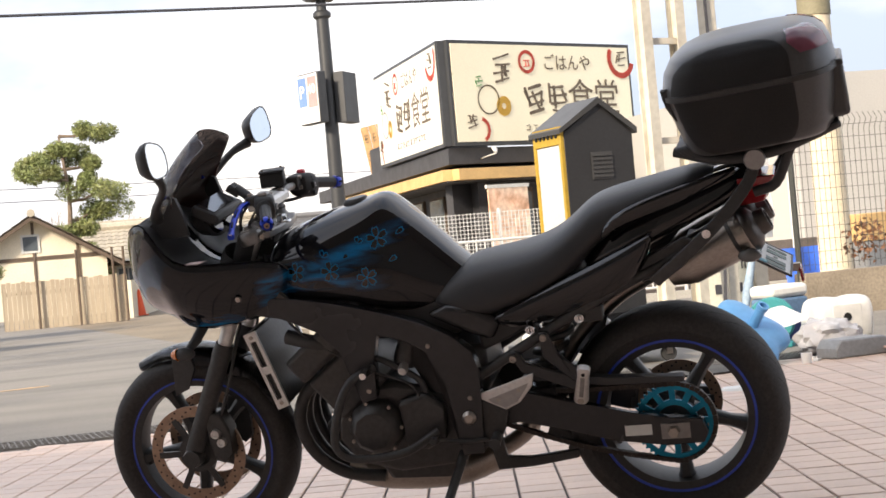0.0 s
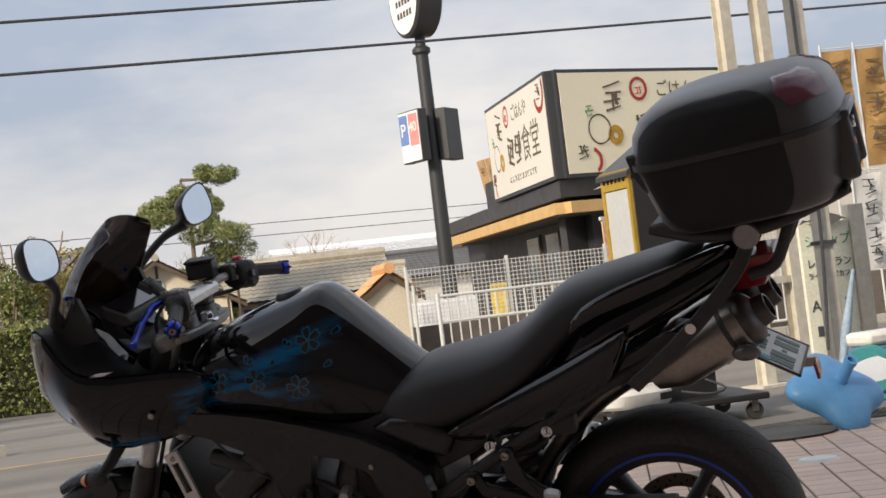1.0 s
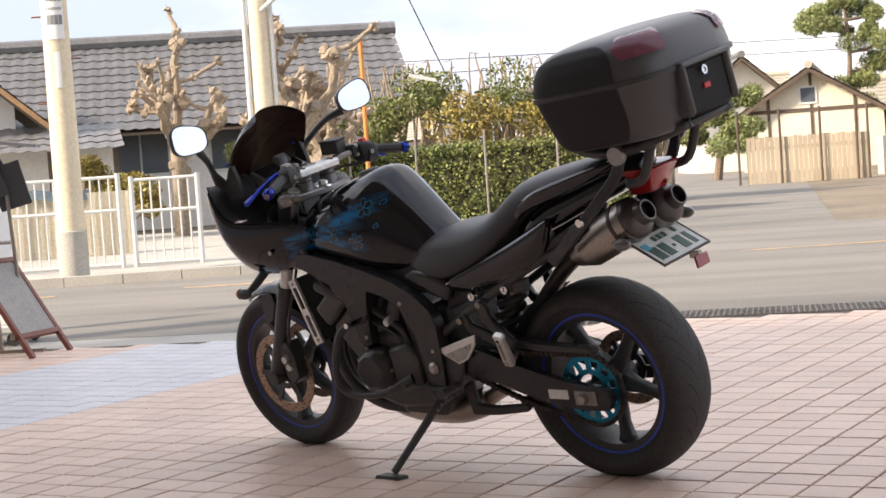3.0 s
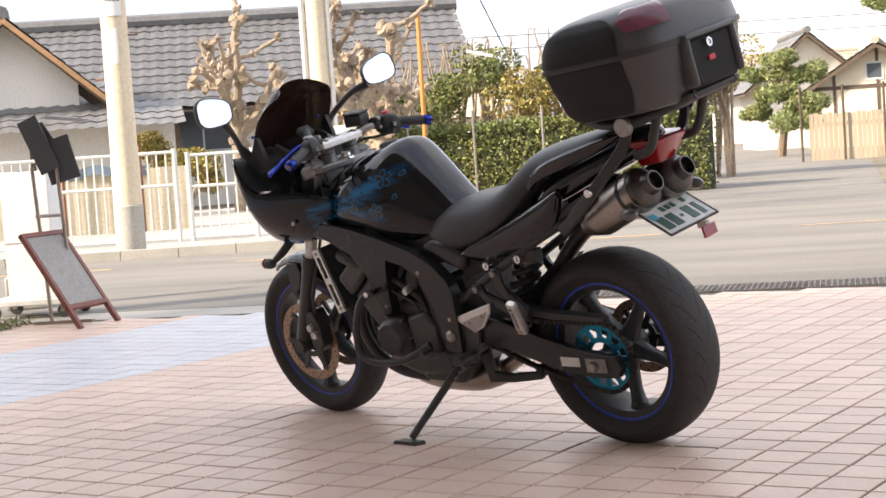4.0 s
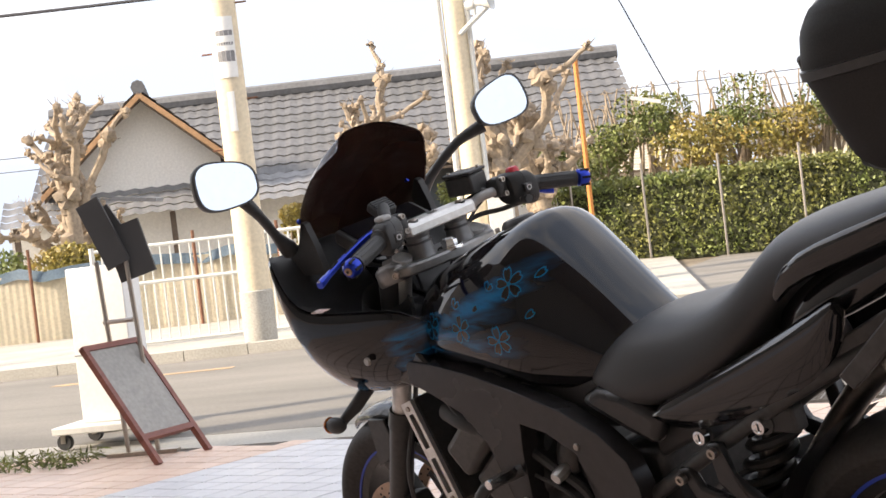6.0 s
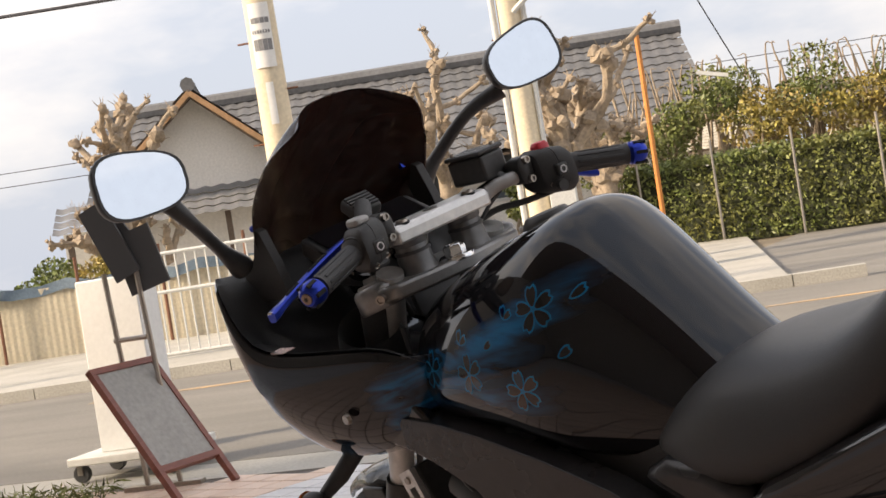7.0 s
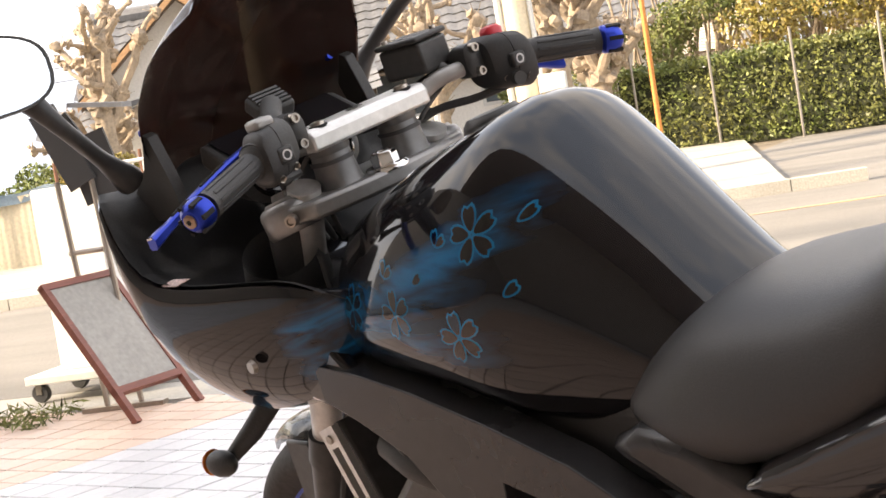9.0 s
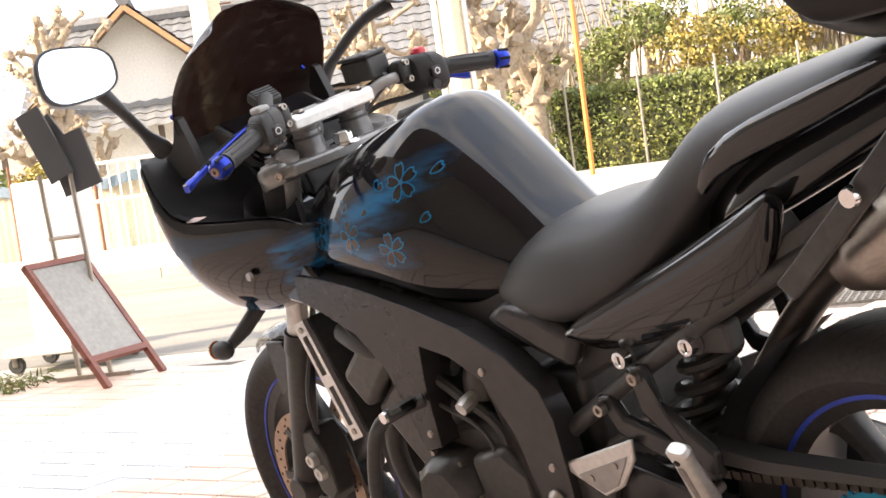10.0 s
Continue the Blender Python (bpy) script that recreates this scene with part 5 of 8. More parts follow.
# lettered panel board between two columns
pn = thing("panel_sign", "cream panel sign with green and black lettering", "sign", at(3.47, 2.0, 0, 4))
part("board", box(-0.28, -0.03, 0.12, 0.17, 0.03, 1.18), material("cream_painted_board", (0.72, 0.72, 0.60), 0.6, vary=0.12, blotch=1.5), pn, smooth=False)
for x in (0.23,):
    part("column", box(x - 0.055, -0.06, 0.0, x + 0.075, 0.06, 1.30), PALEST, pn, "cream steel column", bev=0.008)
lettering("ショップ", 0.105, material("green_lettering", (0.05, 0.3, 0.16), 0.6), pn, Matrix.Translation((-0.25, -0.034, 1.0)))
lettering("レストラン", 0.082, INK, pn, Matrix.Translation((-0.25, -0.034, 0.83)))
lettering("ライダーズカフェ", 0.055, INK, pn, Matrix.Translation((-0.25, -0.034, 0.74)))
lettering("ACH II", 0.125, INK, pn, Matrix.Translation((-0.25, -0.034, 0.48)))
bm = bmesh.new()
for k in range(3):
    box(-0.22 + 0.1 * k, -0.036, 0.28, -0.15 + 0.1 * k, -0.032, 0.36, bm)
part("print_mark", bm, INK, pn, smooth=False)
whole("rag", loft([[(x, y * 0.12 + 0.02 * math.sin(7 * x), 1.2 + 0.05 * math.sin(x * 9 + y * 4)) for y in (-1, -0.3, 0.4, 1)] for x in np.linspace(-0.25, 0.12, 9)], caps=False, closed=False), BAG, "crumpled dark and white rags on a sign", "rag", m=at(3.47, 2.0, 0, 4))

# low wall with a dark wire mesh fence
whole("low_wall", box(4.2, 1.9, -0.02, 14, 2.1, 0.38), material("brown_weathered_concrete", (0.30, 0.25, 0.19), 0.9, vary=0.25, grain=40, blotch=2.0, bump=0.003), "low brown concrete wall under a wire fence", "wall", m=row(2.0), kind="structure", smooth=False)
wf = thing("wire_fence", "dark wire mesh fence with bent top on a low wall", "fence", row(2.0))
bm = bmesh.new()
for k in range(80):
    a = 4.25 + 0.055 * k
    tube([(a, 2.0, 0.40), (a, 2.0, 1.62), (a, 1.95, 1.70), (a, 2.0, 1.76)], 0.0028, 4, bm)
for k in range(12):
    z = 0.45 + 0.11 * k
    tube([(4.22, 1.997, z), (8.65, 1.997, z)], 0.0028, 4, bm)
part("mesh", bm, DKWIRE, wf, "dark welded wire mesh", smooth=False)
for k in range(4):
    part("post", tube([(4.22 + 1.45 * k, 2.03, 0.3), (4.22 + 1.45 * k, 2.03, 1.72)], 0.028, 8), DKWIRE, wf)
whole("wooden_stake", box(-0.03, -0.02, 0, 0.03, 0.02, 0.95), RUST, "rust-brown wooden stake before a wire fence", "stake", m=at(4.27, 1.3) @ Matrix.Rotation(radians(4), 4, "Y"))
rg3 = np.random.RandomState(77)
for k in range(5):
    leaves(blob_points((0, 0, 0.62), 0.24, 160, rg3, 0.9, 0.2), 0.03, material("reddish_leaves", (0.22, 0.10, 0.05), 0.7, vary=0.4, island=0.5), "reddish_shrub", None, 90 + k, m=at(5.0 + 0.55 * k, 2.25), stuff=("low reddish shrub behind a wire fence", "shrub", "reddish shrubs"))

# far right: neighbouring building, banners
whole("grey_building", box(9.6, 8.0, -0.02, 24, 20, 3.3), material("grey_panel_wall", (0.40, 0.39, 0.37), 0.7, vary=0.08, blotch=0.5), "plain grey panel building behind a fence", "building", m=row(8.0), smooth=False)


def nobori(name, label, a, b, z0, z1, w, mat, seed, turn=0.0):
    f = thing(name, label, "banner", at(a, b, 0, turn))
    part("rod", tube([(0, 0, 0), (0, 0, z1 + 0.08)], 0.014, 8), GALV, f)
    part("cross_rod", tube([(0, 0, z1 + 0.03), (w, 0, z1 + 0.03)], 0.008, 6), GALV, f)
    rows = []
    for k in range(13):
        z = z1 + (z0 - z1) * k / 12
        rows.append([(w * j / 6, 0.03 * math.sin(k * 0.9 + j * 0.8 + seed) * (0.3 + j / 6), z) for j in range(7)])
    bm = loft(rows, caps=False, closed=False)
    bmesh.ops.solidify(bm, geom=bm.faces, thickness=0.003)
    cl = part("cloth", bm, mat, f)
    return f, cl


for k in range(3):
    f, cl = nobori("banner", "orange vertical banner with dark brush marks", 5.75 + 0.42 * k, 5.0, 1.9, 3.3, 0.38, OCHRE, k)
    for j in range(3):
        strokes(random.Random(k * 5 + j), 0.19, 3.05 - 0.4 * j, 0.26, 5, -0.05, Matrix.Scale(1, 4), BRUSH, cl, "brush_mark")
f, cl = nobori("banner", "white vertical banner with dark brush marks", 5.35, 4.2, 0.7, 1.75, 0.34, PAPER, 5)
for j in range(4):
    strokes(random.Random(40 + j), 0.17, 1.6 - 0.24 * j, 0.18, 5, -0.05, Matrix.Scale(1, 4), INK, cl, "brush_mark")
f, cl = nobori("banner", "red vertical banner with white marks", 10.2, 6.2, 1.2, 2.5, 0.9, material("red_cloth", (0.6, 0.06, 0.10), 0.8, vary=0.15), 6)
strokes(random.Random(61), 0.45, 2.0, 0.5, 6, -0.06, Matrix.Scale(1, 4), PAPER, cl, "white_mark")
whole("orange_counter", box(-0.75, -0.2, 0.5, 0.75, 0.2, 0.9), OCHRE, "orange counter sign behind a fence", "counter", m=at(9.4, 6.3), bev=0.02)
whole("counter_base", box(-0.7, -0.18, 0, 0.7, 0.18, 0.5), GREYP, "grey base under a counter sign", "counter", m=at(9.4, 6.3), bev=0.02)
whole("blue_sheet", loft([[(x, 0.1 * math.sin(x * 9) + y * 0.2, 0.55 * y + 0.02) for y in (0, 0.4, 0.8, 1.0)] for x in np.linspace(-0.3, 0.3, 8)], caps=False, closed=False), material("blue_sheet", (0.03, 0.12, 0.55), 0.5), "crumpled blue plastic sheet behind a wall", "sheet", m=at(5.6, 3.6))

# clutter
jug = thing("jerry_can", "cloudy white plastic water tank lying on its side", "tank", at(2.77, 0.18, 0, -4))
rings = []
for x, k in ((-0.20, 0.74), (-0.185, 0.92), (-0.15, 1.0), (-0.06, 1.0), (-0.045, 0.93), (0.045, 0.93), (0.06, 1.0), (0.15, 1.0), (0.185, 0.9), (0.20, 0.72)):
    rings.append(superring(24, 0, 0.17, 0.15 * k, 0.165 * k, 3.4, lambda u, v, x=x: (x + 0.2 * (v - 0.17) * 0.3, u, v)))
part("tank", loft(rings), WHITEP, jug, sub=1)
part("spout_hole", lathe([(0.0, -0.01), (0.025, -0.01), (0.03, 0.005)], 16, m=spin(0.0, -0.148, 0.2, (0, 1, 0))), HOLE, jug)
part("inset_panel", box(-0.10, -0.152, 0.12, 0.10, -0.146, 0.28), WHITEP, jug, bev=0.01)
reel = thing("hose_reel", "teal plastic hose reel with brown hose", "hose reel", at(2.57, 0.50, 0.0, -35))
for y in (-0.09, 0.09):
    part("flange", lathe([(0.0, y - 0.01), (0.15, y - 0.01), (0.155, y), (0.15, y + 0.01), (0.0, y + 0.01)], 30, m=Matrix.Translation((0, 0, 0.18))), TEALP, reel)
part("hose_coil", lathe([(0.05, -0.08), (0.12, -0.08), (0.125, -0.04), (0.12, 0.0), (0.125, 0.04), (0.12, 0.08), (0.05, 0.08)], 30, m=Matrix.Translation((0, 0, 0.18))), material("brown_hose", (0.40, 0.28, 0.12), 0.6, vary=0.25, grain=60), reel)
part("foot", box(-0.14, -0.12, 0.0, 0.14, 0.12, 0.04), TEALP, reel, bev=0.01)
part("label_bar", box(-0.03, -0.102, 0.16, 0.03, -0.1005, 0.21), PAPER, reel, smooth=False)
for k, (a, b, r, h, sd) in enumerate(((2.55, 0.02, 0.20, 0.22, 1), (2.75, 0.18, 0.16, 0.2, 2), (3.62, 0.25, 0.16, 0.26, 3))):
    bm = bmesh.new()
    bmesh.ops.create_icosphere(bm, subdivisions=4, radius=1.0)
    for v in bm.verts:
        n1 = noise.noise(v.co * 2.2 + Vector((sd * 7, 0, 0))) * 0.28 + noise.noise(v.co * 6.0 + Vector((0, sd * 5, 0))) * 0.14
        v.co = Vector((v.co.x * r * (1 + n1), v.co.y * r * 0.8 * (1 + n1), max(-0.0, v.co.z * h * 0.55 * (1 + n1) + h * 0.45)))
    whole("plastic_bag", bm, BAG, "crumpled translucent plastic rubbish bag", "bag", m=at(a, b), group="rubbish bags")
lad = thing("aluminium_ladder", "aluminium step ladder lying on its side", "ladder", at(3.07, 0.02, 0.0, 6))
for y, z0, z1 in ((0.0, 0.05, 0.05), (0.0, 0.46, 0.50)):
    part("rail", box(0.0, y - 0.015, z0, 1.9, y + 0.015, z0 + 0.06), ALU, lad, bev=0.004)
for k in range(6):
    part("rung", box(0.15 + 0.3 * k, -0.012, 0.08, 0.21 + 0.3 * k, 0.012, 0.48, m=Matrix.Identity(4)), ALU, lad, bev=0.004)
part("leg", box(0.3, 0.1, 0.0, 1.9, 0.13, 0.06), ALU, lad, bev=0.004)
part("leg_brace", box(1.0, 0.0, 0.2, 1.05, 0.14, 0.24), ALU, lad, bev=0.004)
whole("tool_box", prism([(-0.2, 0), (0.2, 0), (0.2, 0.07), (0.15, 0.11), (-0.16, 0.11), (-0.2, 0.06)], -0.1, 0.1), GREYP, "low grey plastic tool case on the tiles", "case", m=at(2.54, -0.18, 0, 6), bev=0.01)
hose = [(0.31 * math.cos(t * 1.0) * (1 + 0.12 * math.sin(t * 3.1)) + 0.05 * math.sin(t * 0.37), 0.19 * math.sin(t) * (1 + 0.25 * math.cos(t * 2.3)), 0.012 + 0.006 * (t / 6.3)) for t in np.linspace(0, 40, 220)]
whole("garden_hose", tube(hose, 0.0085, 6), PINKH, "loose coil of pinkish garden hose", "hose", m=at(3.04, -0.22))
cool = thing("cooler_box", "small white and blue cooler box", "cooler", at(2.74, 0.62, 0.16, 15))
part("body", box(-0.17, -0.11, 0, 0.17, 0.11, 0.16), material("cool_box_blue", (0.10, 0.18, 0.3), 0.5), cool, bev=0.02)
part("lid", box(-0.175, -0.115, 0.16, 0.175, 0.115, 0.25), WHITEP, cool, "white lid", bev=0.03)
crate = whole("plastic_crate", box(-0.22, -0.16, 0, 0.22, 0.16, 0.16), NAVY, "navy blue plastic crate under a cooler", "crate", m=at(2.82, 0.62), bev=0.01)
whole("umbrella", tube([(0, 0, 0), (0.12, 0.05, 0.38), (0.26, 0.1, 0.8)], [0.01, 0.035, 0.012], 10), material("pale_blue_fabric", (0.3, 0.4, 0.5), 0.7, vary=0.2), "folded pale blue umbrella leaning on clutter", "umbrella", m=at(2.60, 0.85))
whole("paper_scrap", loft([[(x, y, 0.05 + 0.02 * math.sin(9 * x + 5 * y)) for y in (-0.1, 0, 0.1)] for x in np.linspace(-0.16, 0.16, 6)], caps=False, closed=False), PAPER, "crumpled sheet of white packaging", "packaging", m=at(2.32, 0.12, 0.20, 30) @ Matrix.Rotation(radians(25), 4, "X"))
whole("cup", lathe([(0.0, 0.0), (0.028, 0.0), (0.034, 0.06), (0.030, 0.06), (0.026, 0.008)], 16, m=Matrix.Rotation(radians(90), 4, "X")), PAPER, "small white plastic cup on the tiles", "cup", m=at(2.17, -0.25))
for k, (a, b) in enumerate(((2.35, -0.12), (2.28, -0.2), (2.42, -0.22))):
    whole("litter", box(-0.03, -0.015, 0, 0.03, 0.015, 0.012), PAPER, "small scrap of white litter on the tiles", "litter", m=at(a, b, 0.0, 40 * k), group="litter")
# the cover fills two by two tiles of the forecourt grid
COVER = Matrix.Translation((0.165, 1.65, 0)) @ Matrix.Rotation(radians(13), 4, "Z") @ Matrix.Translation((2 * 0.1525, 12 * 0.1525, 0))
whole("drain_cover", box(-0.118, -0.118, -0.006, 0.118, 0.118, 0.002), GRATE, "square rusty steel drain cover set in tiles", "drain cover", m=COVER, kind="structure", smooth=False)

# ---- left of the forecourt: wheeled sign, board, banner ----
wsg = thing("wheeled_sign", "white box sign on a wheeled base", "sign", at(-5.22, 0.2, 0, 3))
part("base", box(-0.30, -0.22, 0.09, 0.30, 0.22, 0.13), WHITEP, wsg, bev=0.006)
part("cabinet", box(-0.17, -0.10, 0.13, 0.17, 0.10, 0.98), PAPER, wsg, "plain white cabinet", bev=0.008)
part("seam", box(-0.172, -0.103, 0.50, 0.172, -0.099, 0.506), GREYP, wsg, smooth=False)
for x in (-0.25, 0.25):
    for y in (-0.17, 0.17):
        part("castor", lathe([(0.0, -0.018), (0.042, -0.018), (0.046, 0.0), (0.042, 0.018), (0.0, 0.018)], 14, m=Matrix.Translation((x, y, 0.046))), MATT, wsg)
        part("castor_fork", box(x - 0.015, y - 0.024, 0.04, x + 0.015, y + 0.024, 0.09), STEEL, wsg)
WOODR = material("red_brown_varnished_wood", (0.20, 0.06, 0.04), 0.45, vary=0.2, grain=30, stretch=(1, 1, 8))
SLATE = material("grey_chalkboard", (0.30, 0.29, 0.27), 0.7, vary=0.15, blotch=2.5, second=(0.42, 0.40, 0.37))
ab_ = thing("chalkboard", "leaning grey chalkboard in a red-brown wooden frame", "chalkboard", at(-4.36, -0.2, 0, 80) @ Matrix.Rotation(radians(-34), 4, "X"))
sk = Matrix()
part("board", box(-0.18, -0.008, 0.16, 0.18, 0.008, 0.68, m=sk), SLATE, ab_, smooth=False)
for x in (-0.21, 0.18):
    part("leg", box(x, -0.015, 0.0, x + 0.03, 0.015, 0.70, m=sk), WOODR, ab_, smooth=False)
for z in (0.14, 0.68):
    part("rail", box(-0.21, -0.016, z, 0.21, 0.016, z + 0.03, m=sk), WOODR, ab_, smooth=False)
stnd = thing("display_stand", "steel display stand with dark folded panels on top", "stand", at(-4.72, -0.1, 0, 8))
for x in (-0.07, 0.09):
    part("post", tube([(x, 0, 0.02), (x - 0.05, 0, 1.0)], 0.013, 8), STEEL, stnd)
part("foot", box(-0.18, -0.03, 0.0, 0.20, 0.03, 0.02), STEEL, stnd)
part("cross_bar", tube([(-0.12, 0, 0.69), (0.04, 0, 0.69)], 0.012, 8), STEEL, stnd)
for k, (x, z, w, h_, tl) in enumerate(((-0.06, 1.14, 0.13, 0.36, -22), (0.06, 1.04, 0.2, 0.28, -14), (0.0, 1.12, 0.09, 0.34, -30))):
    part("panel", box(-w / 2, -0.02 + 0.03 * k, -h_ / 2, w / 2, -0.005 + 0.03 * k, h_ / 2, m=Matrix.Translation((x, 0, z)) @ Matrix.Rotation(radians(tl), 4, "Y")), MATT, stnd, "dark grey panel", smooth=False)
part("top_tray", box(-0.17, -0.05, 1.29, 0.08, 0.05, 1.31, m=Matrix.Rotation(radians(8), 4, "Y")), GREYP, stnd, smooth=False)
f, cl = nobori("tall_banner", "tall white banner with dark round marks on a green pole", -6.95, 0.45, 1.5, 3.6, 0.36, PAPER, 8)
for q in [o for o in f.children if o.name.startswith("rod")]:
    q.data.materials[0] = material("green_pole_paint", (0.05, 0.42, 0.22), 0.5)
for j, (z, hh) in enumerate(((3.2, 0.2), (2.72, 0.2), (2.36, 0.15), (2.08, 0.13), (1.72, 0.17))):
    if j < 4:
        strokes(random.Random(70 + j), 0.18, z, hh * 1.5, 6, -0.05, Matrix.Scale(1, 4), GREYP, cl, "dark_mark")
    else:
        part("dark_mark", lathe([(0.0, -0.003), (1.0, -0.003), (1.0, 0.003), (0.0, 0.003)], 18, m=Matrix.Translation((0.18, -0.05, z)) @ Matrix.Diagonal((0.10, 1, hh * 0.75, 1))), GREYP, cl)
ss = thing("street_sign_box", "small white sign box with green and red marks", "sign", at(-5.68, 0.53, 0, 20))
part("cabinet", box(-0.12, -0.06, 0.32, 0.14, 0.06, 0.9), PAPER, ss, bev=0.02)
part("green_mark", box(0.02, -0.064, 0.48, 0.10, -0.061, 0.68), material("green_print", (0.03, 0.4, 0.3), 0.5), ss, smooth=False)
part("red_mark", prism([(0.0, 0.75), (0.08, 0.80), (0.08, 0.70)], -0.064, -0.061), REDSW, ss, smooth=False)
part("post", tube([(0.0, 0.0, 0.0), (0.0, 0, 0.4)], 0.02, 8), RUST, ss)
part("block", box(-0.15, -0.13, 0.0, 0.13, 0.13, 0.24), CONCRETE, ss, "concrete base block", bev=0.012)
rg4 = np.random.RandomState(12)
gp = np.stack([rg4.uniform(-6.2, -5.1, 900), rg4.uniform(-0.55, -0.1, 900), rg4.uniform(0.0, 0.05, 900)], 1)
leaves(gp, 0.03, LEAF, "grass_tuft", None, 4, 0.15, m=row(0.0), stuff=("strip of short green weeds at the gutter", "grass", "", "stuff"))

RIMC = material("pinkish_cement", (0.52, 0.40, 0.34), 0.75, vary=0.15, grain=60)
# cement surround of the drain cover
rim = bmesh.new()
for x0, y0, x1, y1 in ((-0.149, -0.149, 0.149, -0.12), (-0.149, 0.12, 0.149, 0.149), (-0.149, -0.12, -0.12, 0.12), (0.12, -0.12, 0.149, 0.12)):
    box(x0, y0, -0.008, x1, y1, -0.0005, bm=rim)
whole("drain_surround", rim, RIMC, "narrow pinkish cement surround of the drain cover", "drain surround", m=COVER, kind="structure", smooth=False)


# ---- the motorcycle: x to its tail, y to its right, z up, leaning on its side stand ----
LEAN = Matrix.Rotation(radians(12.5), 4, "X")
bike = thing("motorcycle", "black sport touring motorcycle with blue airbrushed tank on side stand", "motorcycle", LEAN)


def both(fn):
    for s in (-1, 1):
        fn(s)


def make_wheel(name, x, r, width, spokes, disc_r, discs, phase):
    c = Matrix.Translation((x, 0, r))
    w = width / 2
    bm = lathe([(0.2, -w * 0.62), (0.222, -w * 0.7), (0.224, -w * 0.62), (0.208, -w * 0.5), (0.203, 0), (0.208, w * 0.5), (0.224, w * 0.62), (0.222, w * 0.7), (0.2, w * 0.62), (0.194, 0)], 56, m=c, closed=True)
    wheel = part(name, bm, SATIN, bike, "black five-spoke cast alloy wheel")
    part("hub", lathe([(0.02, -0.07), (0.045, -0.06), (0.05, -0.02), (0.05, 0.02), (0.045, 0.06), (0.02, 0.07)], 24, m=c), SATIN, wheel)
    for k in range(spokes):
        a = 2 * math.pi * k / spokes + phase
        m = c @ Matrix.Rotation(a, 4, "Y")
        rings = []
        for rr, ww, tt in ((0.04, 0.03, 0.036), (0.09, 0.02, 0.026), (0.15, 0.016, 0.022), (0.185, 0.02, 0.026), (0.205, 0.032, 0.034)):
            rings.append([(rr, yy * tt, zz * ww) for yy, zz in ((-1, -0.5), (-0.5, -1), (0.5, -1), (1, -0.5), (1, 0.5), (0.5, 1), (-0.5, 1), (-1, 0.5))])
        part("spoke", loft(rings, m=m), SATIN, wheel)
    prof = []
    for k in range(17):
        a = math.pi * (k / 16 - 0.5) * 1.22
        prof.append((0.222 + (r - 0.222) * (0.08 + 0.92 * max(0.0, math.cos(a * 0.78)) ** 0.8), w * math.sin(a) / math.sin(math.pi * 0.61) * (1.0 if abs(a) < 1.75 else 0.9)))
    prof += [(0.216, w * 0.62), (0.216, -w * 0.62)]
    part("tyre", lathe(prof, 72, m=c, closed=True), RUBBER, wheel, "black road tyre with worn slanted tread grooves")
    # slanted grooves, thin dark strips let into the crown
    bm = bmesh.new()
    crown = lambda y: 0.222 + (r - 0.222) * (0.08 + 0.92 * max(0.0, math.cos(math.asin(max(-1, min(1, y / w * math.sin(math.pi * 0.61)))) * 0.78)) ** 0.8) + 0.0008
    for k in range(26):
        for s in (-1, 1):
            a0 = 2 * math.pi * (k + (0.25 if s > 0 else 0)) / 26
            rows = []
            for q in range(6):
                f = q / 5
                y = s * w * (0.10 + 0.62 * f)
                a = a0 + 0.30 * f + 0.06 * math.sin(f * 3)
                h = 0.0028 * math.sin(math.pi * min(1, f + 0.12)) + 0.0006
                rows.append([c @ Vector((crown(y) * math.cos(a + d * h / r), y, crown(y) * math.sin(a + d * h / r))) for d in (-1, 1)])
            loft(rows, bm, caps=False, closed=False)
    part("tread_pattern", bm, HOLE, wheel, "dark cut tread grooves")
    both(lambda s: part("rim_tape", lathe([(0.2205, s * w * 0.63), (0.2195, s * w * 0.735), (0.2290, s * w * 0.745), (0.2300, s * w * 0.70)], 64, m=c, closed=True), BLUELINE, wheel, "thin dark blue rim stripe"))
    for y in discs:
        bm = lathe([(disc_r - 0.034, y - 0.0025), (disc_r, y - 0.0025), (disc_r, y + 0.0025), (disc_r - 0.034, y + 0.0025)], 60, m=c, closed=True)
        d = part("brake_disc", bm, DISC, wheel, "bronze coloured drilled brake disc")
        bm = bmesh.new()
        for k in range(48):
            a = 2 * math.pi * k / 48
            rr = disc_r - 0.008 - 0.009 * (k % 3)
            lathe([(0.0032, -0.0034), (0.0032, 0.0034)], 6, bm, c @ Matrix.Translation((rr * math.cos(a), y, rr * math.sin(a))))
        part("hole_pattern", bm, HOLE, d)
        bm = lathe([(0.040, y - 0.004), (0.060, y - 0.003), (0.060, y + 0.003), (0.040, y + 0.004)], 30, m=c, closed=True)
        part("disc_carrier", bm, SATIN, wheel, "black disc carrier")
        for k in range(6):
            a = 2 * math.pi * k / 6
            part("carrier_lug", box(0.055, y - 0.0045, -0.009, disc_r - 0.024, y + 0.0045, 0.009, m=c @ Matrix.Rotation(a, 4, "Y")), SATIN, wheel, smooth=False)
    part("axle", lathe([(0.012, -w - 0.05), (0.012, w + 0.05)], 16, m=c), STEEL, wheel)
    return wheel


make_wheel("front_wheel", -0.725, 0.298, 0.12, 5, 0.149, (-0.075, 0.075), 0.5)
make_wheel("rear_wheel", 0.72, 0.315, 0.182, 5, 0.122, (0.085,), 0.28)

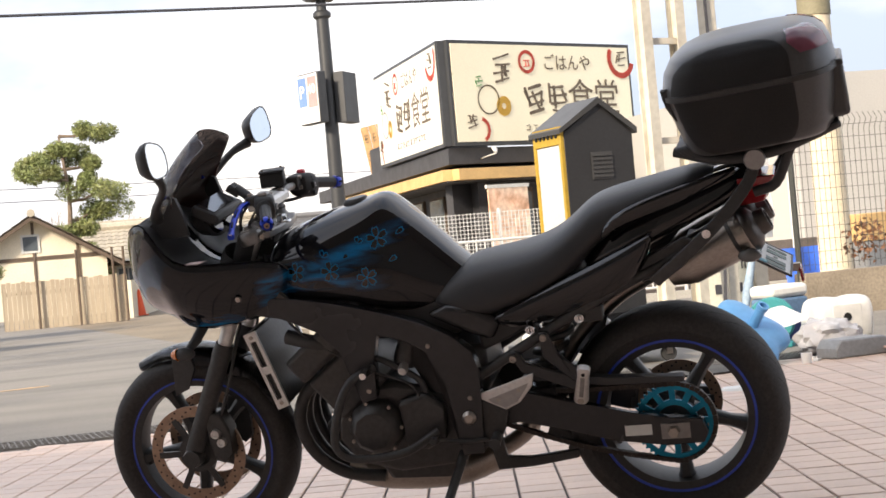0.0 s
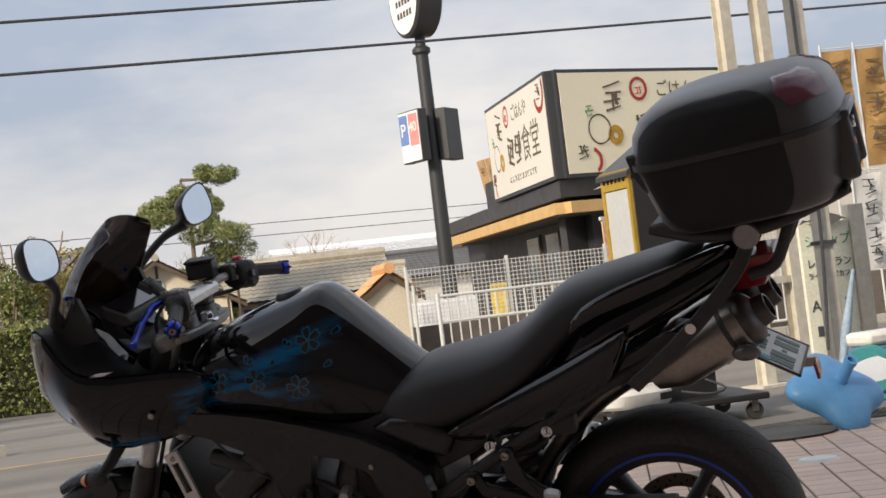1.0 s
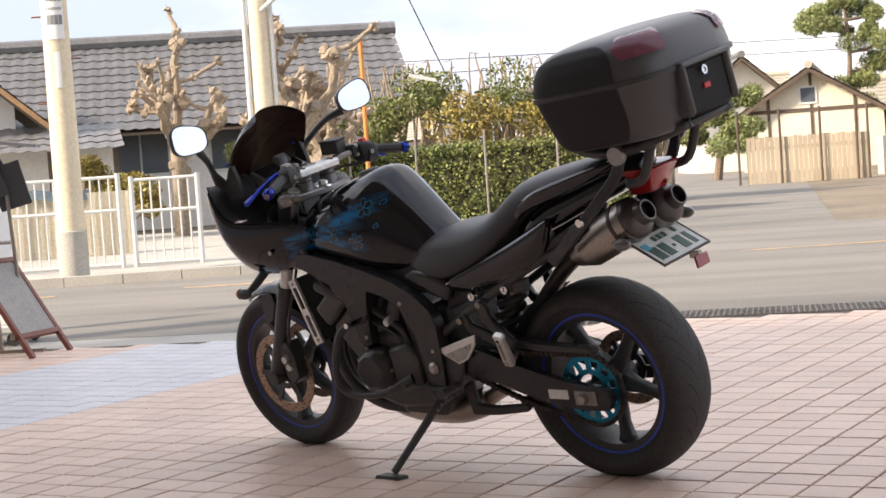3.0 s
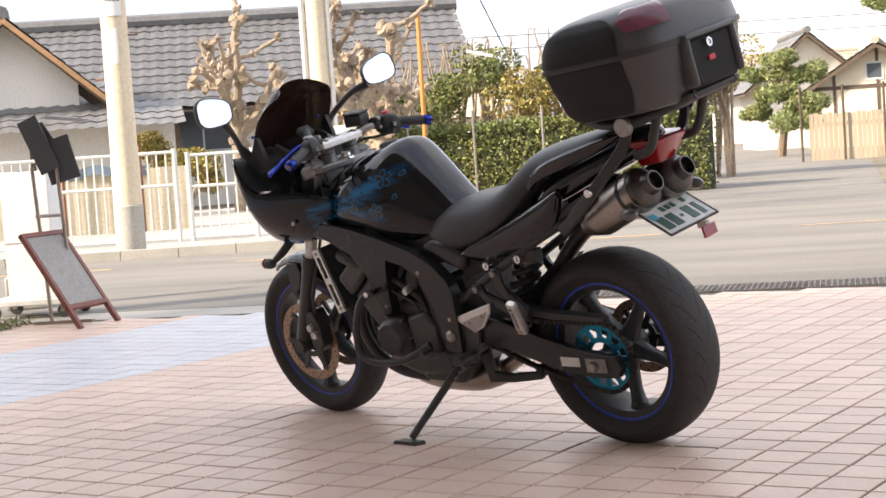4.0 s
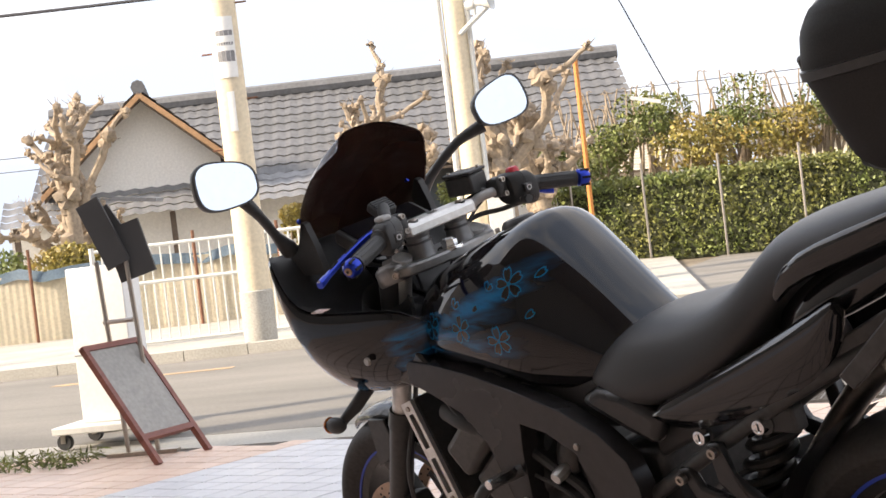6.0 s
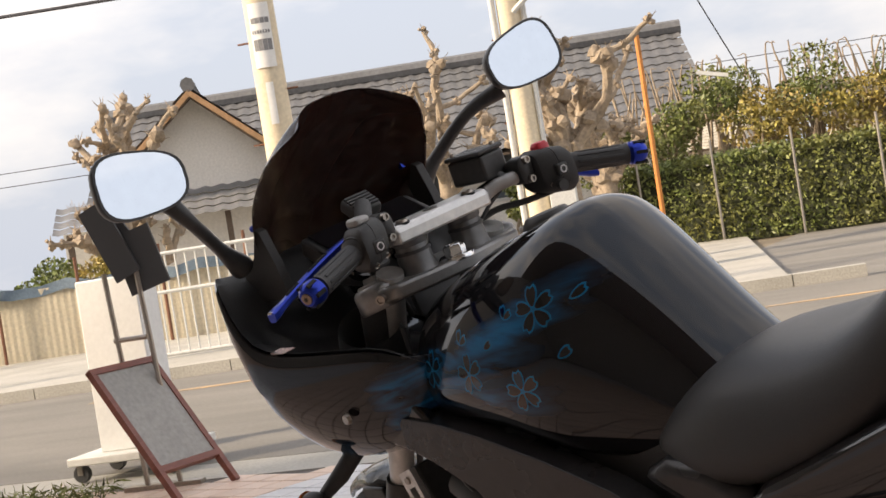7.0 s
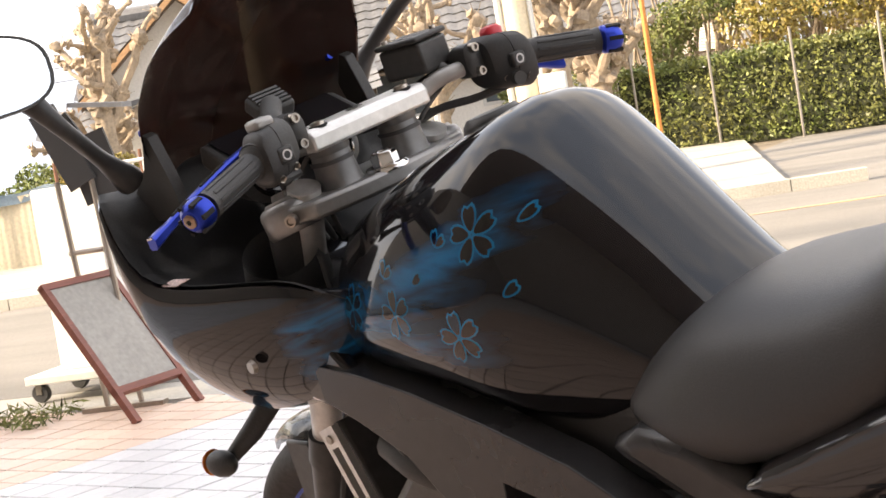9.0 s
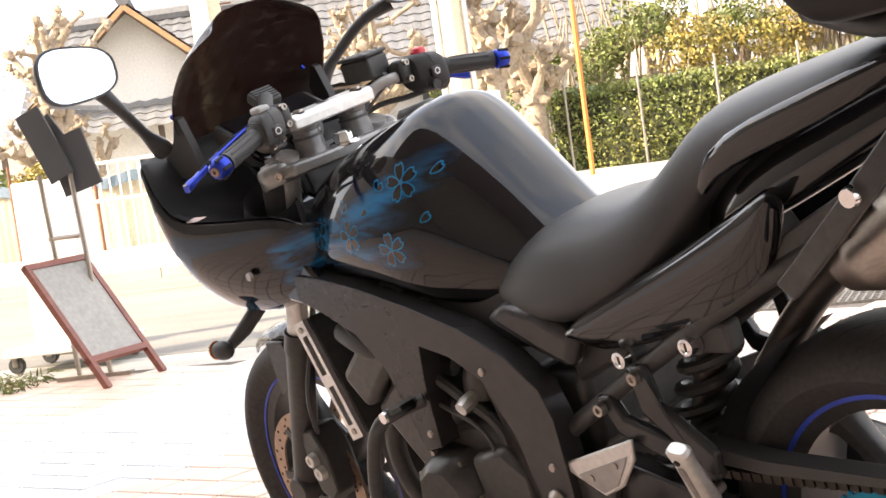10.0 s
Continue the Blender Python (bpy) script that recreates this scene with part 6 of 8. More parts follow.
# drive: sprocket and chain
cr = Matrix.Translation((0.72, -0.112, 0.315))
bm = lathe([(0.05, -0.004), (0.066, -0.004), (0.066, 0.004), (0.05, 0.004)], 40, m=cr, closed=True)
lathe([(0.094, -0.004), (0.108, -0.004), (0.108, 0.004), (0.094, 0.004)], 60, bm, cr, closed=True)
for k in range(12):
    box(0.063, -0.0035, -0.0085, 0.097, 0.0035, 0.0085, bm, cr @ Matrix.Rotation(2 * math.pi * k / 12, 4, "Y"))
for k in range(46):
    a = Matrix.Rotation(2 * math.pi * k / 46, 4, "Y")
    prism([(0.106, -0.006), (0.115, -0.0015), (0.115, 0.0015), (0.106, 0.006)], -0.0025, 0.0025, bm, cr @ a)
part("rear_sprocket", bm, TEAL, bike, "teal anodised rear sprocket with round holes")
bm = bmesh.new()
path = []
R1, R2, X1, Z1, X2, Z2 = 0.113, 0.04, 0.72, 0.315, 0.20, 0.40
for k in range(56):
    f = k / 55
    path.append((X2 + (X1 - X2) * f, Z2 + R2 + (Z1 + R1 - Z2 - R2) * f - 0.006 * math.sin(f * math.pi), 0))
for k in range(1, 26):
    a = math.pi / 2 - math.pi * k / 26
    path.append((X1 + R1 * math.cos(a), Z1 + R1 * math.sin(a), 0))
for k in range(56):
    f = k / 55
    path.append((X1 + (X2 - X1) * f, Z1 - R1 + (Z2 - R2 - Z1 + R1) * f - 0.02 * math.sin(f * math.pi), 0))
for i, (px_, pz_, _) in enumerate(path[:-1]):
    qx, qz, _ = path[i + 1]
    m = Matrix.Translation(((px_ + qx) / 2, -0.112, (pz_ + qz) / 2)) @ Matrix.Rotation(-math.atan2(qz - pz_, qx - px_), 4, "Y")
    ww = 0.0095 if i % 2 else 0.006
    box(-0.0062, -ww, -0.0065, 0.0062, ww, 0.0065, bm, m)
part("chain", bm, CHAIN, bike, "dark oiled drive chain", smooth=False)

# swingarm
def arm(s):
    poly = [(0.17, 0.455), (0.30, 0.45), (0.42, 0.415), (0.60, 0.362), (0.70, 0.345), (0.80, 0.335), (0.815, 0.295), (0.80, 0.265), (0.70, 0.262), (0.55, 0.285), (0.42, 0.325), (0.30, 0.355), (0.17, 0.36)]
    a = part("swingarm", prism(poly, s * 0.125, s * 0.158), FRAME, bike, "charcoal box-section swingarm", bev=0.008)
    if s < 0:
        part("warning_sticker", box(0.585, -0.1615, 0.298, 0.66, -0.1595, 0.328), PLATEW, a, "pale grey warning sticker")
        part("axle_nut", lathe([(0.0, -0.024), (0.015, -0.02), (0.018, 0.0), (0.018, 0.01)], 6, m=Matrix.Translation((0.72, -0.160, 0.305))), STEEL, a)
        part("chain_adjuster", box(0.685, -0.1625, 0.283, 0.765, -0.157, 0.327), SILVERD, a, "dull alloy chain adjuster plate")


both(arm)
part("swingarm_bridge", box(0.30, -0.13, 0.35, 0.40, 0.13, 0.44), FRAME, bike, bev=0.012)
part("chain_guard", prism([(0.33, 0.47), (0.55, 0.44), (0.76, 0.437), (0.76, 0.452), (0.55, 0.463), (0.33, 0.495)], -0.135, -0.095), MATT, bike, bev=0.003)
hug = []
for k in range(6):
    a = radians(165 - 9 * k)
    hug.append([(0.72 + 0.335 * math.cos(a), y, 0.315 + 0.335 * math.sin(a) - 0.4 * y * y * 3) for y in (-0.09, -0.05, 0, 0.05, 0.09)])
hb = loft(hug, caps=False, closed=False)
bmesh.ops.solidify(hb, geom=hb.faces, thickness=0.004)
part("rear_hugger", hb, MATT, bike, "matt black rear hugger")

# main frame spars with open windows
def spar(s):
    poly = [(-0.385, 0.785), (-0.30, 0.775), (-0.20, 0.755), (-0.08, 0.722), (0.04, 0.682), (0.13, 0.635), (0.185, 0.585), (0.20, 0.53), (0.195, 0.42), (0.185, 0.285), (0.125, 0.28), (0.115, 0.40), (0.10, 0.50), (0.058, 0.592), (-0.01, 0.634), (-0.08, 0.652), (-0.095, 0.59), (-0.108, 0.465), (-0.15, 0.455), (-0.165, 0.54), (-0.195, 0.61), (-0.25, 0.672), (-0.33, 0.712), (-0.39, 0.735)]
    f = part("frame_spar", prism(poly, s * 0.148, s * 0.192), FRAME, bike, "charcoal diamond frame spar", bev=0.021, steps=5)
    for x, z in ((0.065, 0.61), (0.165, 0.45), (-0.125, 0.49)):
        part("bolt", lathe([(0.0, 0.0), (0.006, 0.0), (0.0075, 0.003), (0.0075, 0.012)], 12, m=spin(x, s * 0.196, z, (0, -s, 0))), STEEL, f)
    part("frame_cover", prism([(0.06, 0.69), (0.17, 0.63), (0.245, 0.60), (0.275, 0.66), (0.20, 0.70), (0.12, 0.715)], s * 0.12, s * 0.164), FRAME, f, bev=0.02, steps=5)


both(spar)

# sub frame and rear brackets
def rails(s):
    part("sub_frame_rail", tube(curve([(0.19, s * 0.15, 0.50), (0.40, s * 0.145, 0.615), (0.60, s * 0.14, 0.715), (0.80, s * 0.13, 0.80)], 4), 0.015, 10), SATIN, bike)
    rings = []
    for p, wz in zip(curve([(0.715, s * 0.174, 0.735), (0.75, s * 0.176, 0.762), (0.80, s * 0.185, 0.80), (0.90, s * 0.18, 0.885), (0.985, s * 0.15, 0.975), (1.015, s * 0.142, 1.04)], 4), [0.017] * 30):
        rings.append([(p.x + dx, p.y + dy, p.z + dz) for dx, dy, dz in ((-wz * 0.7, -0.008, wz * 0.7), (-wz * 0.7, 0.008, wz * 0.7), (wz * 0.7, 0.008, -wz * 0.7), (wz * 0.7, -0.008, -wz * 0.7))])
    b = part("case_bracket", loft(rings), SATIN, bike, "black steel luggage bracket", bev=0.003)
    part("bracket_bolt", lathe([(0.0, -0.006), (0.012, -0.006), (0.014, 0), (0.014, 0.02)], 14, m=spin(0.869, s * 0.199, 0.862, (0, -s, 0))), CHROME, b)
    part("round_cap", lathe([(0.0, -0.008), (0.026, -0.008), (0.029, -0.004), (0.029, 0.01)], 32, m=spin(1.012, s * 0.158, 1.042, (0, -s, 0))), SILVER, b, "round grey cap with a worn raised mark")
    # passenger foot peg and hanger
    h = part("peg_hanger", prism([(0.284, 0.566), (0.313, 0.568), (0.330, 0.534), (0.488, 0.478), (0.496, 0.446), (0.468, 0.440), (0.313, 0.506)], s * 0.150, s * 0.170), FRAME, bike, "charcoal cast peg hanger", bev=0.005)
    part("hanger_arm", prism([(0.376, 0.620), (0.406, 0.620), (0.415, 0.563), (0.503, 0.490), (0.496, 0.453), (0.475, 0.460), (0.383, 0.544)], s * 0.157, s * 0.176), FRAME, h, bev=0.005)
    for x, z in ((0.299, 0.550), (0.391, 0.604)):
        part("hanger_bolt", lathe([(0.0, -0.004), (0.004, -0.004), (0.005, -0.008), (0.0095, -0.008), (0.0105, 0.004)], 14, m=spin(x, s * 0.177, z, (0, -s, 0))), STEEL, h)
    lean = Matrix.Translation((0.478, s * 0.188, 0.425)) @ Vector((0, 0, 1)).rotation_difference(Vector((0.03, s * 0.06, 0.115))).to_matrix().to_4x4()
    peg = part("passenger_peg", loft([superring(16, 0, 0, a, b, 3.2, lambda u, v, z=z: tuple(lean @ Vector((u, v, z)))) for z, a, b in ((-0.012, 0.016, 0.010), (0.0, 0.021, 0.014), (0.09, 0.017, 0.012), (0.118, 0.019, 0.013), (0.124, 0.014, 0.009))]), ALLOY, h, "polished folding alloy peg")
    part("peg_slot", box(-0.006, -0.0150, 0.018, 0.006, 0.0150, 0.092, m=lean), SILVERD, peg, "recessed slot", bev=0.003)
    part("peg_hole", lathe([(0.0, -0.0155), (0.005, -0.0155), (0.005, 0.0155), (0.0, 0.0155)], 14, m=lean @ Matrix.Translation((0, 0, 0.106))), HOLE, peg)
    part("peg_pivot", tube([(0.478, s * 0.155, 0.430), (0.478, s * 0.205, 0.422)], 0.009, 12), STEEL, peg)


both(rails)

# rider foot control plate on each side
def controls(s):
    p = part("heel_plate", prism([(0.175, 0.452), (0.205, 0.462), (0.352, 0.507), (0.345, 0.472), (0.305, 0.425), (0.262, 0.405), (0.215, 0.43)], s * 0.178, s * 0.186), ALLOY, bike, "brushed alloy heel guard", bev=0.003)
    part("hanger", prism([(0.185, 0.455), (0.215, 0.455), (0.24, 0.41), (0.27, 0.41), (0.25, 0.345), (0.225, 0.295), (0.17, 0.295), (0.155, 0.36), (0.165, 0.40)], s * 0.160, s * 0.176), SATIN, p, "black control hanger", bev=0.004)
    part("inner_panel", prism([(0.215, 0.440), (0.335, 0.480), (0.325, 0.463), (0.297, 0.428), (0.262, 0.413), (0.222, 0.432)], s * 0.1862, s * 0.1885), SILVER, p, "paler raised panel", bev=0.001)
    part("pivot", lathe([(0.0, -0.02), (0.012, -0.02), (0.02, -0.012), (0.02, 0.01)], 20, m=spin(0.155, s * 0.185, 0.392, (0, -s, 0))), STEEL, p)
    for x, z in ((0.305, 0.462), (0.245, 0.437)):
        part("bolt", lathe([(0.0, -0.004), (0.0055, -0.004), (0.0065, 0.004)], 10, m=spin(x, s * 0.187, z, (0, -s, 0))), STEEL, p)
    part("foot_peg", tube([(0.225, s * 0.175, 0.33), (0.235, s * 0.27, 0.335)], [0.013, 0.016], 12), MATT, p, "black rubber foot peg")
    part("pedal", tube(curve([(0.20, s * 0.19, 0.325), (0.14, s * 0.20, 0.325), (0.08, s * 0.21, 0.335), (0.055, s * 0.215, 0.345)], 3), 0.0065, 8), SATIN, p)
    part("pedal_rubber", tube([(0.055, s * 0.20, 0.345), (0.055, s * 0.25, 0.347)], 0.010, 10), MATT, p)


both(controls)

# engine
eng = part("crankcase", prism([(-0.24, 0.42), (-0.20, 0.49), (-0.06, 0.50), (0.06, 0.47), (0.16, 0.47), (0.19, 0.40), (0.18, 0.30), (0.10, 0.24), (-0.08, 0.225), (-0.20, 0.26), (-0.25, 0.33)], -0.15, 0.15), ENGINE, bike, "black four-cylinder engine", bev=0.02)
part("cylinder_block", box(-0.10, -0.155, -0.02, 0.085, 0.155, 0.13, m=Matrix.Translation((-0.16, 0, 0.47)) @ Matrix.Rotation(radians(-38), 4, "Y")), ENGINE, eng, bev=0.012)
part("cylinder_head", box(-0.105, -0.17, 0.135, 0.09, 0.17, 0.22, m=Matrix.Translation((-0.16, 0, 0.47)) @ Matrix.Rotation(radians(-38), 4, "Y")), ENGINE, eng, bev=0.016)
part("sump", prism([(-0.16, 0.24), (-0.13, 0.185), (0.06, 0.18), (0.10, 0.24)], -0.09, 0.09), ENGINE, eng, bev=0.012)
for s in (-1, 1):
    g = part("engine_cover", lathe([(0.0, -0.05), (0.055, -0.05), (0.068, -0.04), (0.082, -0.01), (0.085, 0.02), (0.085, 0.05)], 9, m=spin(-0.125, s * 0.165, 0.375, (0, -s, 0)) @ Matrix.Rotation(0.3, 4, "Y")), ENGINE, eng, "black alternator cover", bev=0.006)
    for k in range(7):
        a = 2 * math.pi * k / 7
        part("cover_bolt", lathe([(0.0, -0.006), (0.005, -0.006), (0.006, 0.004)], 8, m=spin(-0.125 + 0.078 * math.cos(a), s * 0.185, 0.375 + 0.078 * math.sin(a), (0, -s, 0))), STEEL, g)
    part("sprocket_cover", prism([(-0.05, 0.45), (0.03, 0.47), (0.085, 0.43), (0.08, 0.33), (0.02, 0.30), (-0.04, 0.31)], s * 0.15, s * 0.185), ENGINE, eng, bev=0.012)
    part("throttle_body", lathe([(0.03, -0.03), (0.034, 0.0), (0.03, 0.05)], 18, m=spin(-0.02, s * 0.13, 0.57, (0.3, -s * 0.2, 1))), ENGINE, eng)
    part("hose", tube(curve([(-0.16, s * 0.15, 0.60), (-0.06, s * 0.165, 0.56), (0.02, s * 0.16, 0.50), (0.03, s * 0.16, 0.44)], 5), 0.010, 8), MATT, eng)
    part("coolant_pipe", tube(curve([(-0.36, s * 0.14, 0.655), (-0.28, s * 0.155, 0.635), (-0.20, s * 0.13, 0.60), (-0.12, s * 0.10, 0.58)], 5), 0.022, 12), MATT, eng, "black rubber coolant hose")
    part("clutch_cable", tube(curve([(-0.40, s * 0.12, 0.90), (-0.34, s * 0.16, 0.70), (-0.15, s * 0.17, 0.56), (-0.01, s * 0.175, 0.50), (0.02, s * 0.18, 0.44)], 5), 0.004, 6), MATT, eng)
part("pressure_sensor", lathe([(0.0, -0.016), (0.012, -0.016), (0.015, 0.0), (0.012, 0.03)], 8, m=spin(-0.02, -0.178, 0.545, (0, 1, 0.3))), ALLOY, eng, "worn alloy hose union")
part("oil_filter", lathe([(0.0, -0.05), (0.03, -0.05), (0.035, -0.04), (0.035, 0.03)], 18, m=spin(-0.26, -0.03, 0.34, (1, 0, 0.3))), MATT, eng)
part("rear_engine_cover", box(0.10, -0.12, 0.44, 0.21, 0.12, 0.58), ENGINE, eng, bev=0.02)
part("battery_box", prism([(0.20, 0.56), (0.30, 0.60), (0.42, 0.66), (0.52, 0.72), (0.50, 0.76), (0.30, 0.70), (0.19, 0.66)], -0.12, 0.12), MATT, bike, bev=0.01)
part("airbox", box(-0.28, -0.13, 0.62, 0.16, 0.13, 0.73), MATT, bike, bev=0.02)

# exhaust
ex = part("exhaust_collector", tube(curve([(-0.27, 0.0, 0.21), (-0.15, 0, 0.172), (0.05, 0, 0.172), (0.17, 0.02, 0.205)], 4), 0.048, 16), STEEL, bike, "heat-stained steel exhaust")
for y in (-0.105, -0.038, 0.038, 0.105):
    part("header_pipe", tube(curve([(-0.27, y, 0.52), (-0.345, y, 0.47), (-0.375, y, 0.38), (-0.345, y * 0.9, 0.28), (-0.27, y * 0.6, 0.205), (-0.16, y * 0.4, 0.18)], 5), 0.019, 12), SATIN, ex, "dark exhaust header")
part("link_pipe", tube(curve([(0.15, 0.02, 0.20), (0.28, 0.03, 0.28), (0.38, 0.05, 0.45), (0.55, 0.05, 0.63), (0.74, 0.0, 0.745)], 5), 0.026, 12), STEEL, ex)


def muffler(s):
    ax = Vector((0.275, 0, 0.125)).normalized()
    base = Vector((0.745, s * 0.08, 0.735))
    m = spin(*base, ax)
    b = part("muffler", lathe([(0.04, 0.0), (0.056, 0.04), (0.064, 0.06), (0.067, 0.24), (0.064, 0.246)], 32, m=m), STEEL, bike, "brushed steel under-seat muffler")
    part("muffler_strap", lathe([(0.0665, 0.205), (0.0695, 0.205), (0.0695, 0.217), (0.0665, 0.217)], 32, m=m, closed=True), SATIN, b)
    part("end_cap", lathe([(0.063, 0.246), (0.064, 0.258), (0.058, 0.268), (0.046, 0.276), (0.036, 0.282), (0.033, 0.308), (0.031, 0.311), (0.027, 0.311), (0.025, 0.28), (0.0, 0.278)], 32, m=m), CAPSTEEL, b, "dark steel muffler end cap with stepped outlet")
    part("outlet", lathe([(0.0, 0.286), (0.022, 0.286), (0.0245, 0.29), (0.0245, 0.28)], 24, m=m), HOLE, b)
    part("heat_shield", prism([(0.68, 0.725), (0.735, 0.745), (0.80, 0.79), (0.84, 0.83), (0.80, 0.845), (0.70, 0.80), (0.67, 0.76)], s * 0.125, s * 0.14), SATIN, b, "black heat shield", bev=0.004)


both(muffler)

# crash bars, radiator
part("crash_bar", tube(curve([(-0.10, -0.20, 0.56), (-0.155, -0.262, 0.54), (-0.20, -0.275, 0.46), (-0.222, -0.275, 0.37), (-0.195, -0.272, 0.325), (-0.12, -0.268, 0.315), (-0.02, -0.255, 0.325), (0.065, -0.21, 0.365)], 5), 0.0125, 12), SATIN, bike, "black tubular engine guard")
part("crash_bar", tube(curve([(-0.10, 0.20, 0.56), (-0.155, 0.262, 0.54), (-0.20, 0.275, 0.46), (-0.222, 0.275, 0.37), (-0.195, 0.272, 0.325), (-0.12, 0.268, 0.315), (-0.02, 0.255, 0.325), (0.065, 0.21, 0.365)], 5), 0.0125, 12), SATIN, bike)
part("crash_bar_bolt", lathe([(0.0, -0.01), (0.010, -0.01), (0.012, 0.0), (0.012, 0.06)], 8, m=spin(-0.11, -0.275, 0.562, (0, 1, 0))), CHROME, bike)
tilt = Matrix.Translation((-0.435, 0, 0.565)) @ Matrix.Rotation(radians(-17), 4, "Y")
rad = part("radiator", box(-0.014, -0.145, -0.12, 0.014, 0.145, 0.12, m=tilt), ENGINE, bike, "black finned radiator", bev=0.004)
bm = bmesh.new()
for k in range(22):
    z = -0.11 + k * 0.0105
    box(-0.0165, -0.135, z, -0.0145, 0.135, z + 0.004, bm, tilt)
part("radiator_core", bm, STEEL, rad, smooth=False)


def guard(s):
    g = Matrix.Translation((-0.433, s * 0.158, 0.565)) @ Matrix.Rotation(radians(-17), 4, "Y")
    bm = bmesh.new()
    for x0, z0, x1, z1 in ((-0.019, -0.12, -0.009, 0.12), (0.009, -0.12, 0.019, 0.12), (-0.009, -0.12, 0.009, -0.092), (-0.009, -0.012, 0.009, 0.012), (-0.009, 0.092, 0.009, 0.12)):
        box(x0, -0.005, z0, x1, 0.005, z1, bm, g)
    p = part("radiator_guard", bm, ALLOY, rad, "brushed alloy radiator side guard with two slots", smooth=False)
    for z in (-0.105, 0.105):
        part("guard_bolt", lathe([(0.0, -0.008), (0.006, -0.008), (0.007, 0.0)], 10, m=g @ spin(0, 0, z, (0, 1, 0))), STEEL, p)


both(guard)

# shock absorber
pts = [(0.33 + 0.09 * k / 90 + 0.041 * math.cos(k * 0.33), -0.03 + 0.041 * math.sin(k * 0.33), 0.43 + 0.18 * k / 90) for k in range(91)]
part("shock_spring", tube(pts, 0.0105, 8), SATIN, bike, "black coil spring")
part("shock_body", tube([(0.32, -0.03, 0.40), (0.43, -0.03, 0.62)], [0.02, 0.026], 14), STEEL, bike)
part("linkage", prism([(0.27, 0.33), (0.36, 0.33), (0.34, 0.27), (0.42, 0.245), (0.44, 0.265), (0.37, 0.31), (0.36, 0.37), (0.28, 0.37)], -0.05, 0.05), SATIN, bike, bev=0.008)
part("link_roller", tube([(0.43, -0.10, 0.25), (0.43, 0.05, 0.25)], 0.022, 14), MATT, bike)
part("lower_frame", prism([(0.18, 0.30), (0.20, 0.20), (0.30, 0.205), (0.44, 0.225), (0.44, 0.25), (0.30, 0.235), (0.23, 0.24), (0.22, 0.32)], -0.11, -0.09), SATIN, bike, bev=0.005)
for x, z in ((0.496, 0.648), (0.355, 0.625)):
    lock = part("seat_lock", lathe([(0.0, -0.010), (0.007, -0.010), (0.009, -0.012), (0.013, -0.011), (0.014, -0.004), (0.014, 0.03)], 20, m=spin(x, -0.155, z, (0, 1, 0))), CHROME, bike, "chrome key lock")
    part("key_slot", box(x - 0.0012, -0.1662, z - 0.006, x + 0.0012, -0.1645, z + 0.006), HOLE, lock, smooth=False)
    part("lock_holder", tube([(x, -0.148, z), (x, -0.12, z)], 0.019, 16), MATT, lock)
part("helmet_lock_body", box(0.49, -0.145, 0.63, 0.56, -0.11, 0.675), MATT, bike, "black lock bracket", bev=0.006)

# side stand
st = part("side_stand", tube([(0.12, -0.12, 0.29), (0.10, -0.2, 0.23), (0.055, -0.375, 0.10)], [0.016, 0.014, 0.012], 10), SATIN, bike, "black steel side stand")
part("stand_foot", prism([(-0.02, 0.012), (0.075, 0.012), (0.08, 0.0), (-0.03, 0.0)], -0.025, 0.025, m=Matrix.Translation((0.03, -0.392, 0.086)) @ Matrix.Rotation(radians(-12.5), 4, "X")), SATIN, st, bev=0.003)
part("stand_spring", tube([(0.128 - 0.045 * k / 40 + 0.006 * math.cos(k), -0.15 - 0.11 * k / 40 + 0.006 * math.sin(k), 0.268 - 0.085 * k / 40) for k in range(41)], 0.002, 5), STEEL, st)

# tank
def ring_at(x, top, low, hw, n=36, power=2.9, waist=0.45):
    """A cross-section with a crowned top, a crease and near upright flanks."""
    h = top - low
    crown = (power - 2.9) * 0.02
    half = [(0.0, top), (0.28 * hw, top - (0.02 - crown * 0.8) * h), (0.52 * hw, top - (0.075 - crown * 2.5) * h), (0.70 * hw, top - (0.18 - crown * 5) * h), (0.84 * hw, top - (0.33 - crown * 9) * h), (0.95 * hw, low + 0.48 * h), (1.0 * hw, low + 0.30 * h), (0.97 * hw, low + 0.14 * h), (0.88 * hw, low + 0.03 * h), (0.7 * hw, low), (0.0, low)]
    return [(x, -y, z) for y, z in half] + [(x, y, z) for y, z in half[-2:0:-1]]


TANK_X = [(-0.405, 0.885, 0.835, 0.07), (-0.39, 0.91, 0.80, 0.115), (-0.36, 0.935, 0.775, 0.148), (-0.30, 0.960, 0.762, 0.168), (-0.23, 0.984, 0.757, 0.178), (-0.16, 1.003, 0.747, 0.182), (-0.10, 1.018, 0.730, 0.180), (-0.055, 1.026, 0.714, 0.172), (-0.02, 1.012, 0.704, 0.162), (0.04, 0.955, 0.696, 0.145), (0.09, 0.902, 0.694, 0.130), (0.145, 0.842, 0.702, 0.114), (0.19, 0.800, 0.722, 0.10)]
tank_line = [(p.x, p.y, p.z, q.y) for p, q in zip(curve([(x, t_, l_) for x, t_, l_, w_ in TANK_X], 4), curve([(x, w_, 0) for x, t_, l_, w_ in TANK_X], 4))]


def fine_ring(x, top, low, hw):
    """The tank's cross-section with more points, rounded."""
    r = ring_at(x, top, low, hw)
    n = len(r) // 2 + 1
    side = curve(r[:n], 4)
    return [tuple(p) for p in side] + [(p.x, -p.y, p.z) for p in side[-2:0:-1]]


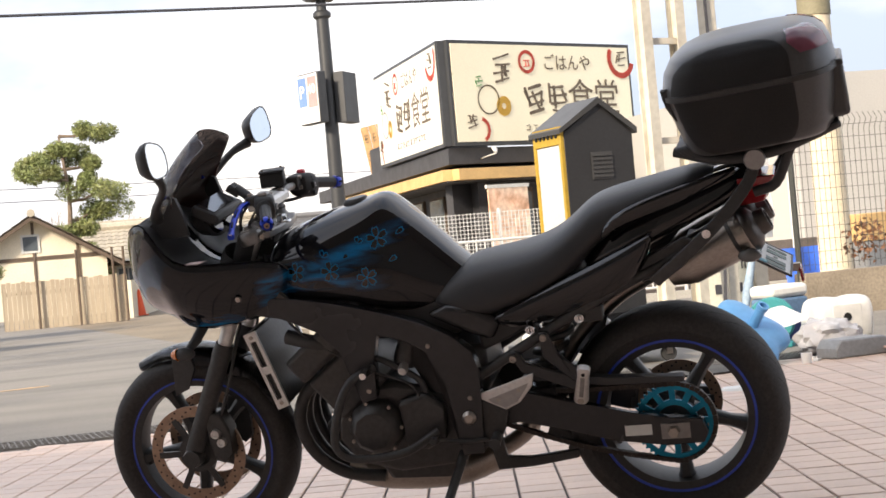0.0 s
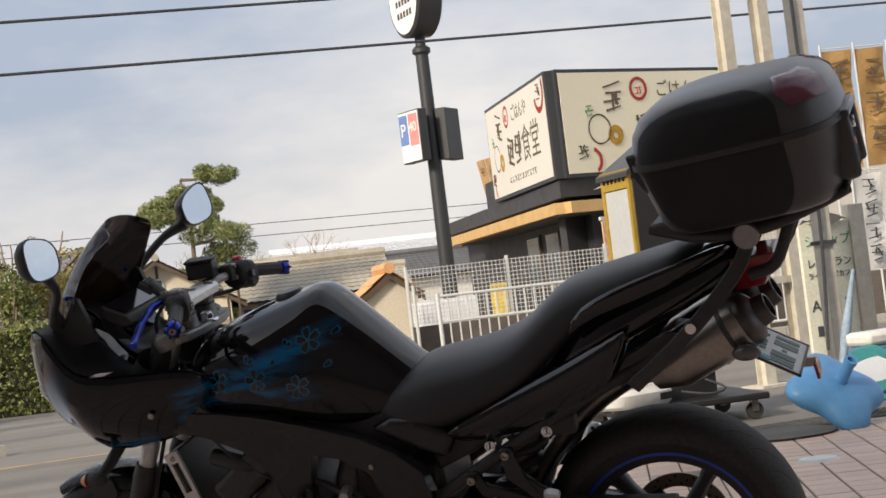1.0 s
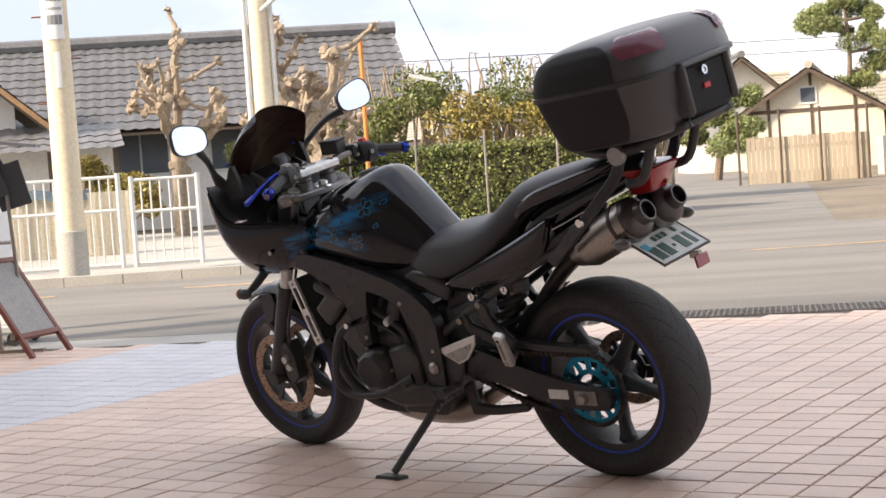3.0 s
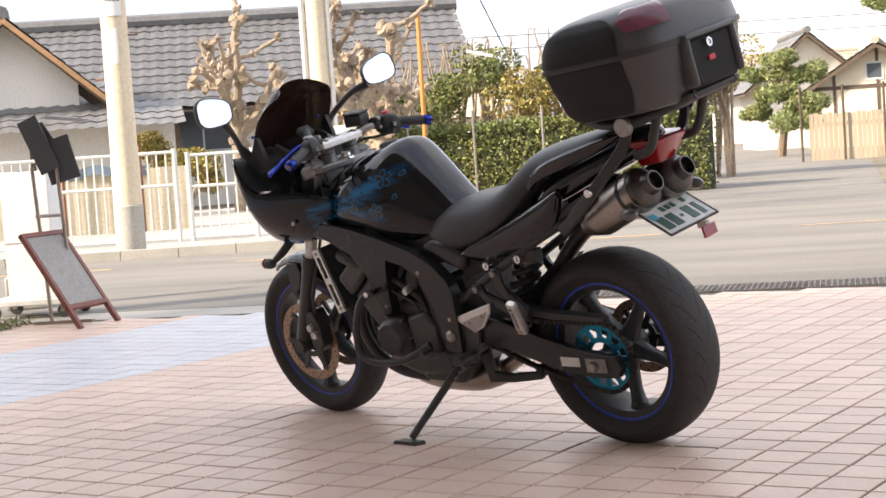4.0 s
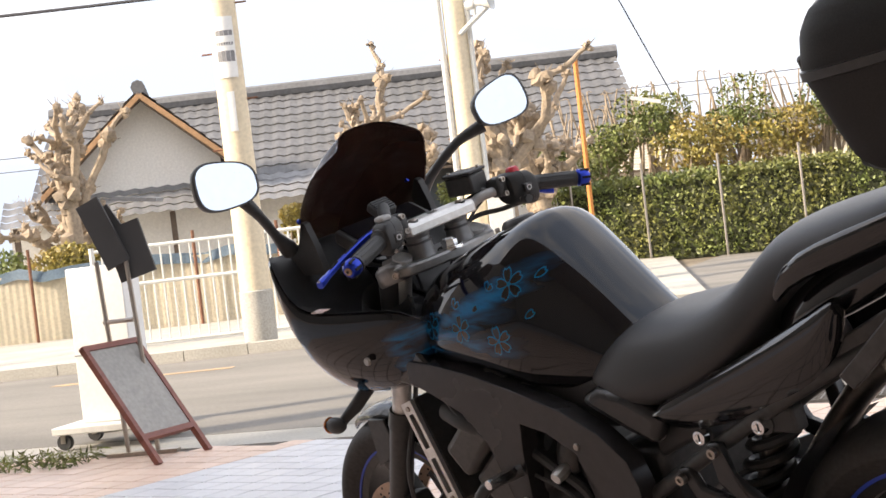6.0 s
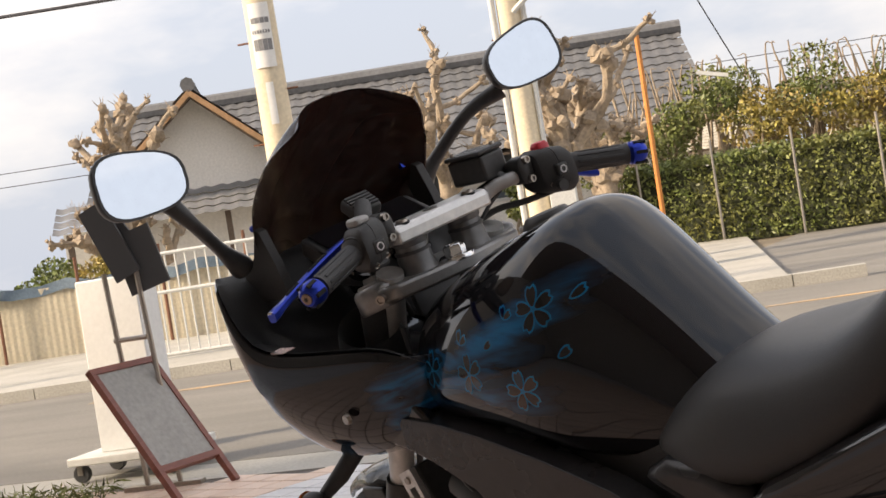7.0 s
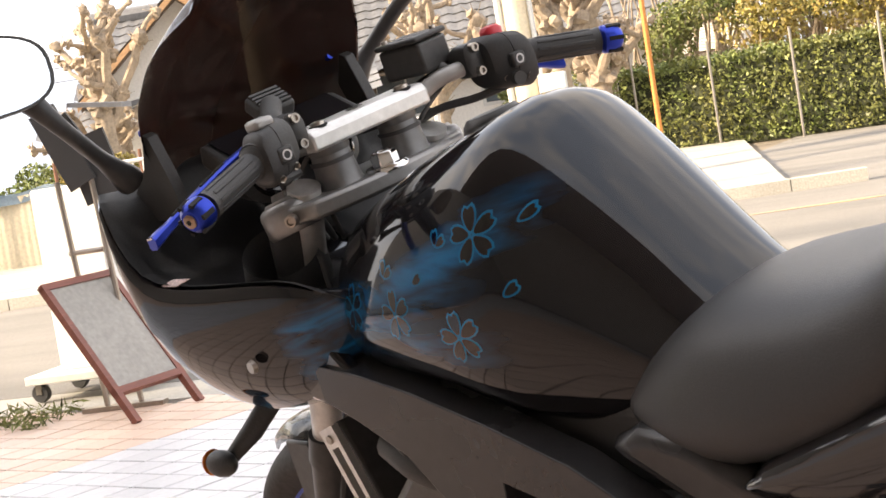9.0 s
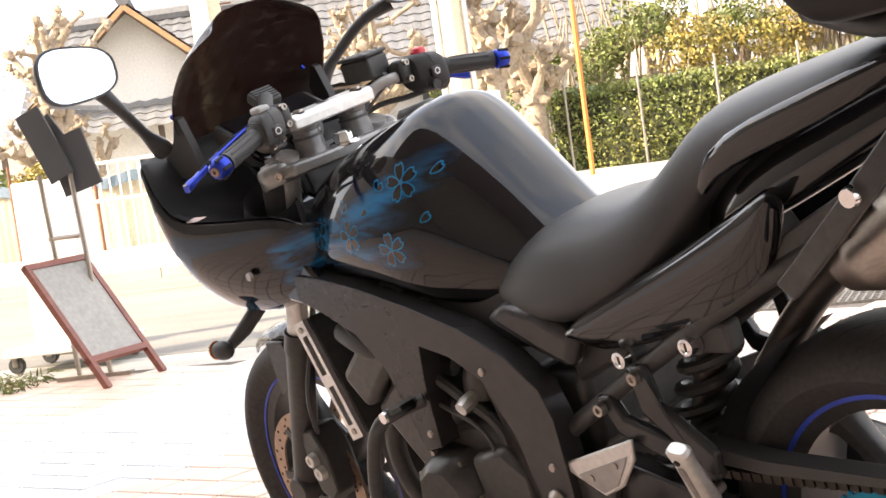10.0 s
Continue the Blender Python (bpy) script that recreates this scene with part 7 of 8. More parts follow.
tank_rings = [fine_ring(*q) for q in tank_line]
tank = part("fuel_tank", loft(tank_rings), TANK, bike, "glossy black fuel tank with blue airbrushed swirls and blossoms")
part("filler_cap", lathe([(0.0, -0.012), (0.03, -0.012), (0.036, -0.006), (0.04, 0.004), (0.04, 0.02)], 32, m=spin(-0.135, 0, 1.006, (0.12, 0, -1))), SATIN, tank, "dark locking filler cap")


def skin(x, z, side=-1, lift=0.001):
    """The tank's flank at x and z."""
    for a, b in zip(tank_rings, tank_rings[1:]):
        if a[0][0] <= x <= b[0][0]:
            f = (x - a[0][0]) / (b[0][0] - a[0][0])
            ring = [Vector(p).lerp(Vector(q), f) for p, q in zip(a, b)]
            best = 0.0
            for p, q in zip(ring, ring[1:] + ring[:1]):
                if (p.z - z) * (q.z - z) <= 0 and p.y < 0 and abs(p.z - q.z) > 1e-9:
                    best = min(best, p.y + (q.y - p.y) * (z - p.z) / (q.z - p.z))
            return Vector((x, side * (abs(best) + lift), z))
    return Vector((x, side * 0.17, z))


def petal(cx, cz, a, length, width, grow, lift, bm):
    tip = []
    n = 14
    for k in range(n):
        t = 2 * math.pi * k / n
        u = length * (0.5 + 0.5 * math.cos(t)) + grow * math.cos(t)
        v = (width + grow) * math.sin(t) * (0.75 + 0.25 * math.cos(t))
        if k == 0:
            u -= length * 0.16
        tip.append((u + length * 0.14, v))
    mid = skin(cx + (length * 0.6) * math.cos(a), cz + (length * 0.6) * math.sin(a), lift=lift)
    hub = bm.verts.new(mid)
    ring = [bm.verts.new(skin(cx + u * math.cos(a) - v * math.sin(a), cz + u * math.sin(a) + v * math.cos(a), lift=lift)) for u, v in tip]
    for k in range(n):
        bm.faces.new((hub, ring[k], ring[(k + 1) % n]))


for cx, cz, size, n in ((-0.05, 0.922, 0.026, 5), (-0.19, 0.845, 0.025, 5), (-0.085, 0.818, 0.025, 5), (-0.295, 0.848, 0.023, 5), (0.0, 0.925, 0.018, 1), (-0.15, 0.878, 0.016, 1), (-0.105, 0.915, 0.014, 2), (-0.21, 0.885, 0.016, 2), (-0.02, 0.855, 0.018, 1)):
    for grow, lift, mt, nm in ((0.003, 0.0004, PETAL, "blossom_edge"), (0.0, 0.0008, PETALDARK, "blossom")):
        bm = bmesh.new()
        for k in range(n):
            petal(cx, cz, 2 * math.pi * k / 5 + 0.5, size, size * 0.38, grow, lift, bm)
        part(nm, bm, mt, tank)

# seat
SEAT_X = [(0.080, 0.742, 0.722, 0.118), (0.092, 0.760, 0.706, 0.136), (0.125, 0.788, 0.684, 0.150), (0.165, 0.810, 0.668, 0.160), (0.205, 0.825, 0.664, 0.167), (0.28, 0.832, 0.676, 0.172), (0.37, 0.846, 0.704, 0.170), (0.44, 0.872, 0.738, 0.163), (0.49, 0.908, 0.770, 0.150), (0.53, 0.942, 0.805, 0.138), (0.57, 0.965, 0.845, 0.132), (0.64, 0.980, 0.890, 0.128), (0.74, 0.997, 0.925, 0.120), (0.82, 1.013, 0.96, 0.108), (0.875, 1.016, 0.983, 0.085), (0.895, 1.006, 0.99, 0.05)]
seat = part("seat", loft([ring_at(*q, n=28, power=3.4, waist=0.3) for q in SEAT_X]), VINYL, bike, "stepped black vinyl dual seat", sub=1)

# tail
TAIL_X = [(0.50, 0.82, 0.745, 0.10), (0.60, 0.905, 0.785, 0.128), (0.70, 0.945, 0.82, 0.132), (0.80, 0.978, 0.862, 0.122), (0.90, 1.008, 0.90, 0.10), (0.97, 1.015, 0.935, 0.078), (1.01, 1.005, 0.955, 0.05)]
tail = part("tail_cowl", loft([ring_at(*q, n=28, power=3.2, waist=0.4) for q in TAIL_X]), GLOSS, bike, "glossy black tail cowl", sub=1)


def flank(s):
    rings = []
    for x, top, low in ((0.255, 0.672, 0.650), (0.28, 0.690, 0.628), (0.36, 0.724, 0.628), (0.46, 0.762, 0.648), (0.56, 0.802, 0.672), (0.64, 0.838, 0.712), (0.69, 0.862, 0.775), (0.72, 0.874, 0.84)):
        mid = (top + low) / 2
        rings.append([(x, s * y, z) for y, z in ((0.13, top), (0.155, top), (0.172, top - 0.008), (0.178, mid + 0.01), (0.166, mid - 0.3 * (mid - low)), (0.15, low + 0.004), (0.13, low))])
    p = part("side_panel", loft(rings), GLOSS, bike, "glossy black side panel", sub=1)
    rings = []
    for x, top, low, y0 in ((0.575, 0.872, 0.845, 0.142), (0.61, 0.925, 0.882, 0.150), (0.70, 0.960, 0.907, 0.152), (0.80, 0.985, 0.935, 0.146), (0.90, 1.01, 0.973, 0.128), (0.97, 1.022, 1.0, 0.10)):
        rings.append([(x, s * y, z) for y, z in ((y0 - 0.03, top), (y0 - 0.004, top), (y0 + 0.004, top - 0.008), (y0 + 0.002, low), (y0 - 0.03, low))])
    part("tail_trim", loft(rings), GLOSS, tail, "glossy black grab trim", sub=1)


both(flank)
part("tail_lamp", loft([[(0.955, -0.045, 0.895), (0.955, 0.045, 0.895), (0.955, 0.085, 0.978), (0.955, -0.085, 0.978)], [(1.02, -0.038, 0.902), (1.02, 0.038, 0.902), (1.05, 0.075, 0.98), (1.05, -0.075, 0.98)], [(1.03, -0.025, 0.912), (1.03, 0.025, 0.912), (1.062, 0.06, 0.974), (1.062, -0.06, 0.974)]]), RED, bike, "dark red tail lamp lens", bev=0.004)

# number plate, lamp, reflector, rear indicators
dirn = Vector((0.107, 0, -0.064)).normalized()
pm = Matrix.Translation((1.02, 0, 0.74)) @ Matrix(((dirn.x, 0, -dirn.z, 0), (0, 1, 0, 0), (dirn.z, 0, dirn.x, 0), (0, 0, 0, 1)))
hold = part("plate_holder", prism([(0.80, 0.83), (0.93, 0.80), (0.965, 0.775), (0.96, 0.762), (0.91, 0.775), (0.80, 0.79)], -0.04, 0.04), MATT, bike, bev=0.006)
plate = part("number_plate", box(-0.0625, -0.115, -0.001, 0.0625, 0.115, 0.001, m=pm), PLATEW, bike, "white plate with dark green characters", smooth=False)
bm = bmesh.new()
for k, (y, ww) in enumerate(((-0.082, 0.034), (-0.038, 0.034), (0.0, 0.012), (0.04, 0.034), (0.082, 0.02))):
    if k == 2:
        part("plate_bar", box(0.01, y - 0.006, 0.0015, 0.022, y + 0.006, 0.0025, m=pm), BARS, plate, smooth=False)
    else:
        part("plate_bar", box(-0.012, y - ww / 2, 0.0015, 0.046, y + ww / 2, 0.0025, m=pm), BARS, plate, smooth=False)
for y in (-0.03, -0.005, 0.02, 0.07):
    part("plate_bar", box(-0.048, y - 0.009, 0.0015, -0.026, y + 0.009, 0.0025, m=pm), BARS, plate, smooth=False)
part("tax_sticker", box(-0.035, -0.105, 0.0015, -0.008, -0.078, 0.003, m=pm), material("pale_blue_sticker", (0.1, 0.45, 0.6), 0.5), plate, smooth=False)
bm = bmesh.new()
for x0, y0, x1, y1 in ((-0.067, -0.119, -0.0615, 0.119), (0.0615, -0.119, 0.067, 0.119), (-0.067, -0.119, 0.067, -0.1145), (-0.067, 0.1145, 0.067, 0.119)):
    box(x0, y0, -0.003, x1, y1, 0.003, bm, pm)
part("plate_frame", bm, MATT, plate, smooth=False)
part("plate_lamp", tube([(0.953, -0.10, 0.795), (0.953, 0.07, 0.795)], 0.013, 12), SATIN, hold)
part("plate_lamp_end", tube([(0.953, 0.07, 0.795), (0.953, 0.10, 0.795)], 0.0135, 12), LENS, hold)
part("reflector", box(-0.018, -0.032, -0.004, 0.018, 0.032, 0.004, m=Matrix.Translation((1.10, 0.03, 0.678)) @ pm.to_3x3().to_4x4() @ Matrix.Rotation(radians(50), 4, "Y")), RED, hold, "small dark red reflector", bev=0.003)
part("reflector_stalk", box(1.065, 0.022, 0.685, 1.098, 0.038, 0.706), STEEL, hold)


def indicator(s, x, y, z, tail_end):
    stalk = part("indicator_stalk", tube([(x - 0.01 if tail_end else x + 0.045, s * (y - (0.085 if tail_end else 0.11)), z + (0.01 if tail_end else 0.075)), (x + (0.0 if tail_end else 0.02), s * (y - 0.05), z + (0.004 if tail_end else 0.025)), (x, s * (y - 0.015), z)], [0.016, 0.015, 0.010], 12), MATT, hold if tail_end else bike)
    rings = []
    for q in range(9):
        a = math.pi * q / 8
        rings.append([(x - 0.032 * math.cos(a), s * y + 0.018 * math.sin(a) * math.cos(b), z + 0.019 * math.sin(a) * math.sin(b)) if 0 < q < 8 else (x - 0.032 * math.cos(a), s * y + 0.001 * math.cos(b), z + 0.001 * math.sin(b)) for b in (2 * math.pi * k / 14 for k in range(14))])
    part("indicator", loft(rings), LENS if tail_end else MATT, stalk, "small smoked indicator" if tail_end else "small black indicator")
    if not tail_end:
        part("indicator_lens", loft([[(p[0] - 0.010, (p[1] - s * y) * 1.06 + s * y, (p[2] - z) * 1.06 + z) for p in r] for r in rings[1:4]]), ORANGE, stalk, "amber indicator lens")


both(lambda s: indicator(s, 0.975, 0.165, 0.785, True))
both(lambda s: indicator(s, -0.645, 0.232, 0.652, False))

# forks, mudguard, calipers
FORK = Vector((-0.318, 0, -0.67)).normalized()
for s in (-1, 1):
    f = part("fork_leg", tube([(-0.405, s * 0.105, 0.985), (-0.58, s * 0.105, 0.618)], 0.0215, 18), ALLOY, bike, "telescopic fork leg")
    part("fork_slider", tube([(-0.57, s * 0.105, 0.64), (-0.585, s * 0.105, 0.605), (-0.59, s * 0.105, 0.595), (-0.72, s * 0.105, 0.322), (-0.738, s * 0.105, 0.285)], [0.027, 0.031, 0.028, 0.028, 0.024], 18), SATIN, f, "black fork slider")
    part("axle_clamp", lathe([(0.0, -0.012), (0.026, -0.012), (0.03, 0.0), (0.03, 0.035)], 16, m=spin(-0.725, s * 0.125, 0.298, (0, -s, 0))), SATIN, f)
    c = part("caliper", prism([(-0.665, 0.43), (-0.62, 0.435), (-0.595, 0.38), (-0.595, 0.30), (-0.625, 0.275), (-0.655, 0.30), (-0.665, 0.36)], s * 0.06, s * 0.125), SATIN, f, "black brake caliper", bev=0.012)
    for x, z in ((-0.637, 0.372), (-0.622, 0.345)):
        part("caliper_piston", lathe([(0.0, -0.004), (0.006, -0.004), (0.008, -0.008), (0.013, -0.008), (0.015, 0.006)], 20, m=spin(x, s * 0.131, z, (0, -s, 0))), ALLOY, c)
    part("fork_reflector_stay", prism([(-0.765, 0.48), (-0.72, 0.50), (-0.69, 0.56), (-0.70, 0.60), (-0.76, 0.60)], s * 0.066, s * 0.074), SATIN, f, bev=0.003)
    part("brake_hose", tube(curve([(-0.62, s * 0.11, 0.42), (-0.57, s * 0.13, 0.52), (-0.53, s * 0.09, 0.66), (-0.47, s * 0.07, 0.82)], 5), 0.0055, 6), MATT, f)
for s in (-1, 1):
    part("fork_sleeve", tube([(-0.440, s * 0.122, 0.955), (-0.51, s * 0.108, 0.785)], 0.0275, 20), MATT, bike, "black fork tube")
part("lower_yoke", box(-0.56, -0.13, 0.755, -0.44, 0.13, 0.795), SATIN, bike, bev=0.012)
rings = []
for k in range(19):
    a = radians(122 - 100 * k / 18)
    rr = 0.327 if k < 15 else 0.322
    w = 0.028 + 0.04 * min(1, k / 5)
    rings.append([(-0.725 + (rr - d) * math.cos(a), y * w, 0.298 + (rr - d) * math.sin(a)) for y, d in ((-1, 0.055 if 5 < k < 13 else 0.03), (-0.98, 0.02), (-0.7, 0.004), (0, 0), (0.7, 0.004), (0.98, 0.02), (1, 0.055 if 5 < k < 13 else 0.03))])
hb = loft(rings, caps=False, closed=False)
bmesh.ops.solidify(hb, geom=hb.faces, thickness=0.004)
part("front_mudguard", hb, GLOSS, bike, "glossy dark front mudguard", sub=1)

# fairing: an open shell
FAIR = [(-0.845, 0.875, 0.835, 0.03, 0.875), (-0.825, 0.945, 0.765, 0.10, 0.945), (-0.79, 1.0, 0.738, 0.165, 1.0), (-0.745, 1.04, 0.722, 0.215, 1.04), (-0.70, 1.04, 0.714, 0.248, 1.02), (-0.665, 0.975, 0.695, 0.262, 0.96), (-0.63, 0.925, 0.685, 0.262, 0.90), (-0.57, 0.91, 0.687, 0.254, 0.865), (-0.49, 0.905, 0.700, 0.240, 0.85), (-0.41, 0.902, 0.718, 0.222, 0.85), (-0.35, 0.895, 0.745, 0.205, 0.85), (-0.315, 0.87, 0.775, 0.192, 0.84)]
rings = []
for x, rim, low, hw, inn in FAIR:
    f_ = float(np.interp(x, (-0.75, -0.50), (0.0, 1.0)))
    half = [(0.0, low), (hw * (0.25 + 0.30 * f_), low + 0.004), (hw * (0.50 + 0.30 * f_), low + (0.09 - 0.03 * f_) * (rim - low)), (hw * (0.80 + 0.13 * f_), low + 0.32 * (rim - low)), (hw, low + 0.62 * (rim - low)), (hw * 0.985, rim - 0.012), (hw * 0.965, rim), (hw * 0.90, rim - 0.002), (hw * 0.82, inn * 0.6 + rim * 0.4 - 0.006), (hw * 0.55, inn), (0.0, inn)]
    rings.append([(x, -y, z) for y, z in half] + [(x, y, z) for y, z in half[-2:0:-1]])
fair = part("fairing", loft(rings), TANK, bike, "glossy black half fairing with faded blue airbrush", sub=1)
for s in (-1, 1):
    rr = []
    for q in range(7):
        a = math.pi / 2 * q / 6
        rr.append([(-0.755 - 0.06 * math.sin(a) + 0.04 * abs(math.cos(b)) * math.cos(a) * 0 + 0.10 * ((0.10 * math.cos(b) * math.cos(a)) if s < 0 else (-0.10 * math.cos(b) * math.cos(a))) , s * 0.085 + 0.072 * math.cos(b) * math.cos(a), 0.875 + 0.06 * math.sin(b) * math.cos(a) + 0.0) for b in (2 * math.pi * k / 22 for k in range(22))])
    part("headlamp", loft(rr), CLEAR, fair, "clear twin headlamp lens")
    inner = []
    for x, rim, low, hw, inn in FAIR[2:]:
        inner.append([(x, s * y, z) for y, z in ((hw * 0.955, rim + 0.0025), (hw * 0.90, rim + 0.0015), (hw * 0.82, inn * 0.6 + rim * 0.4 - 0.002), (hw * 0.54, inn + 0.006), (0.02, inn + 0.005))])
    ib = loft(inner, caps=False, closed=False)
    bmesh.ops.solidify(ib, geom=ib.faces, thickness=0.003)
    part("inner_panel", ib, MATT, fair, "matt black cockpit panel", sub=1)
    part("cup_trim", lathe([(0.045, -0.05), (0.052, -0.05), (0.056, 0.0), (0.05, 0.03), (0.044, 0.0)], 28, m=spin(-0.47, s * 0.13, 0.89, (0.5, s * 0.3, 1)), closed=True), MATT, fair)
    part("fairing_bolt", lathe([(0.0, -0.003), (0.0075, -0.003), (0.009, 0.003)], 14, m=spin(-0.455, s * 0.234, 0.80, (0, -s, 0))), STEEL, fair)
    part("fairing_lower", prism([(-0.45, 0.79), (-0.345, 0.805), (-0.318, 0.775), (-0.305, 0.735), (-0.34, 0.715), (-0.43, 0.735)], s * 0.165, s * 0.187), GLOSS, fair, bev=0.006)
part("caution_label", prism([(-0.60, 0.0), (-0.555, 0.0), (-0.53, 0.012), (-0.575, 0.012)], -0.0005, 0.0005, m=Matrix.Translation((0, -0.243, 0.914)) @ Matrix.Rotation(radians(-62), 4, "X")), material("red_and_white_label", (0.55, 0.2, 0.2), 0.5, vary=0.5, grain=160, second=(0.8, 0.78, 0.75)), fair)

# windscreen
grid = []
for k in range(15):
    v = k / 14
    row = []
    cx = -0.772 + 0.10 * v + 0.09 * v * v
    cz = 1.015 + 0.252 * v - 0.006 * v * v
    hw = float(np.interp(v, (0, 0.3, 0.55, 0.8, 0.92, 1.0), (0.155, 0.184, 0.186, 0.168, 0.143, 0.102)))
    for j in range(17):
        u = -1 + j / 8
        row.append((cx + 0.13 * abs(u) ** 2.1 * (1 - 0.6 * v), u * hw + 0.008 * v, cz - 0.035 * abs(u) ** 3 * v))
    grid.append(row)
sb = loft(grid, caps=False, closed=False)
bmesh.ops.solidify(sb, geom=sb.faces, thickness=0.004)
screen_ob = part("windscreen", sb, SCREEN, bike, "dark smoked windscreen", sub=1)
for s in (-1, 1):
    part("screen_bolt", lathe([(0.0, -0.004), (0.005, -0.004), (0.006, 0.004)], 10, m=spin(-0.655, s * 0.158, 1.10, (-1, 0, -0.3))), BLUE, screen_ob)

for s in (-1, 1):
    part("screen_fin", prism([(-0.77, 0.985), (-0.64, 0.98), (-0.595, 0.985), (-0.602, 1.04), (-0.618, 1.095), (-0.630, 1.10), (-0.660, 1.055), (-0.71, 1.02)], s * 0.158, s * 0.174), MATT, fair, "black fin beside the windscreen", bev=0.004)

# instruments, yoke, bars
ins = part("instrument_pod", loft([superring(20, 0, 0, a, b, 2.6, lambda u, v, q=q: (-0.625 + q - 0.5 * v * 0.6, u, 1.0 + v)) for q, a, b in ((0.0, 0.07, 0.03), (0.02, 0.095, 0.045), (0.055, 0.10, 0.05), (0.06, 0.09, 0.042))]), MATT, bike, "black instrument pod")
for y in (-0.045, 0.045):
    part("dial", lathe([(0.0, -0.003), (0.036, -0.003), (0.039, 0.0), (0.039, 0.01)], 28, m=spin(-0.56, y, 1.0, (-1, 0, -0.55))), GLOSS, ins)
plan = [(-0.455, -0.07), (-0.468, 0), (-0.455, 0.07), (-0.435, 0.118), (-0.395, 0.135), (-0.352, 0.112), (-0.338, 0.06), (-0.332, 0), (-0.338, -0.06), (-0.352, -0.112), (-0.395, -0.135), (-0.435, -0.118)]
yoke = part("top_yoke", prism([(x - 0.016, y * 1.12) for x, y in plan], 0.946, 0.970, axis="z"), YOKE, bike, "grey cast alloy top yoke", bev=0.005)
part("nut_washer", lathe([(0.011, -0.003), (0.027, -0.003), (0.029, 0.0), (0.029, 0.004), (0.011, 0.004)], 24, m=spin(-0.372, 0, 0.971, (0, 0, -1)), closed=True), CHROME, yoke)
part("steering_nut", lathe([(0.0, -0.006), (0.008, -0.006), (0.010, -0.016), (0.015, -0.016), (0.018, -0.010), (0.018, 0.01)], 6, m=spin(-0.372, 0, 0.975, (0, 0, -1))), CHROME, yoke, "chrome steering stem nut", bev=0.0015)
for s in (-1, 1):
    part("yoke_ear", lathe([(0.0, -0.004), (0.030, -0.004), (0.034, 0.0), (0.036, 0.006), (0.036, 0.030), (0.033, 0.036), (0.0, 0.036)], 28, m=spin(-0.430, s * 0.124, 0.970, (0.2, 0, -1))), YOKE, yoke, "rounded fork clamp ear")
    part("fork_washer", lathe([(0.013, -0.004), (0.024, -0.004), (0.026, -0.001), (0.026, 0.004), (0.013, 0.004)], 28, m=spin(-0.430, s * 0.124, 0.9745, (0.2, 0, -1)), closed=True), SILVER, yoke, "polished fork cap ring")
    part("fork_cap", lathe([(0.0, -0.006), (0.005, -0.006), (0.007, -0.012), (0.012, -0.012), (0.014, -0.007), (0.014, 0.004)], 6, m=spin(-0.430, s * 0.124, 0.975, (0.2, 0, -1))), SILVERD, yoke, "hexagonal fork cap")
    part("pinch_bolt", lathe([(0.0, -0.003), (0.004, -0.003), (0.005, -0.006), (0.0075, -0.006), (0.008, 0.004)], 14, m=spin(-0.386, s * 0.148, 0.957, (-0.55, -s * 0.8, 0))), STEEL, yoke)
    part("riser", loft([superring(18, 0, 0, a, b, 2.6, lambda u, v, z=z: (-0.400 + u, s * 0.055 + v, z)) for z, a, b in ((0.968, 0.032, 0.031), (0.974, 0.028, 0.027), (0.985, 0.0265, 0.026), (1.012, 0.0235, 0.0235), (1.015, 0.0255, 0.0255), (1.024, 0.0255, 0.0255))]), RISER, yoke, "tapered grey bar riser")
    part("cable_tie", loft([superring(18, 0, 0, a, a, 2.6, lambda u, v, z=z: (-0.400 + u, s * 0.055 + v, z)) for z, a in ((1.000, 0.0235), (1.0, 0.027), (1.005, 0.0268), (1.005, 0.0235))]), MATT, yoke)
CLAMP_TOP = ((-0.434, 1.022), (-0.434, 1.040), (-0.426, 1.050), (-0.374, 1.050), (-0.366, 1.040), (-0.366, 1.022))
clamp = part("bar_clamp", prism(CLAMP_TOP, -0.094, 0.094), ALLOY, bike, "bright alloy bar clamp with recessed bolts", bev=0.004)
for y in (-0.068, 0.068):
    part("bolt_recess", lathe([(0.0, -0.0008), (0.0115, -0.0008), (0.0125, 0.0006), (0.0125, 0.004)], 22, m=spin(-0.384, y, 1.0502, (0, 0, -1))), HOLE, clamp)
    part("clamp_bolt", lathe([(0.0, -0.0015), (0.0042, -0.0015), (0.0048, -0.0045), (0.0085, -0.0045), (0.0095, -0.003), (0.0095, 0.004)], 18, m=spin(-0.384, y, 1.0506, (0, 0, -1))), STEEL, clamp)
part("round_badge", lathe([(0.0, -0.001), (0.0115, -0.001), (0.0125, 0.002)], 24, m=spin(-0.398, 0, 1.0505, (0, 0, -1))), SILVERD, clamp, "small round badge")
part("badge_ring", lathe([(0.0085, -0.0004), (0.0112, -0.0004), (0.0112, 0.001), (0.0085, 0.001)], 24, m=spin(-0.398, 0, 1.0514, (0, 0, -1)), closed=True), SATIN, clamp)
for a_ in (90, 210, 330):
    part("badge_spoke", box(0.0, -0.0012, 0.0512 + 1.0, 0.009, 0.0012, 1.0526, m=Matrix.Translation((-0.398, 0, 0)) @ Matrix.Rotation(radians(a_), 4, "Z")), SATIN, clamp, smooth=False)
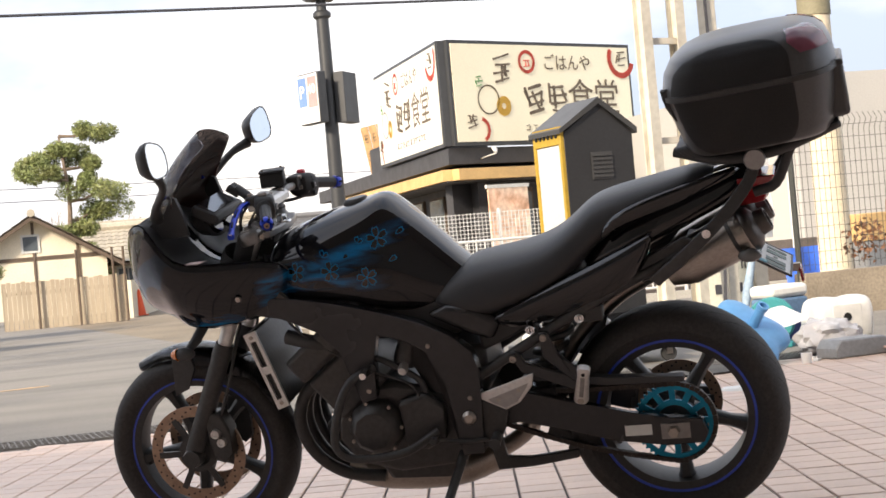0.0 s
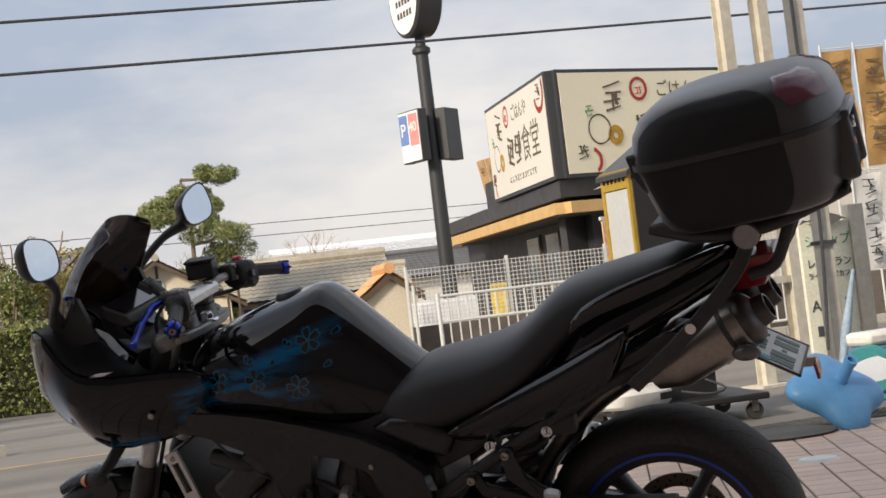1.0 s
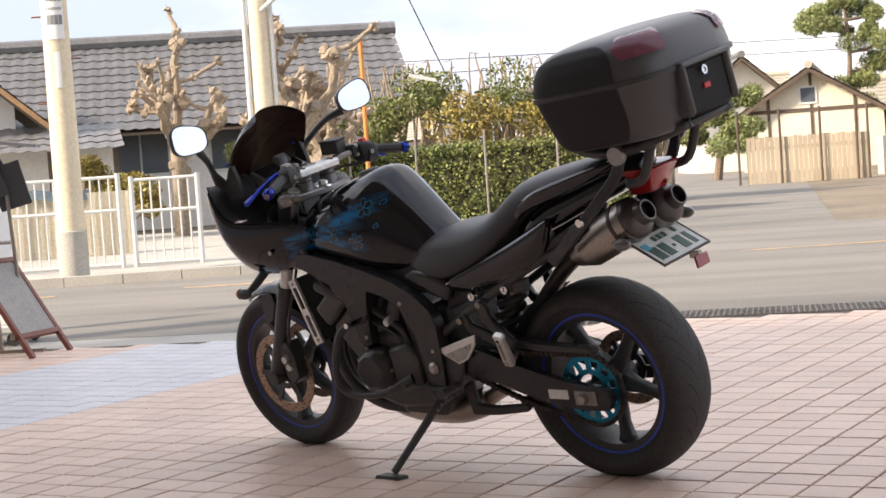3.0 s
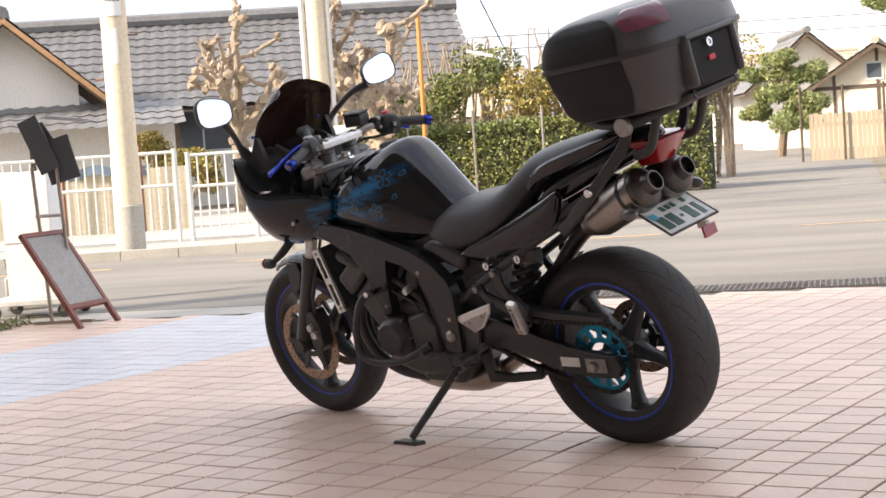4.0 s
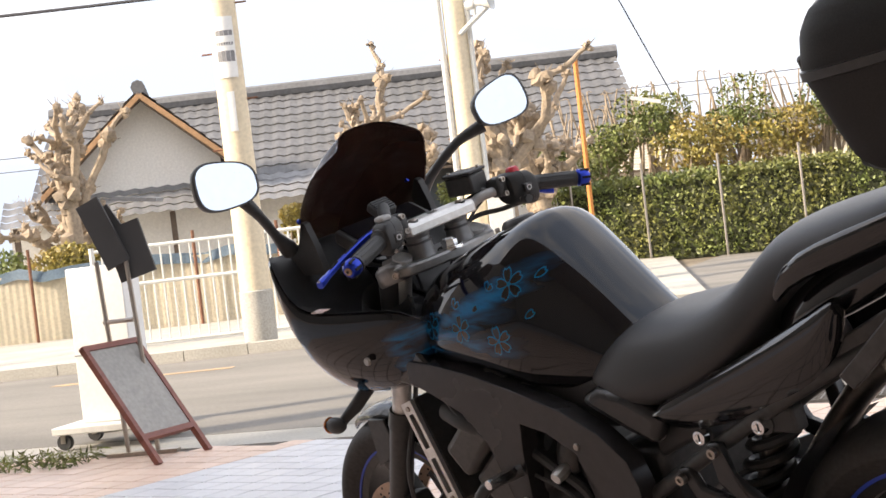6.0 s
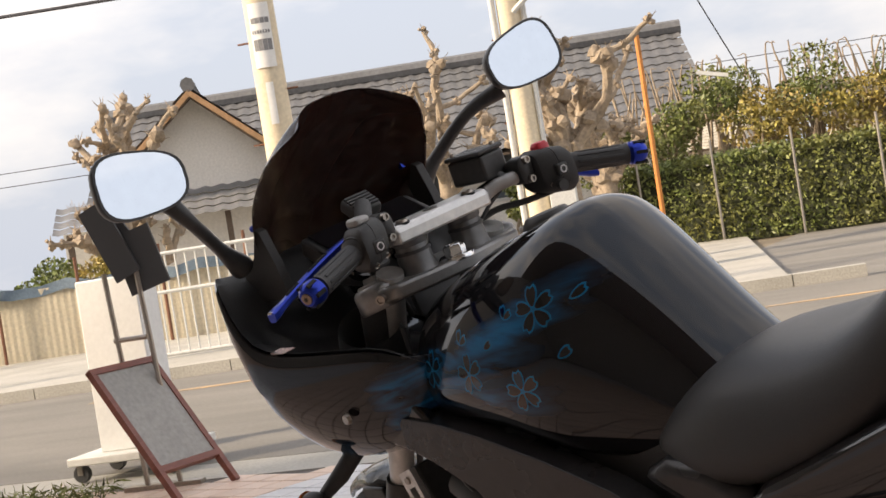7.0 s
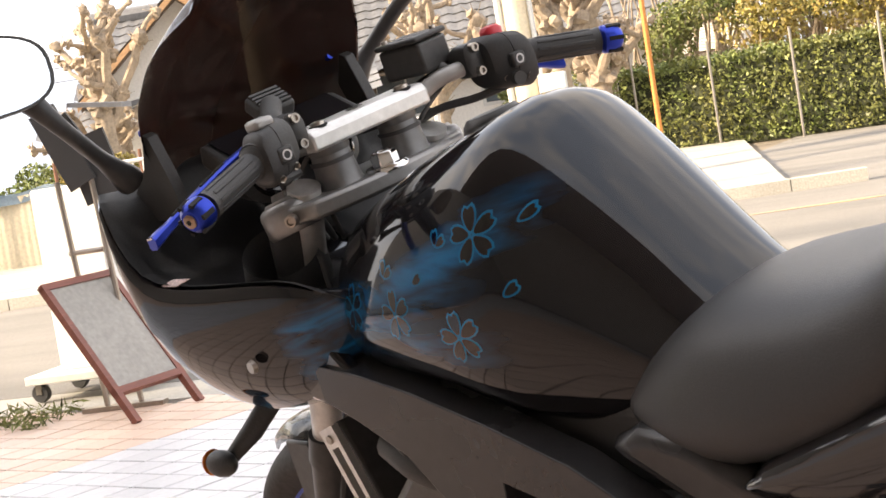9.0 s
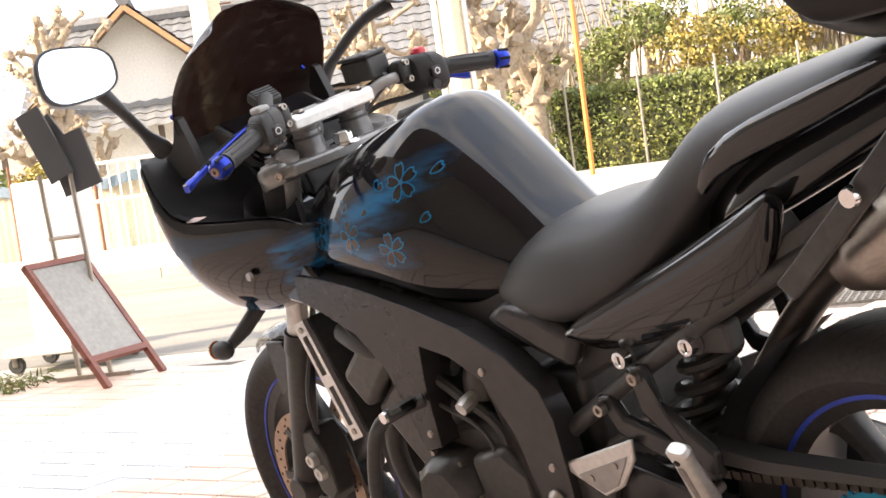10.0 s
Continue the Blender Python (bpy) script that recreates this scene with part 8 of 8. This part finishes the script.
bar_line = [(-0.312, -0.292, 1.024), (-0.348, -0.19, 1.045), (-0.380, -0.13, 1.045), (-0.396, -0.095, 1.032), (-0.40, 0, 1.03), (-0.396, 0.095, 1.032), (-0.385, 0.135, 1.043), (-0.356, 0.22, 1.040), (-0.304, 0.345, 1.013)]
part("handlebar", tube(curve(bar_line, 5), 0.011, 12), SILVER, bike, "alloy handlebar")
for s, e, g0 in ((-1, (-0.312, -0.292, 1.024), (-0.348, -0.185, 1.045)), (1, (-0.304, 0.345, 1.013), (-0.348, 0.240, 1.036))):
    e, g0 = Vector(e), Vector(g0)
    d = (e - g0).normalized()
    grip = part("grip", tube([g0, g0 + d * 0.006, g0 + d * 0.012, g0 + (e - g0) * 0.5, e - d * 0.012, e - d * 0.006], [0.022, 0.022, 0.0165, 0.0158, 0.0165, 0.018], 16), MATT, bike, "black rubber grip")
    end = part("bar_end", tube([e - d * 0.004, e, e + d * 0.012, e + d * 0.020, e + d * 0.026], [0.014, 0.0185, 0.0195, 0.018, 0.012], 24), BLUE, grip, "blue anodised bar end weight")
    turn = spin(*e, d)
    for k in range(6):
        m = turn @ Matrix.Rotation(2 * math.pi * k / 6, 4, "Y")
        part("bar_end_slot", box(0.0165, 0.004, -0.0028, 0.0203, 0.024, 0.0028, m=m), HOLE, end, smooth=False)
    part("bar_end_bolt", tube([e + d * 0.022, e + d * 0.028, e + d * 0.029], [0.0085, 0.0085, 0.0065], 14), DISC, end, "bronze bolt")
    part("bolt_socket", tube([e + d * 0.0285, e + d * 0.0295], 0.0035, 6), HOLE, end)
    deepen = 0.038 if s > 0 else 0.034
    sw = part("switch_housing", loft([superring(20, 0, 0, a, h, 3.0, lambda u, v, q=q: tuple(g0 - d * q + Vector((u, 0, v - (0.007 if s > 0 else 0.003))))) for q, a, h in ((-0.004, 0.019, 0.02), (-0.001, 0.028, deepen - 0.006), (0.006, 0.031, deepen), (0.026, 0.031, deepen), (0.0265, 0.030, deepen - 0.001), (0.028, 0.031, deepen), (0.050, 0.031, deepen - 0.002), (0.058, 0.028, deepen - 0.008), (0.060, 0.018, 0.018))]), MATT, bike, "black switch housing")
    part("switch", loft([superring(14, 0, 0, a, h, 2.6, lambda u, v, q=q: tuple(g0 - d * 0.026 + Vector((u - 0.004, v, q)))) for q, a, h in ((0.024, 0.013, 0.015), (0.036, 0.013, 0.015), (0.041, 0.010, 0.011), (0.042, 0.004, 0.005))]) if s > 0 else box(-0.014, -0.014, -0.007, 0.014, 0.014, 0.007, m=Matrix.Translation(g0 - d * 0.026 + Vector((0.0, 0, 0.033)))), REDSW if s > 0 else SILVER, sw, "red stop switch" if s > 0 else "grey dip switch", bev=0.0 if s > 0 else 0.005)
    part("rocker", box(-0.004, -0.011, -0.010, 0.006, 0.011, 0.010, m=Matrix.Translation(g0 - d * 0.026 + Vector((0.030, 0, -0.008)))), SATIN, sw, bev=0.003)
    part("rocker_mark", lathe([(0.0045, -0.0006), (0.0065, -0.0006), (0.0065, 0.001), (0.0045, 0.001)], 16, m=spin(*(g0 - d * 0.026 + Vector((0.0364, 0, -0.008))), (-1, 0, 0)), closed=True), GALVW, sw, "white switch mark")
    for q in (0.012, 0.044):
        part("housing_screw", lathe([(0.0, -0.001), (0.003, -0.001), (0.0045, -0.003), (0.005, 0.004)], 10, m=spin(*(g0 - d * q + Vector((0.024, 0, -0.030))), (-1, 0, 0.6))), STEEL, sw)
    part("grip_flange", tube([g0 - d * 0.003, g0 + d * 0.004], 0.0235, 22), MATT, grip)
    for k in range(9):
        m = spin(*g0, e - g0) @ Matrix.Rotation(2 * math.pi * k / 9, 4, "Y")
        part("grip_rib", box(0.0152, 0.022, -0.0024, 0.0172, (e - g0).length - 0.016, 0.0024, m=m), MATT, grip, bev=0.0008)
    piv = g0 - d * 0.072 + Vector((-0.03, 0, 0.0))
    perch = part("lever_perch", loft([superring(14, 0, 0, a, h, 3.0, lambda u, v, q=q: tuple(piv + Vector((q, 0, 0)) + Vector((0, u, v)))) for q, a, h in ((-0.026, 0.010, 0.009), (-0.020, 0.017, 0.014), (0.006, 0.016, 0.016), (0.022, 0.016, 0.023), (0.046, 0.015, 0.023), (0.050, 0.010, 0.015))]), SATIN, bike, "black lever perch")
    part("perch_bolt", lathe([(0.0, -0.002), (0.0035, -0.002), (0.004, -0.005), (0.0075, -0.005), (0.008, 0.006)], 12, m=spin(*(piv + Vector((-0.012, 0, 0.015))), (0, 0, -1))), STEEL, perch)
    for z in (-0.016, 0.016):
        part("perch_screw", lathe([(0.0, -0.002), (0.003, -0.002), (0.0035, -0.005), (0.006, -0.005), (0.0065, 0.006)], 12, m=spin(*(piv + Vector((0.051, 0, z))), (-1, 0, 0))), STEEL, perch)
    tip = Vector((-0.412, -0.318, 0.997)) if s < 0 else Vector((-0.405, 0.350, 0.992))
    lp = curve([piv + Vector((-0.012, 0, 0)), piv.lerp(tip, 0.22) + Vector((-0.026, 0, 0.004)), piv.lerp(tip, 0.6) + Vector((-0.020, 0, 0.002)), tip], 6)
    rings = []
    for i, q in enumerate(lp):
        f = i / (len(lp) - 1)
        ww, hh = (0.0105 - 0.003 * f) * (0.8 if 0.30 < f < 0.36 else 1.0) + (0.0025 if f > 0.90 else 0), 0.0062 + (0.0015 if f > 0.90 else 0)
        rings.append([tuple(q + Vector((u * ww, 0, v * hh))) for u, v in ((-1, -0.6), (-0.6, -1), (0.6, -1), (1, -0.6), (1, 0.6), (0.6, 1), (-0.6, 1), (-1, 0.6))])
    lev = part("lever", loft(rings), BLUE, bike, "blue anodised lever with slots")
    for i0, i1 in ((2, 5), (8, 12), (13, 16)):
        part("lever_slot", tube([q + Vector((0.001, 0, 0.0056)) for q in lp[i0:i1]], 0.0030, 6), HOLE, lev)
    part("lever_adjuster", tube([lp[1] + Vector((0.012, 0, -0.002)), lp[1] + Vector((0.012, 0, 0.010))], 0.006, 10), BLUE, lev, "blue span adjuster")
    part("tip_screw", tube([tip + Vector((0, 0, 0.006)), tip + Vector((0, 0, 0.0085))], 0.0045, 10), CHROME, lev)
    for k in range(3):
        part("bar_cable", tube(curve([piv + Vector((0.0, 0, -0.004 * k)), piv + Vector((-0.03 + 0.02 * k, -s * (0.05 + 0.01 * k), -0.012 - 0.012 * k)), Vector((-0.46 + 0.025 * k, s * (0.10 - 0.012 * k), 1.0 - 0.012 * k)), Vector((-0.47 + 0.02 * k, s * 0.06, 0.90))], 6), 0.0045 - 0.0006 * k, 8), MATT, bike)
    part("switch_loom", tube(curve([g0 - d * 0.03 + Vector((0.0, 0, -0.04)), g0 - d * 0.07 + Vector((-0.01, 0, -0.05)), Vector((-0.42, s * 0.12, 1.0)), Vector((-0.455, s * 0.05, 0.96))], 6), 0.0055, 8), MATT, bike)
adj = part("cable_adjuster", lathe([(0.004, -0.03), (0.006, -0.028), (0.006, -0.012), (0.012, -0.011), (0.013, -0.004), (0.012, 0.003), (0.006, 0.004), (0.006, 0.014), (0.0, 0.016)], 14, m=spin(-0.405, -0.105, 1.052, (-0.1, 1, -0.15))), SATIN, bike, "knurled black cable adjuster")
display = part("display_bezel", prism([(-0.60, 1.035), (-0.59, 1.062), (-0.52, 1.028), (-0.515, 1.006), (-0.54, 1.0)], -0.125, 0.10), MATT, bike, "black instrument bezel", bev=0.006)
part("display_glass", prism([(-0.583, 1.0605), (-0.582, 1.0625), (-0.529, 1.0365), (-0.530, 1.0345)], -0.112, 0.085), GLOSS, display, "dark instrument glass", smooth=False)
part("start_button", lathe([(0.0, -0.004), (0.009, -0.004), (0.010, 0.004)], 16, m=spin(-0.322, 0.205, 1.01, (-1, 0.2, 0))), SATIN, bike)
res = part("brake_reservoir", box(-0.036, -0.030, -0.024, 0.036, 0.030, 0.018, m=Matrix.Translation((-0.425, 0.135, 1.078)) @ Matrix.Rotation(radians(12), 4, "Z")), SATIN, bike, "black brake fluid reservoir", bev=0.005)
part("reservoir_lid", box(-0.038, -0.032, 0.0185, 0.038, 0.032, 0.026, m=Matrix.Translation((-0.425, 0.135, 1.078)) @ Matrix.Rotation(radians(12), 4, "Z")), MATT, res, "black reservoir lid", bev=0.003)
for k in (-1, 1):
    part("lid_screw", lathe([(0.0, -0.001), (0.0025, -0.001), (0.004, -0.003), (0.0045, 0.003)], 10, m=Matrix.Translation((-0.425, 0.135, 1.078)) @ Matrix.Rotation(radians(12), 4, "Z") @ spin(k * 0.026, k * 0.02, 0.0275, (0, 0, -1))), STEEL, res)
    part("lid_writing", box(-0.020, -0.004 + 0.012 * k, 0.0262, 0.020, -0.001 + 0.012 * k, 0.0268, m=Matrix.Translation((-0.425, 0.135, 1.078)) @ Matrix.Rotation(radians(12), 4, "Z")), SILVERD, res, smooth=False)
part("reservoir_neck", tube([(-0.385, 0.15, 1.04), (-0.42, 0.137, 1.07)], 0.012, 10), SATIN, bike)
mount = part("phone_mount", box(-0.020, -0.026, -0.014, 0.020, 0.026, 0.006, m=Matrix.Translation((-0.47, -0.07, 1.09)) @ Matrix.Rotation(radians(35), 4, "Y")), MATT, bike, "black device clamp on the bar", bev=0.004)
for k in range(5):
    part("clamp_ridge", box(-0.016 + 0.007 * k, -0.022, 0.0055, -0.012 + 0.007 * k, 0.022, 0.010, m=Matrix.Translation((-0.47, -0.07, 1.09)) @ Matrix.Rotation(radians(35), 4, "Y")), MATT, mount, smooth=False)
part("mount_arm", tube([(-0.385, -0.12, 1.04), (-0.43, -0.10, 1.075), (-0.46, -0.075, 1.088)], 0.014, 12), MATT, bike)

# mirrors
def mirror(s, c, turn):
    c = Vector(c)
    stem = part("mirror_stem", tube(curve([(-0.675, s * 0.19, 1.045), (-0.655, s * 0.225, 1.085), (-0.60, s * 0.285, 1.145), tuple(c + Vector((-0.03, -s * 0.045, -0.042)))], 5), [0.02, 0.02, 0.018, 0.016, 0.014, 0.012, 0.011, 0.011, 0.011, 0.011, 0.011, 0.012, 0.013, 0.014, 0.015, 0.017], 12), SATIN, bike, "black mirror stem")
    m = Matrix.Translation(c) @ Matrix.Rotation(radians(turn), 4, "Z") @ Matrix.Rotation(radians(-7), 4, "Y") @ Matrix.Rotation(radians(s * 8), 4, "X")
    shape = lambda x, k: superring(28, 0, 0, 0.080 * k, 0.051 * k, 3.0, lambda u, v: (x, u, v * (1 + s * u * 2.0)))
    part("mirror_shell", loft([shape(-0.045, 0.35), shape(-0.035, 0.7), shape(-0.015, 0.95), shape(0.0, 1.0), shape(0.004, 0.985), shape(0.004, 0.93), shape(0.0015, 0.925)], m=m), SATIN, stem, "black mirror shell")
    part("mirror_glass", loft([shape(0.0018, 0.922), shape(0.003, 0.92)], m=m), MIRROR, stem, "mirror glass reflecting the sky")


mirror(-1, (-0.575, -0.357, 1.236), 4)
mirror(1, (-0.532, 0.388, 1.208), -4)

# luggage rack and top case
rack = part("luggage_rack", prism([(0.80, 1.085), (0.84, 1.050), (0.90, 1.03), (1.02, 1.027), (1.12, 1.06), (1.235, 1.095), (1.24, 1.115), (1.10, 1.095), (1.0, 1.085), (0.86, 1.092)], -0.13, 0.13), MATT, bike, "black luggage rack plate", bev=0.012)
for s in (-1, 1):
    part("rack_bar", tube(curve([(0.80, s * 0.10, 1.072), (0.92, s * 0.135, 1.047), (1.05, s * 0.14, 1.052), (1.16, s * 0.12, 1.082), (1.235, s * 0.09, 1.107)], 4), 0.014, 10), SATIN, rack)
    part("rack_leg", tube(curve([(1.0, s * 0.11, 0.945), (1.06, s * 0.115, 0.965), (1.10, s * 0.115, 1.045), (1.12, s * 0.11, 1.078)], 4), 0.014, 10), SATIN, rack)


# ---- top case on the rack ----
CASE = LEAN @ Matrix.Translation((1.005, 0, 1.243)) @ Matrix.Rotation(radians(-5), 4, "Y") @ Matrix.Scale(1.02, 4)
case = thing("top_case", "black hard plastic top case with reflective lid on the rack", "top case", CASE)


def case_ring(z, x0, x1, hw, power=5.5, n=64):
    cx, hx = (x0 + x1) / 2, (x1 - x0) / 2
    return superring(n, cx, 0, hx, hw, power, lambda u, v: (u + (0.05 * (1 - (v / 0.27) ** 2) if u > cx else -0.03 * (1 - (v / 0.27) ** 2)) * abs((u - cx) / hx) ** 2, v, z))


BODY = ((-0.165, -0.11, 0.125, 0.185), (-0.163, -0.128, 0.142, 0.20), (-0.153, -0.145, 0.154, 0.217), (-0.13, -0.158, 0.166, 0.232), (-0.06, -0.175, 0.180, 0.247), (-0.005, -0.186, 0.188, 0.258), (0.0, -0.188, 0.19, 0.26))
body_rings = [case_ring(*q) for q in BODY]
LID = ((0.003, -0.188, 0.19, 0.26), (0.02, -0.187, 0.19, 0.259), (0.06, -0.176, 0.184, 0.252), (0.09, -0.155, 0.172, 0.24), (0.108, -0.125, 0.152, 0.222), (0.118, -0.09, 0.125, 0.195), (0.124, -0.05, 0.09, 0.15), (0.126, 0.0, 0.05, 0.09))
lid_rings = [case_ring(*q) for q in LID]
part("body", loft(body_rings), CASEGREY, case, "satin dark grey case bottom")
part("lid", loft(lid_rings), CASEGREY, case, "satin dark grey case lid")
part("seam_rib", loft([case_ring(z, -0.188 - g, 0.19 + g, 0.26 + g) for z, g in ((-0.006, 0.0), (-0.005, 0.006), (0.008, 0.006), (0.009, 0.0))], caps=False), SATIN, case, "raised seam rib")


def band(rings, lo, hi, grow, name, mat, label, xs):
    """A shell over part of the case's skin, between two sideways limits."""
    bm = bmesh.new()
    rows = []
    for r in rings:
        pts = [p for p in r if lo <= p[1] <= hi and (p[0] > xs[0]) and p[0] < xs[1]]
        pts.sort(key=lambda p: p[1])
        rows.append(pts)
    n = min(len(r) for r in rows)
    if n < 2:
        return
    rows = [[r[round(i * (len(r) - 1) / (n - 1))] for i in range(n)] for r in rows]
    c = Vector((0, 0, -0.02))
    rows = [[tuple(Vector(p) + (Vector(p) - c).normalized() * grow) for p in r] for r in rows]
    loft(rows, bm, caps=False, closed=False)
    bmesh.ops.solidify(bm, geom=bm.faces, thickness=0.003)
    part(name, bm, mat, case, label)


def skin(spec, z):
    """The case's outline at height z, between the rings of its section."""
    for p, q in zip(spec, spec[1:]):
        if p[0] <= z <= q[0]:
            f = (z - p[0]) / (q[0] - p[0])
            return tuple(u + (v - u) * f for u, v in zip(p, q))
    return spec[-1]


def flank_panel(spec, s, z0, z1, x0, x1, corner, name, label):
    """A matt shell over one flank, from the seam z0 to z1, with two rounded corners at z1."""
    rows = []
    for k in range(15):
        f = math.sin(k / 14 * math.pi / 2)
        q = skin(spec, z0 + (z1 - z0) * f)
        cut = corner * (1 - (1 - min(1.0, max(0.0, (f - 0.45) / 0.55)) ** 2) ** 0.5)
        lo, hi = max(x0, q[1] + 0.006) + cut, x1 - cut
        ring = [p for p in case_ring(*q, n=1200) if s * p[1] > 0.5 * q[3] and lo <= p[0] <= hi]
        ring.sort(key=lambda p: p[0])
        ring = [ring[round(j * (len(ring) - 1) / 23)] for j in range(24)]
        rows.append([(p[0], p[1] + s * 0.004, p[2]) for p in ring])
    bm = loft(rows, caps=False, closed=False)
    bmesh.ops.solidify(bm, geom=bm.faces, thickness=0.003)
    part(name, bm, MATT, case, label)


for s in (-1, 1):
    flank_panel(BODY, s, -0.007, -0.158, -0.185, 0.125, 0.045, "flank_panel", "matt black flank panel")
    flank_panel(LID, s, 0.011, 0.112, -0.185, 0.125, 0.07, "lid_flank_panel", "matt black lid flank")
PINK = material("mauve_reflector", (0.42, 0.14, 0.20), 0.14, vary=0.15, coat=1.0)
VIOL = material("tinted_blue_window", (0.10, 0.11, 0.2), 0.08, vary=0.15, coat=1.0)
band(lid_rings[2:6], -0.24, -0.09, 0.005, "reflector_panel", PINK, "mauve reflector panel", (0.115, 1))
band(lid_rings[2:6], -0.08, 0.08, 0.006, "lid_window", VIOL, "tinted bluish lid window", (0.06, 1))
band(lid_rings[2:6], 0.09, 0.24, 0.005, "reflector_panel", PINK, "mauve reflector panel", (0.115, 1))
part("latch_recess", box(0.19, -0.095, -0.14, 0.238, 0.095, -0.005), HOLE, case, "black latch recess", bev=0.01)
part("lock", lathe([(0.0, -0.008), (0.006, -0.008), (0.008, -0.012), (0.013, -0.012), (0.015, 0.01)], 22, m=spin(0.238, -0.02, -0.028, (-1, 0, 0))), CHROME, case, "chrome lock barrel")
part("release_button", box(0.23, -0.03, -0.078, 0.244, 0.0, -0.063), REDSW, case, "red release button", bev=0.002)
for s in (-1, 1):
    part("hinge_bracket", prism([(-0.212, 0.03), (-0.18, 0.03), (-0.165, -0.05), (-0.185, -0.06), (-0.205, -0.02)], s * 0.17, s * 0.19), SATIN, case, "black hinge bracket", bev=0.005)
    part("recess_wing", box(0.18, min(s * 0.095, s * 0.12), -0.135, 0.249, max(s * 0.095, s * 0.12), 0.004), CASEGREY, case, "satin wing beside the latch recess", bev=0.012)
part("lid_lip", box(0.19, -0.12, -0.006, 0.251, 0.12, 0.012), CASEGREY, case, "lid lip over the latch", bev=0.006)


# ---- forecourt tiles, 150 mm square, each a piece of its own near the motorcycle ----
TILEP = material("pink_quarry_tile", (0.67, 0.49, 0.39), 0.42, vary=0.08, grain=50, blotch=2.0, second=(0.57, 0.41, 0.32), each=0.07, spec=0.45)
TILEB = material("grey_blue_quarry_tile", (0.57, 0.57, 0.59), 0.42, vary=0.08, grain=50, blotch=2.0, second=(0.45, 0.45, 0.47), each=0.06, spec=0.45)
TILEPJ = material("pink_quarry_tile_far", (0.67, 0.49, 0.39), 0.42, vary=0.08, grain=50, blotch=2.0, second=(0.57, 0.41, 0.32), island=0.07, spec=0.45)
TILEBJ = material("grey_blue_quarry_tile_far", (0.57, 0.57, 0.59), 0.42, vary=0.08, grain=50, blotch=2.0, second=(0.45, 0.45, 0.47), island=0.06, spec=0.45)
GRID = Matrix.Translation((0.165, 1.65, 0)) @ Matrix.Rotation(radians(13), 4, "Z")
PITCH, SIDE = 0.1525, 0.1435
floor_ob = bpy.data.objects["forecourt"]


def tile_mesh(name, mat):
    h, b = SIDE / 2, 0.0025
    bm = loft([[(x * q, y * q, z) for x, y in ((-1, -1), (1, -1), (1, 1), (-1, 1))] for q, z in ((h, -0.010), (h, -0.0025), (h - b, 0.0))], caps=False)
    bm.verts.ensure_lookup_table()
    bm.faces.new([bm.verts[i] for i in (8, 9, 10, 11)])
    bmesh.ops.recalc_face_normals(bm, faces=bm.faces)
    me = bpy.data.meshes.new(name)
    bm.to_mesh(me)
    bm.free()
    me.materials.append(mat)
    return me


pink, blue = tile_mesh("tile", TILEP), tile_mesh("tile", TILEB)
inv = ROAD.inverted()
near_tiles, far_pink, far_blue = [], [], []
rt = random.Random(2)
for i in range(-66, 72):
    for j in range(-80, 36):
        c = GRID @ Vector(((i + 0.5) * PITCH, (j + 0.5) * PITCH, 0))
        r = inv @ c
        if r.y > deep(0.0) - 0.095 or r.y < -12.8 or r.x < -8.0 or r.x > 8.0:
            continue
        if i in (1, 2) and j in (11, 12):
            continue
        is_blue = -29 <= i <= -20
        d = (c - Vector((0.1, -0.6, 0))).length
        near_tiles.append((d, i, j, c, is_blue))
near_tiles.sort(key=lambda q: q[0])
fm = floor_ob.matrix_world.inverted()
for n, (d, i, j, c, is_blue) in enumerate(near_tiles):
    dz = rt.uniform(-0.0012, 0.0008)
    m = Matrix.Translation((0, 0, dz)) @ Matrix.Translation(c) @ GRID.to_3x3().to_4x4() @ Matrix.Rotation(rt.uniform(-0.006, 0.006), 4, "Z") @ Matrix.Rotation(rt.uniform(-0.003, 0.003), 4, "X")
    if n < 290:
        o = new("tile", blue if is_blue else pink)
        o.parent = floor_ob
        o.matrix_basis = fm @ m
    else:
        (far_blue if is_blue else far_pink).append(m)
for ms, mat, nm in ((far_pink, TILEPJ, "pink_tiles"), (far_blue, TILEBJ, "grey_blue_tiles")):
    base = np.array([v.co[:] + (1,) for v in pink.vertices])
    polys = [tuple(p.vertices) for p in pink.polygons]
    V, F = [], []
    for k, m in enumerate(ms):
        V.append((base @ np.array(fm @ m).T)[:, :3])
        F += [tuple(v + k * len(base) for v in p) for p in polys]
    me = bpy.data.meshes.new(nm)
    me.from_pydata(np.concatenate(V).tolist(), [], F)
    me.materials.append(mat)
    o = new(nm, me)
    o.parent = floor_ob
    tagged(o, "square quarry tiles of the forecourt", kind="stuff")
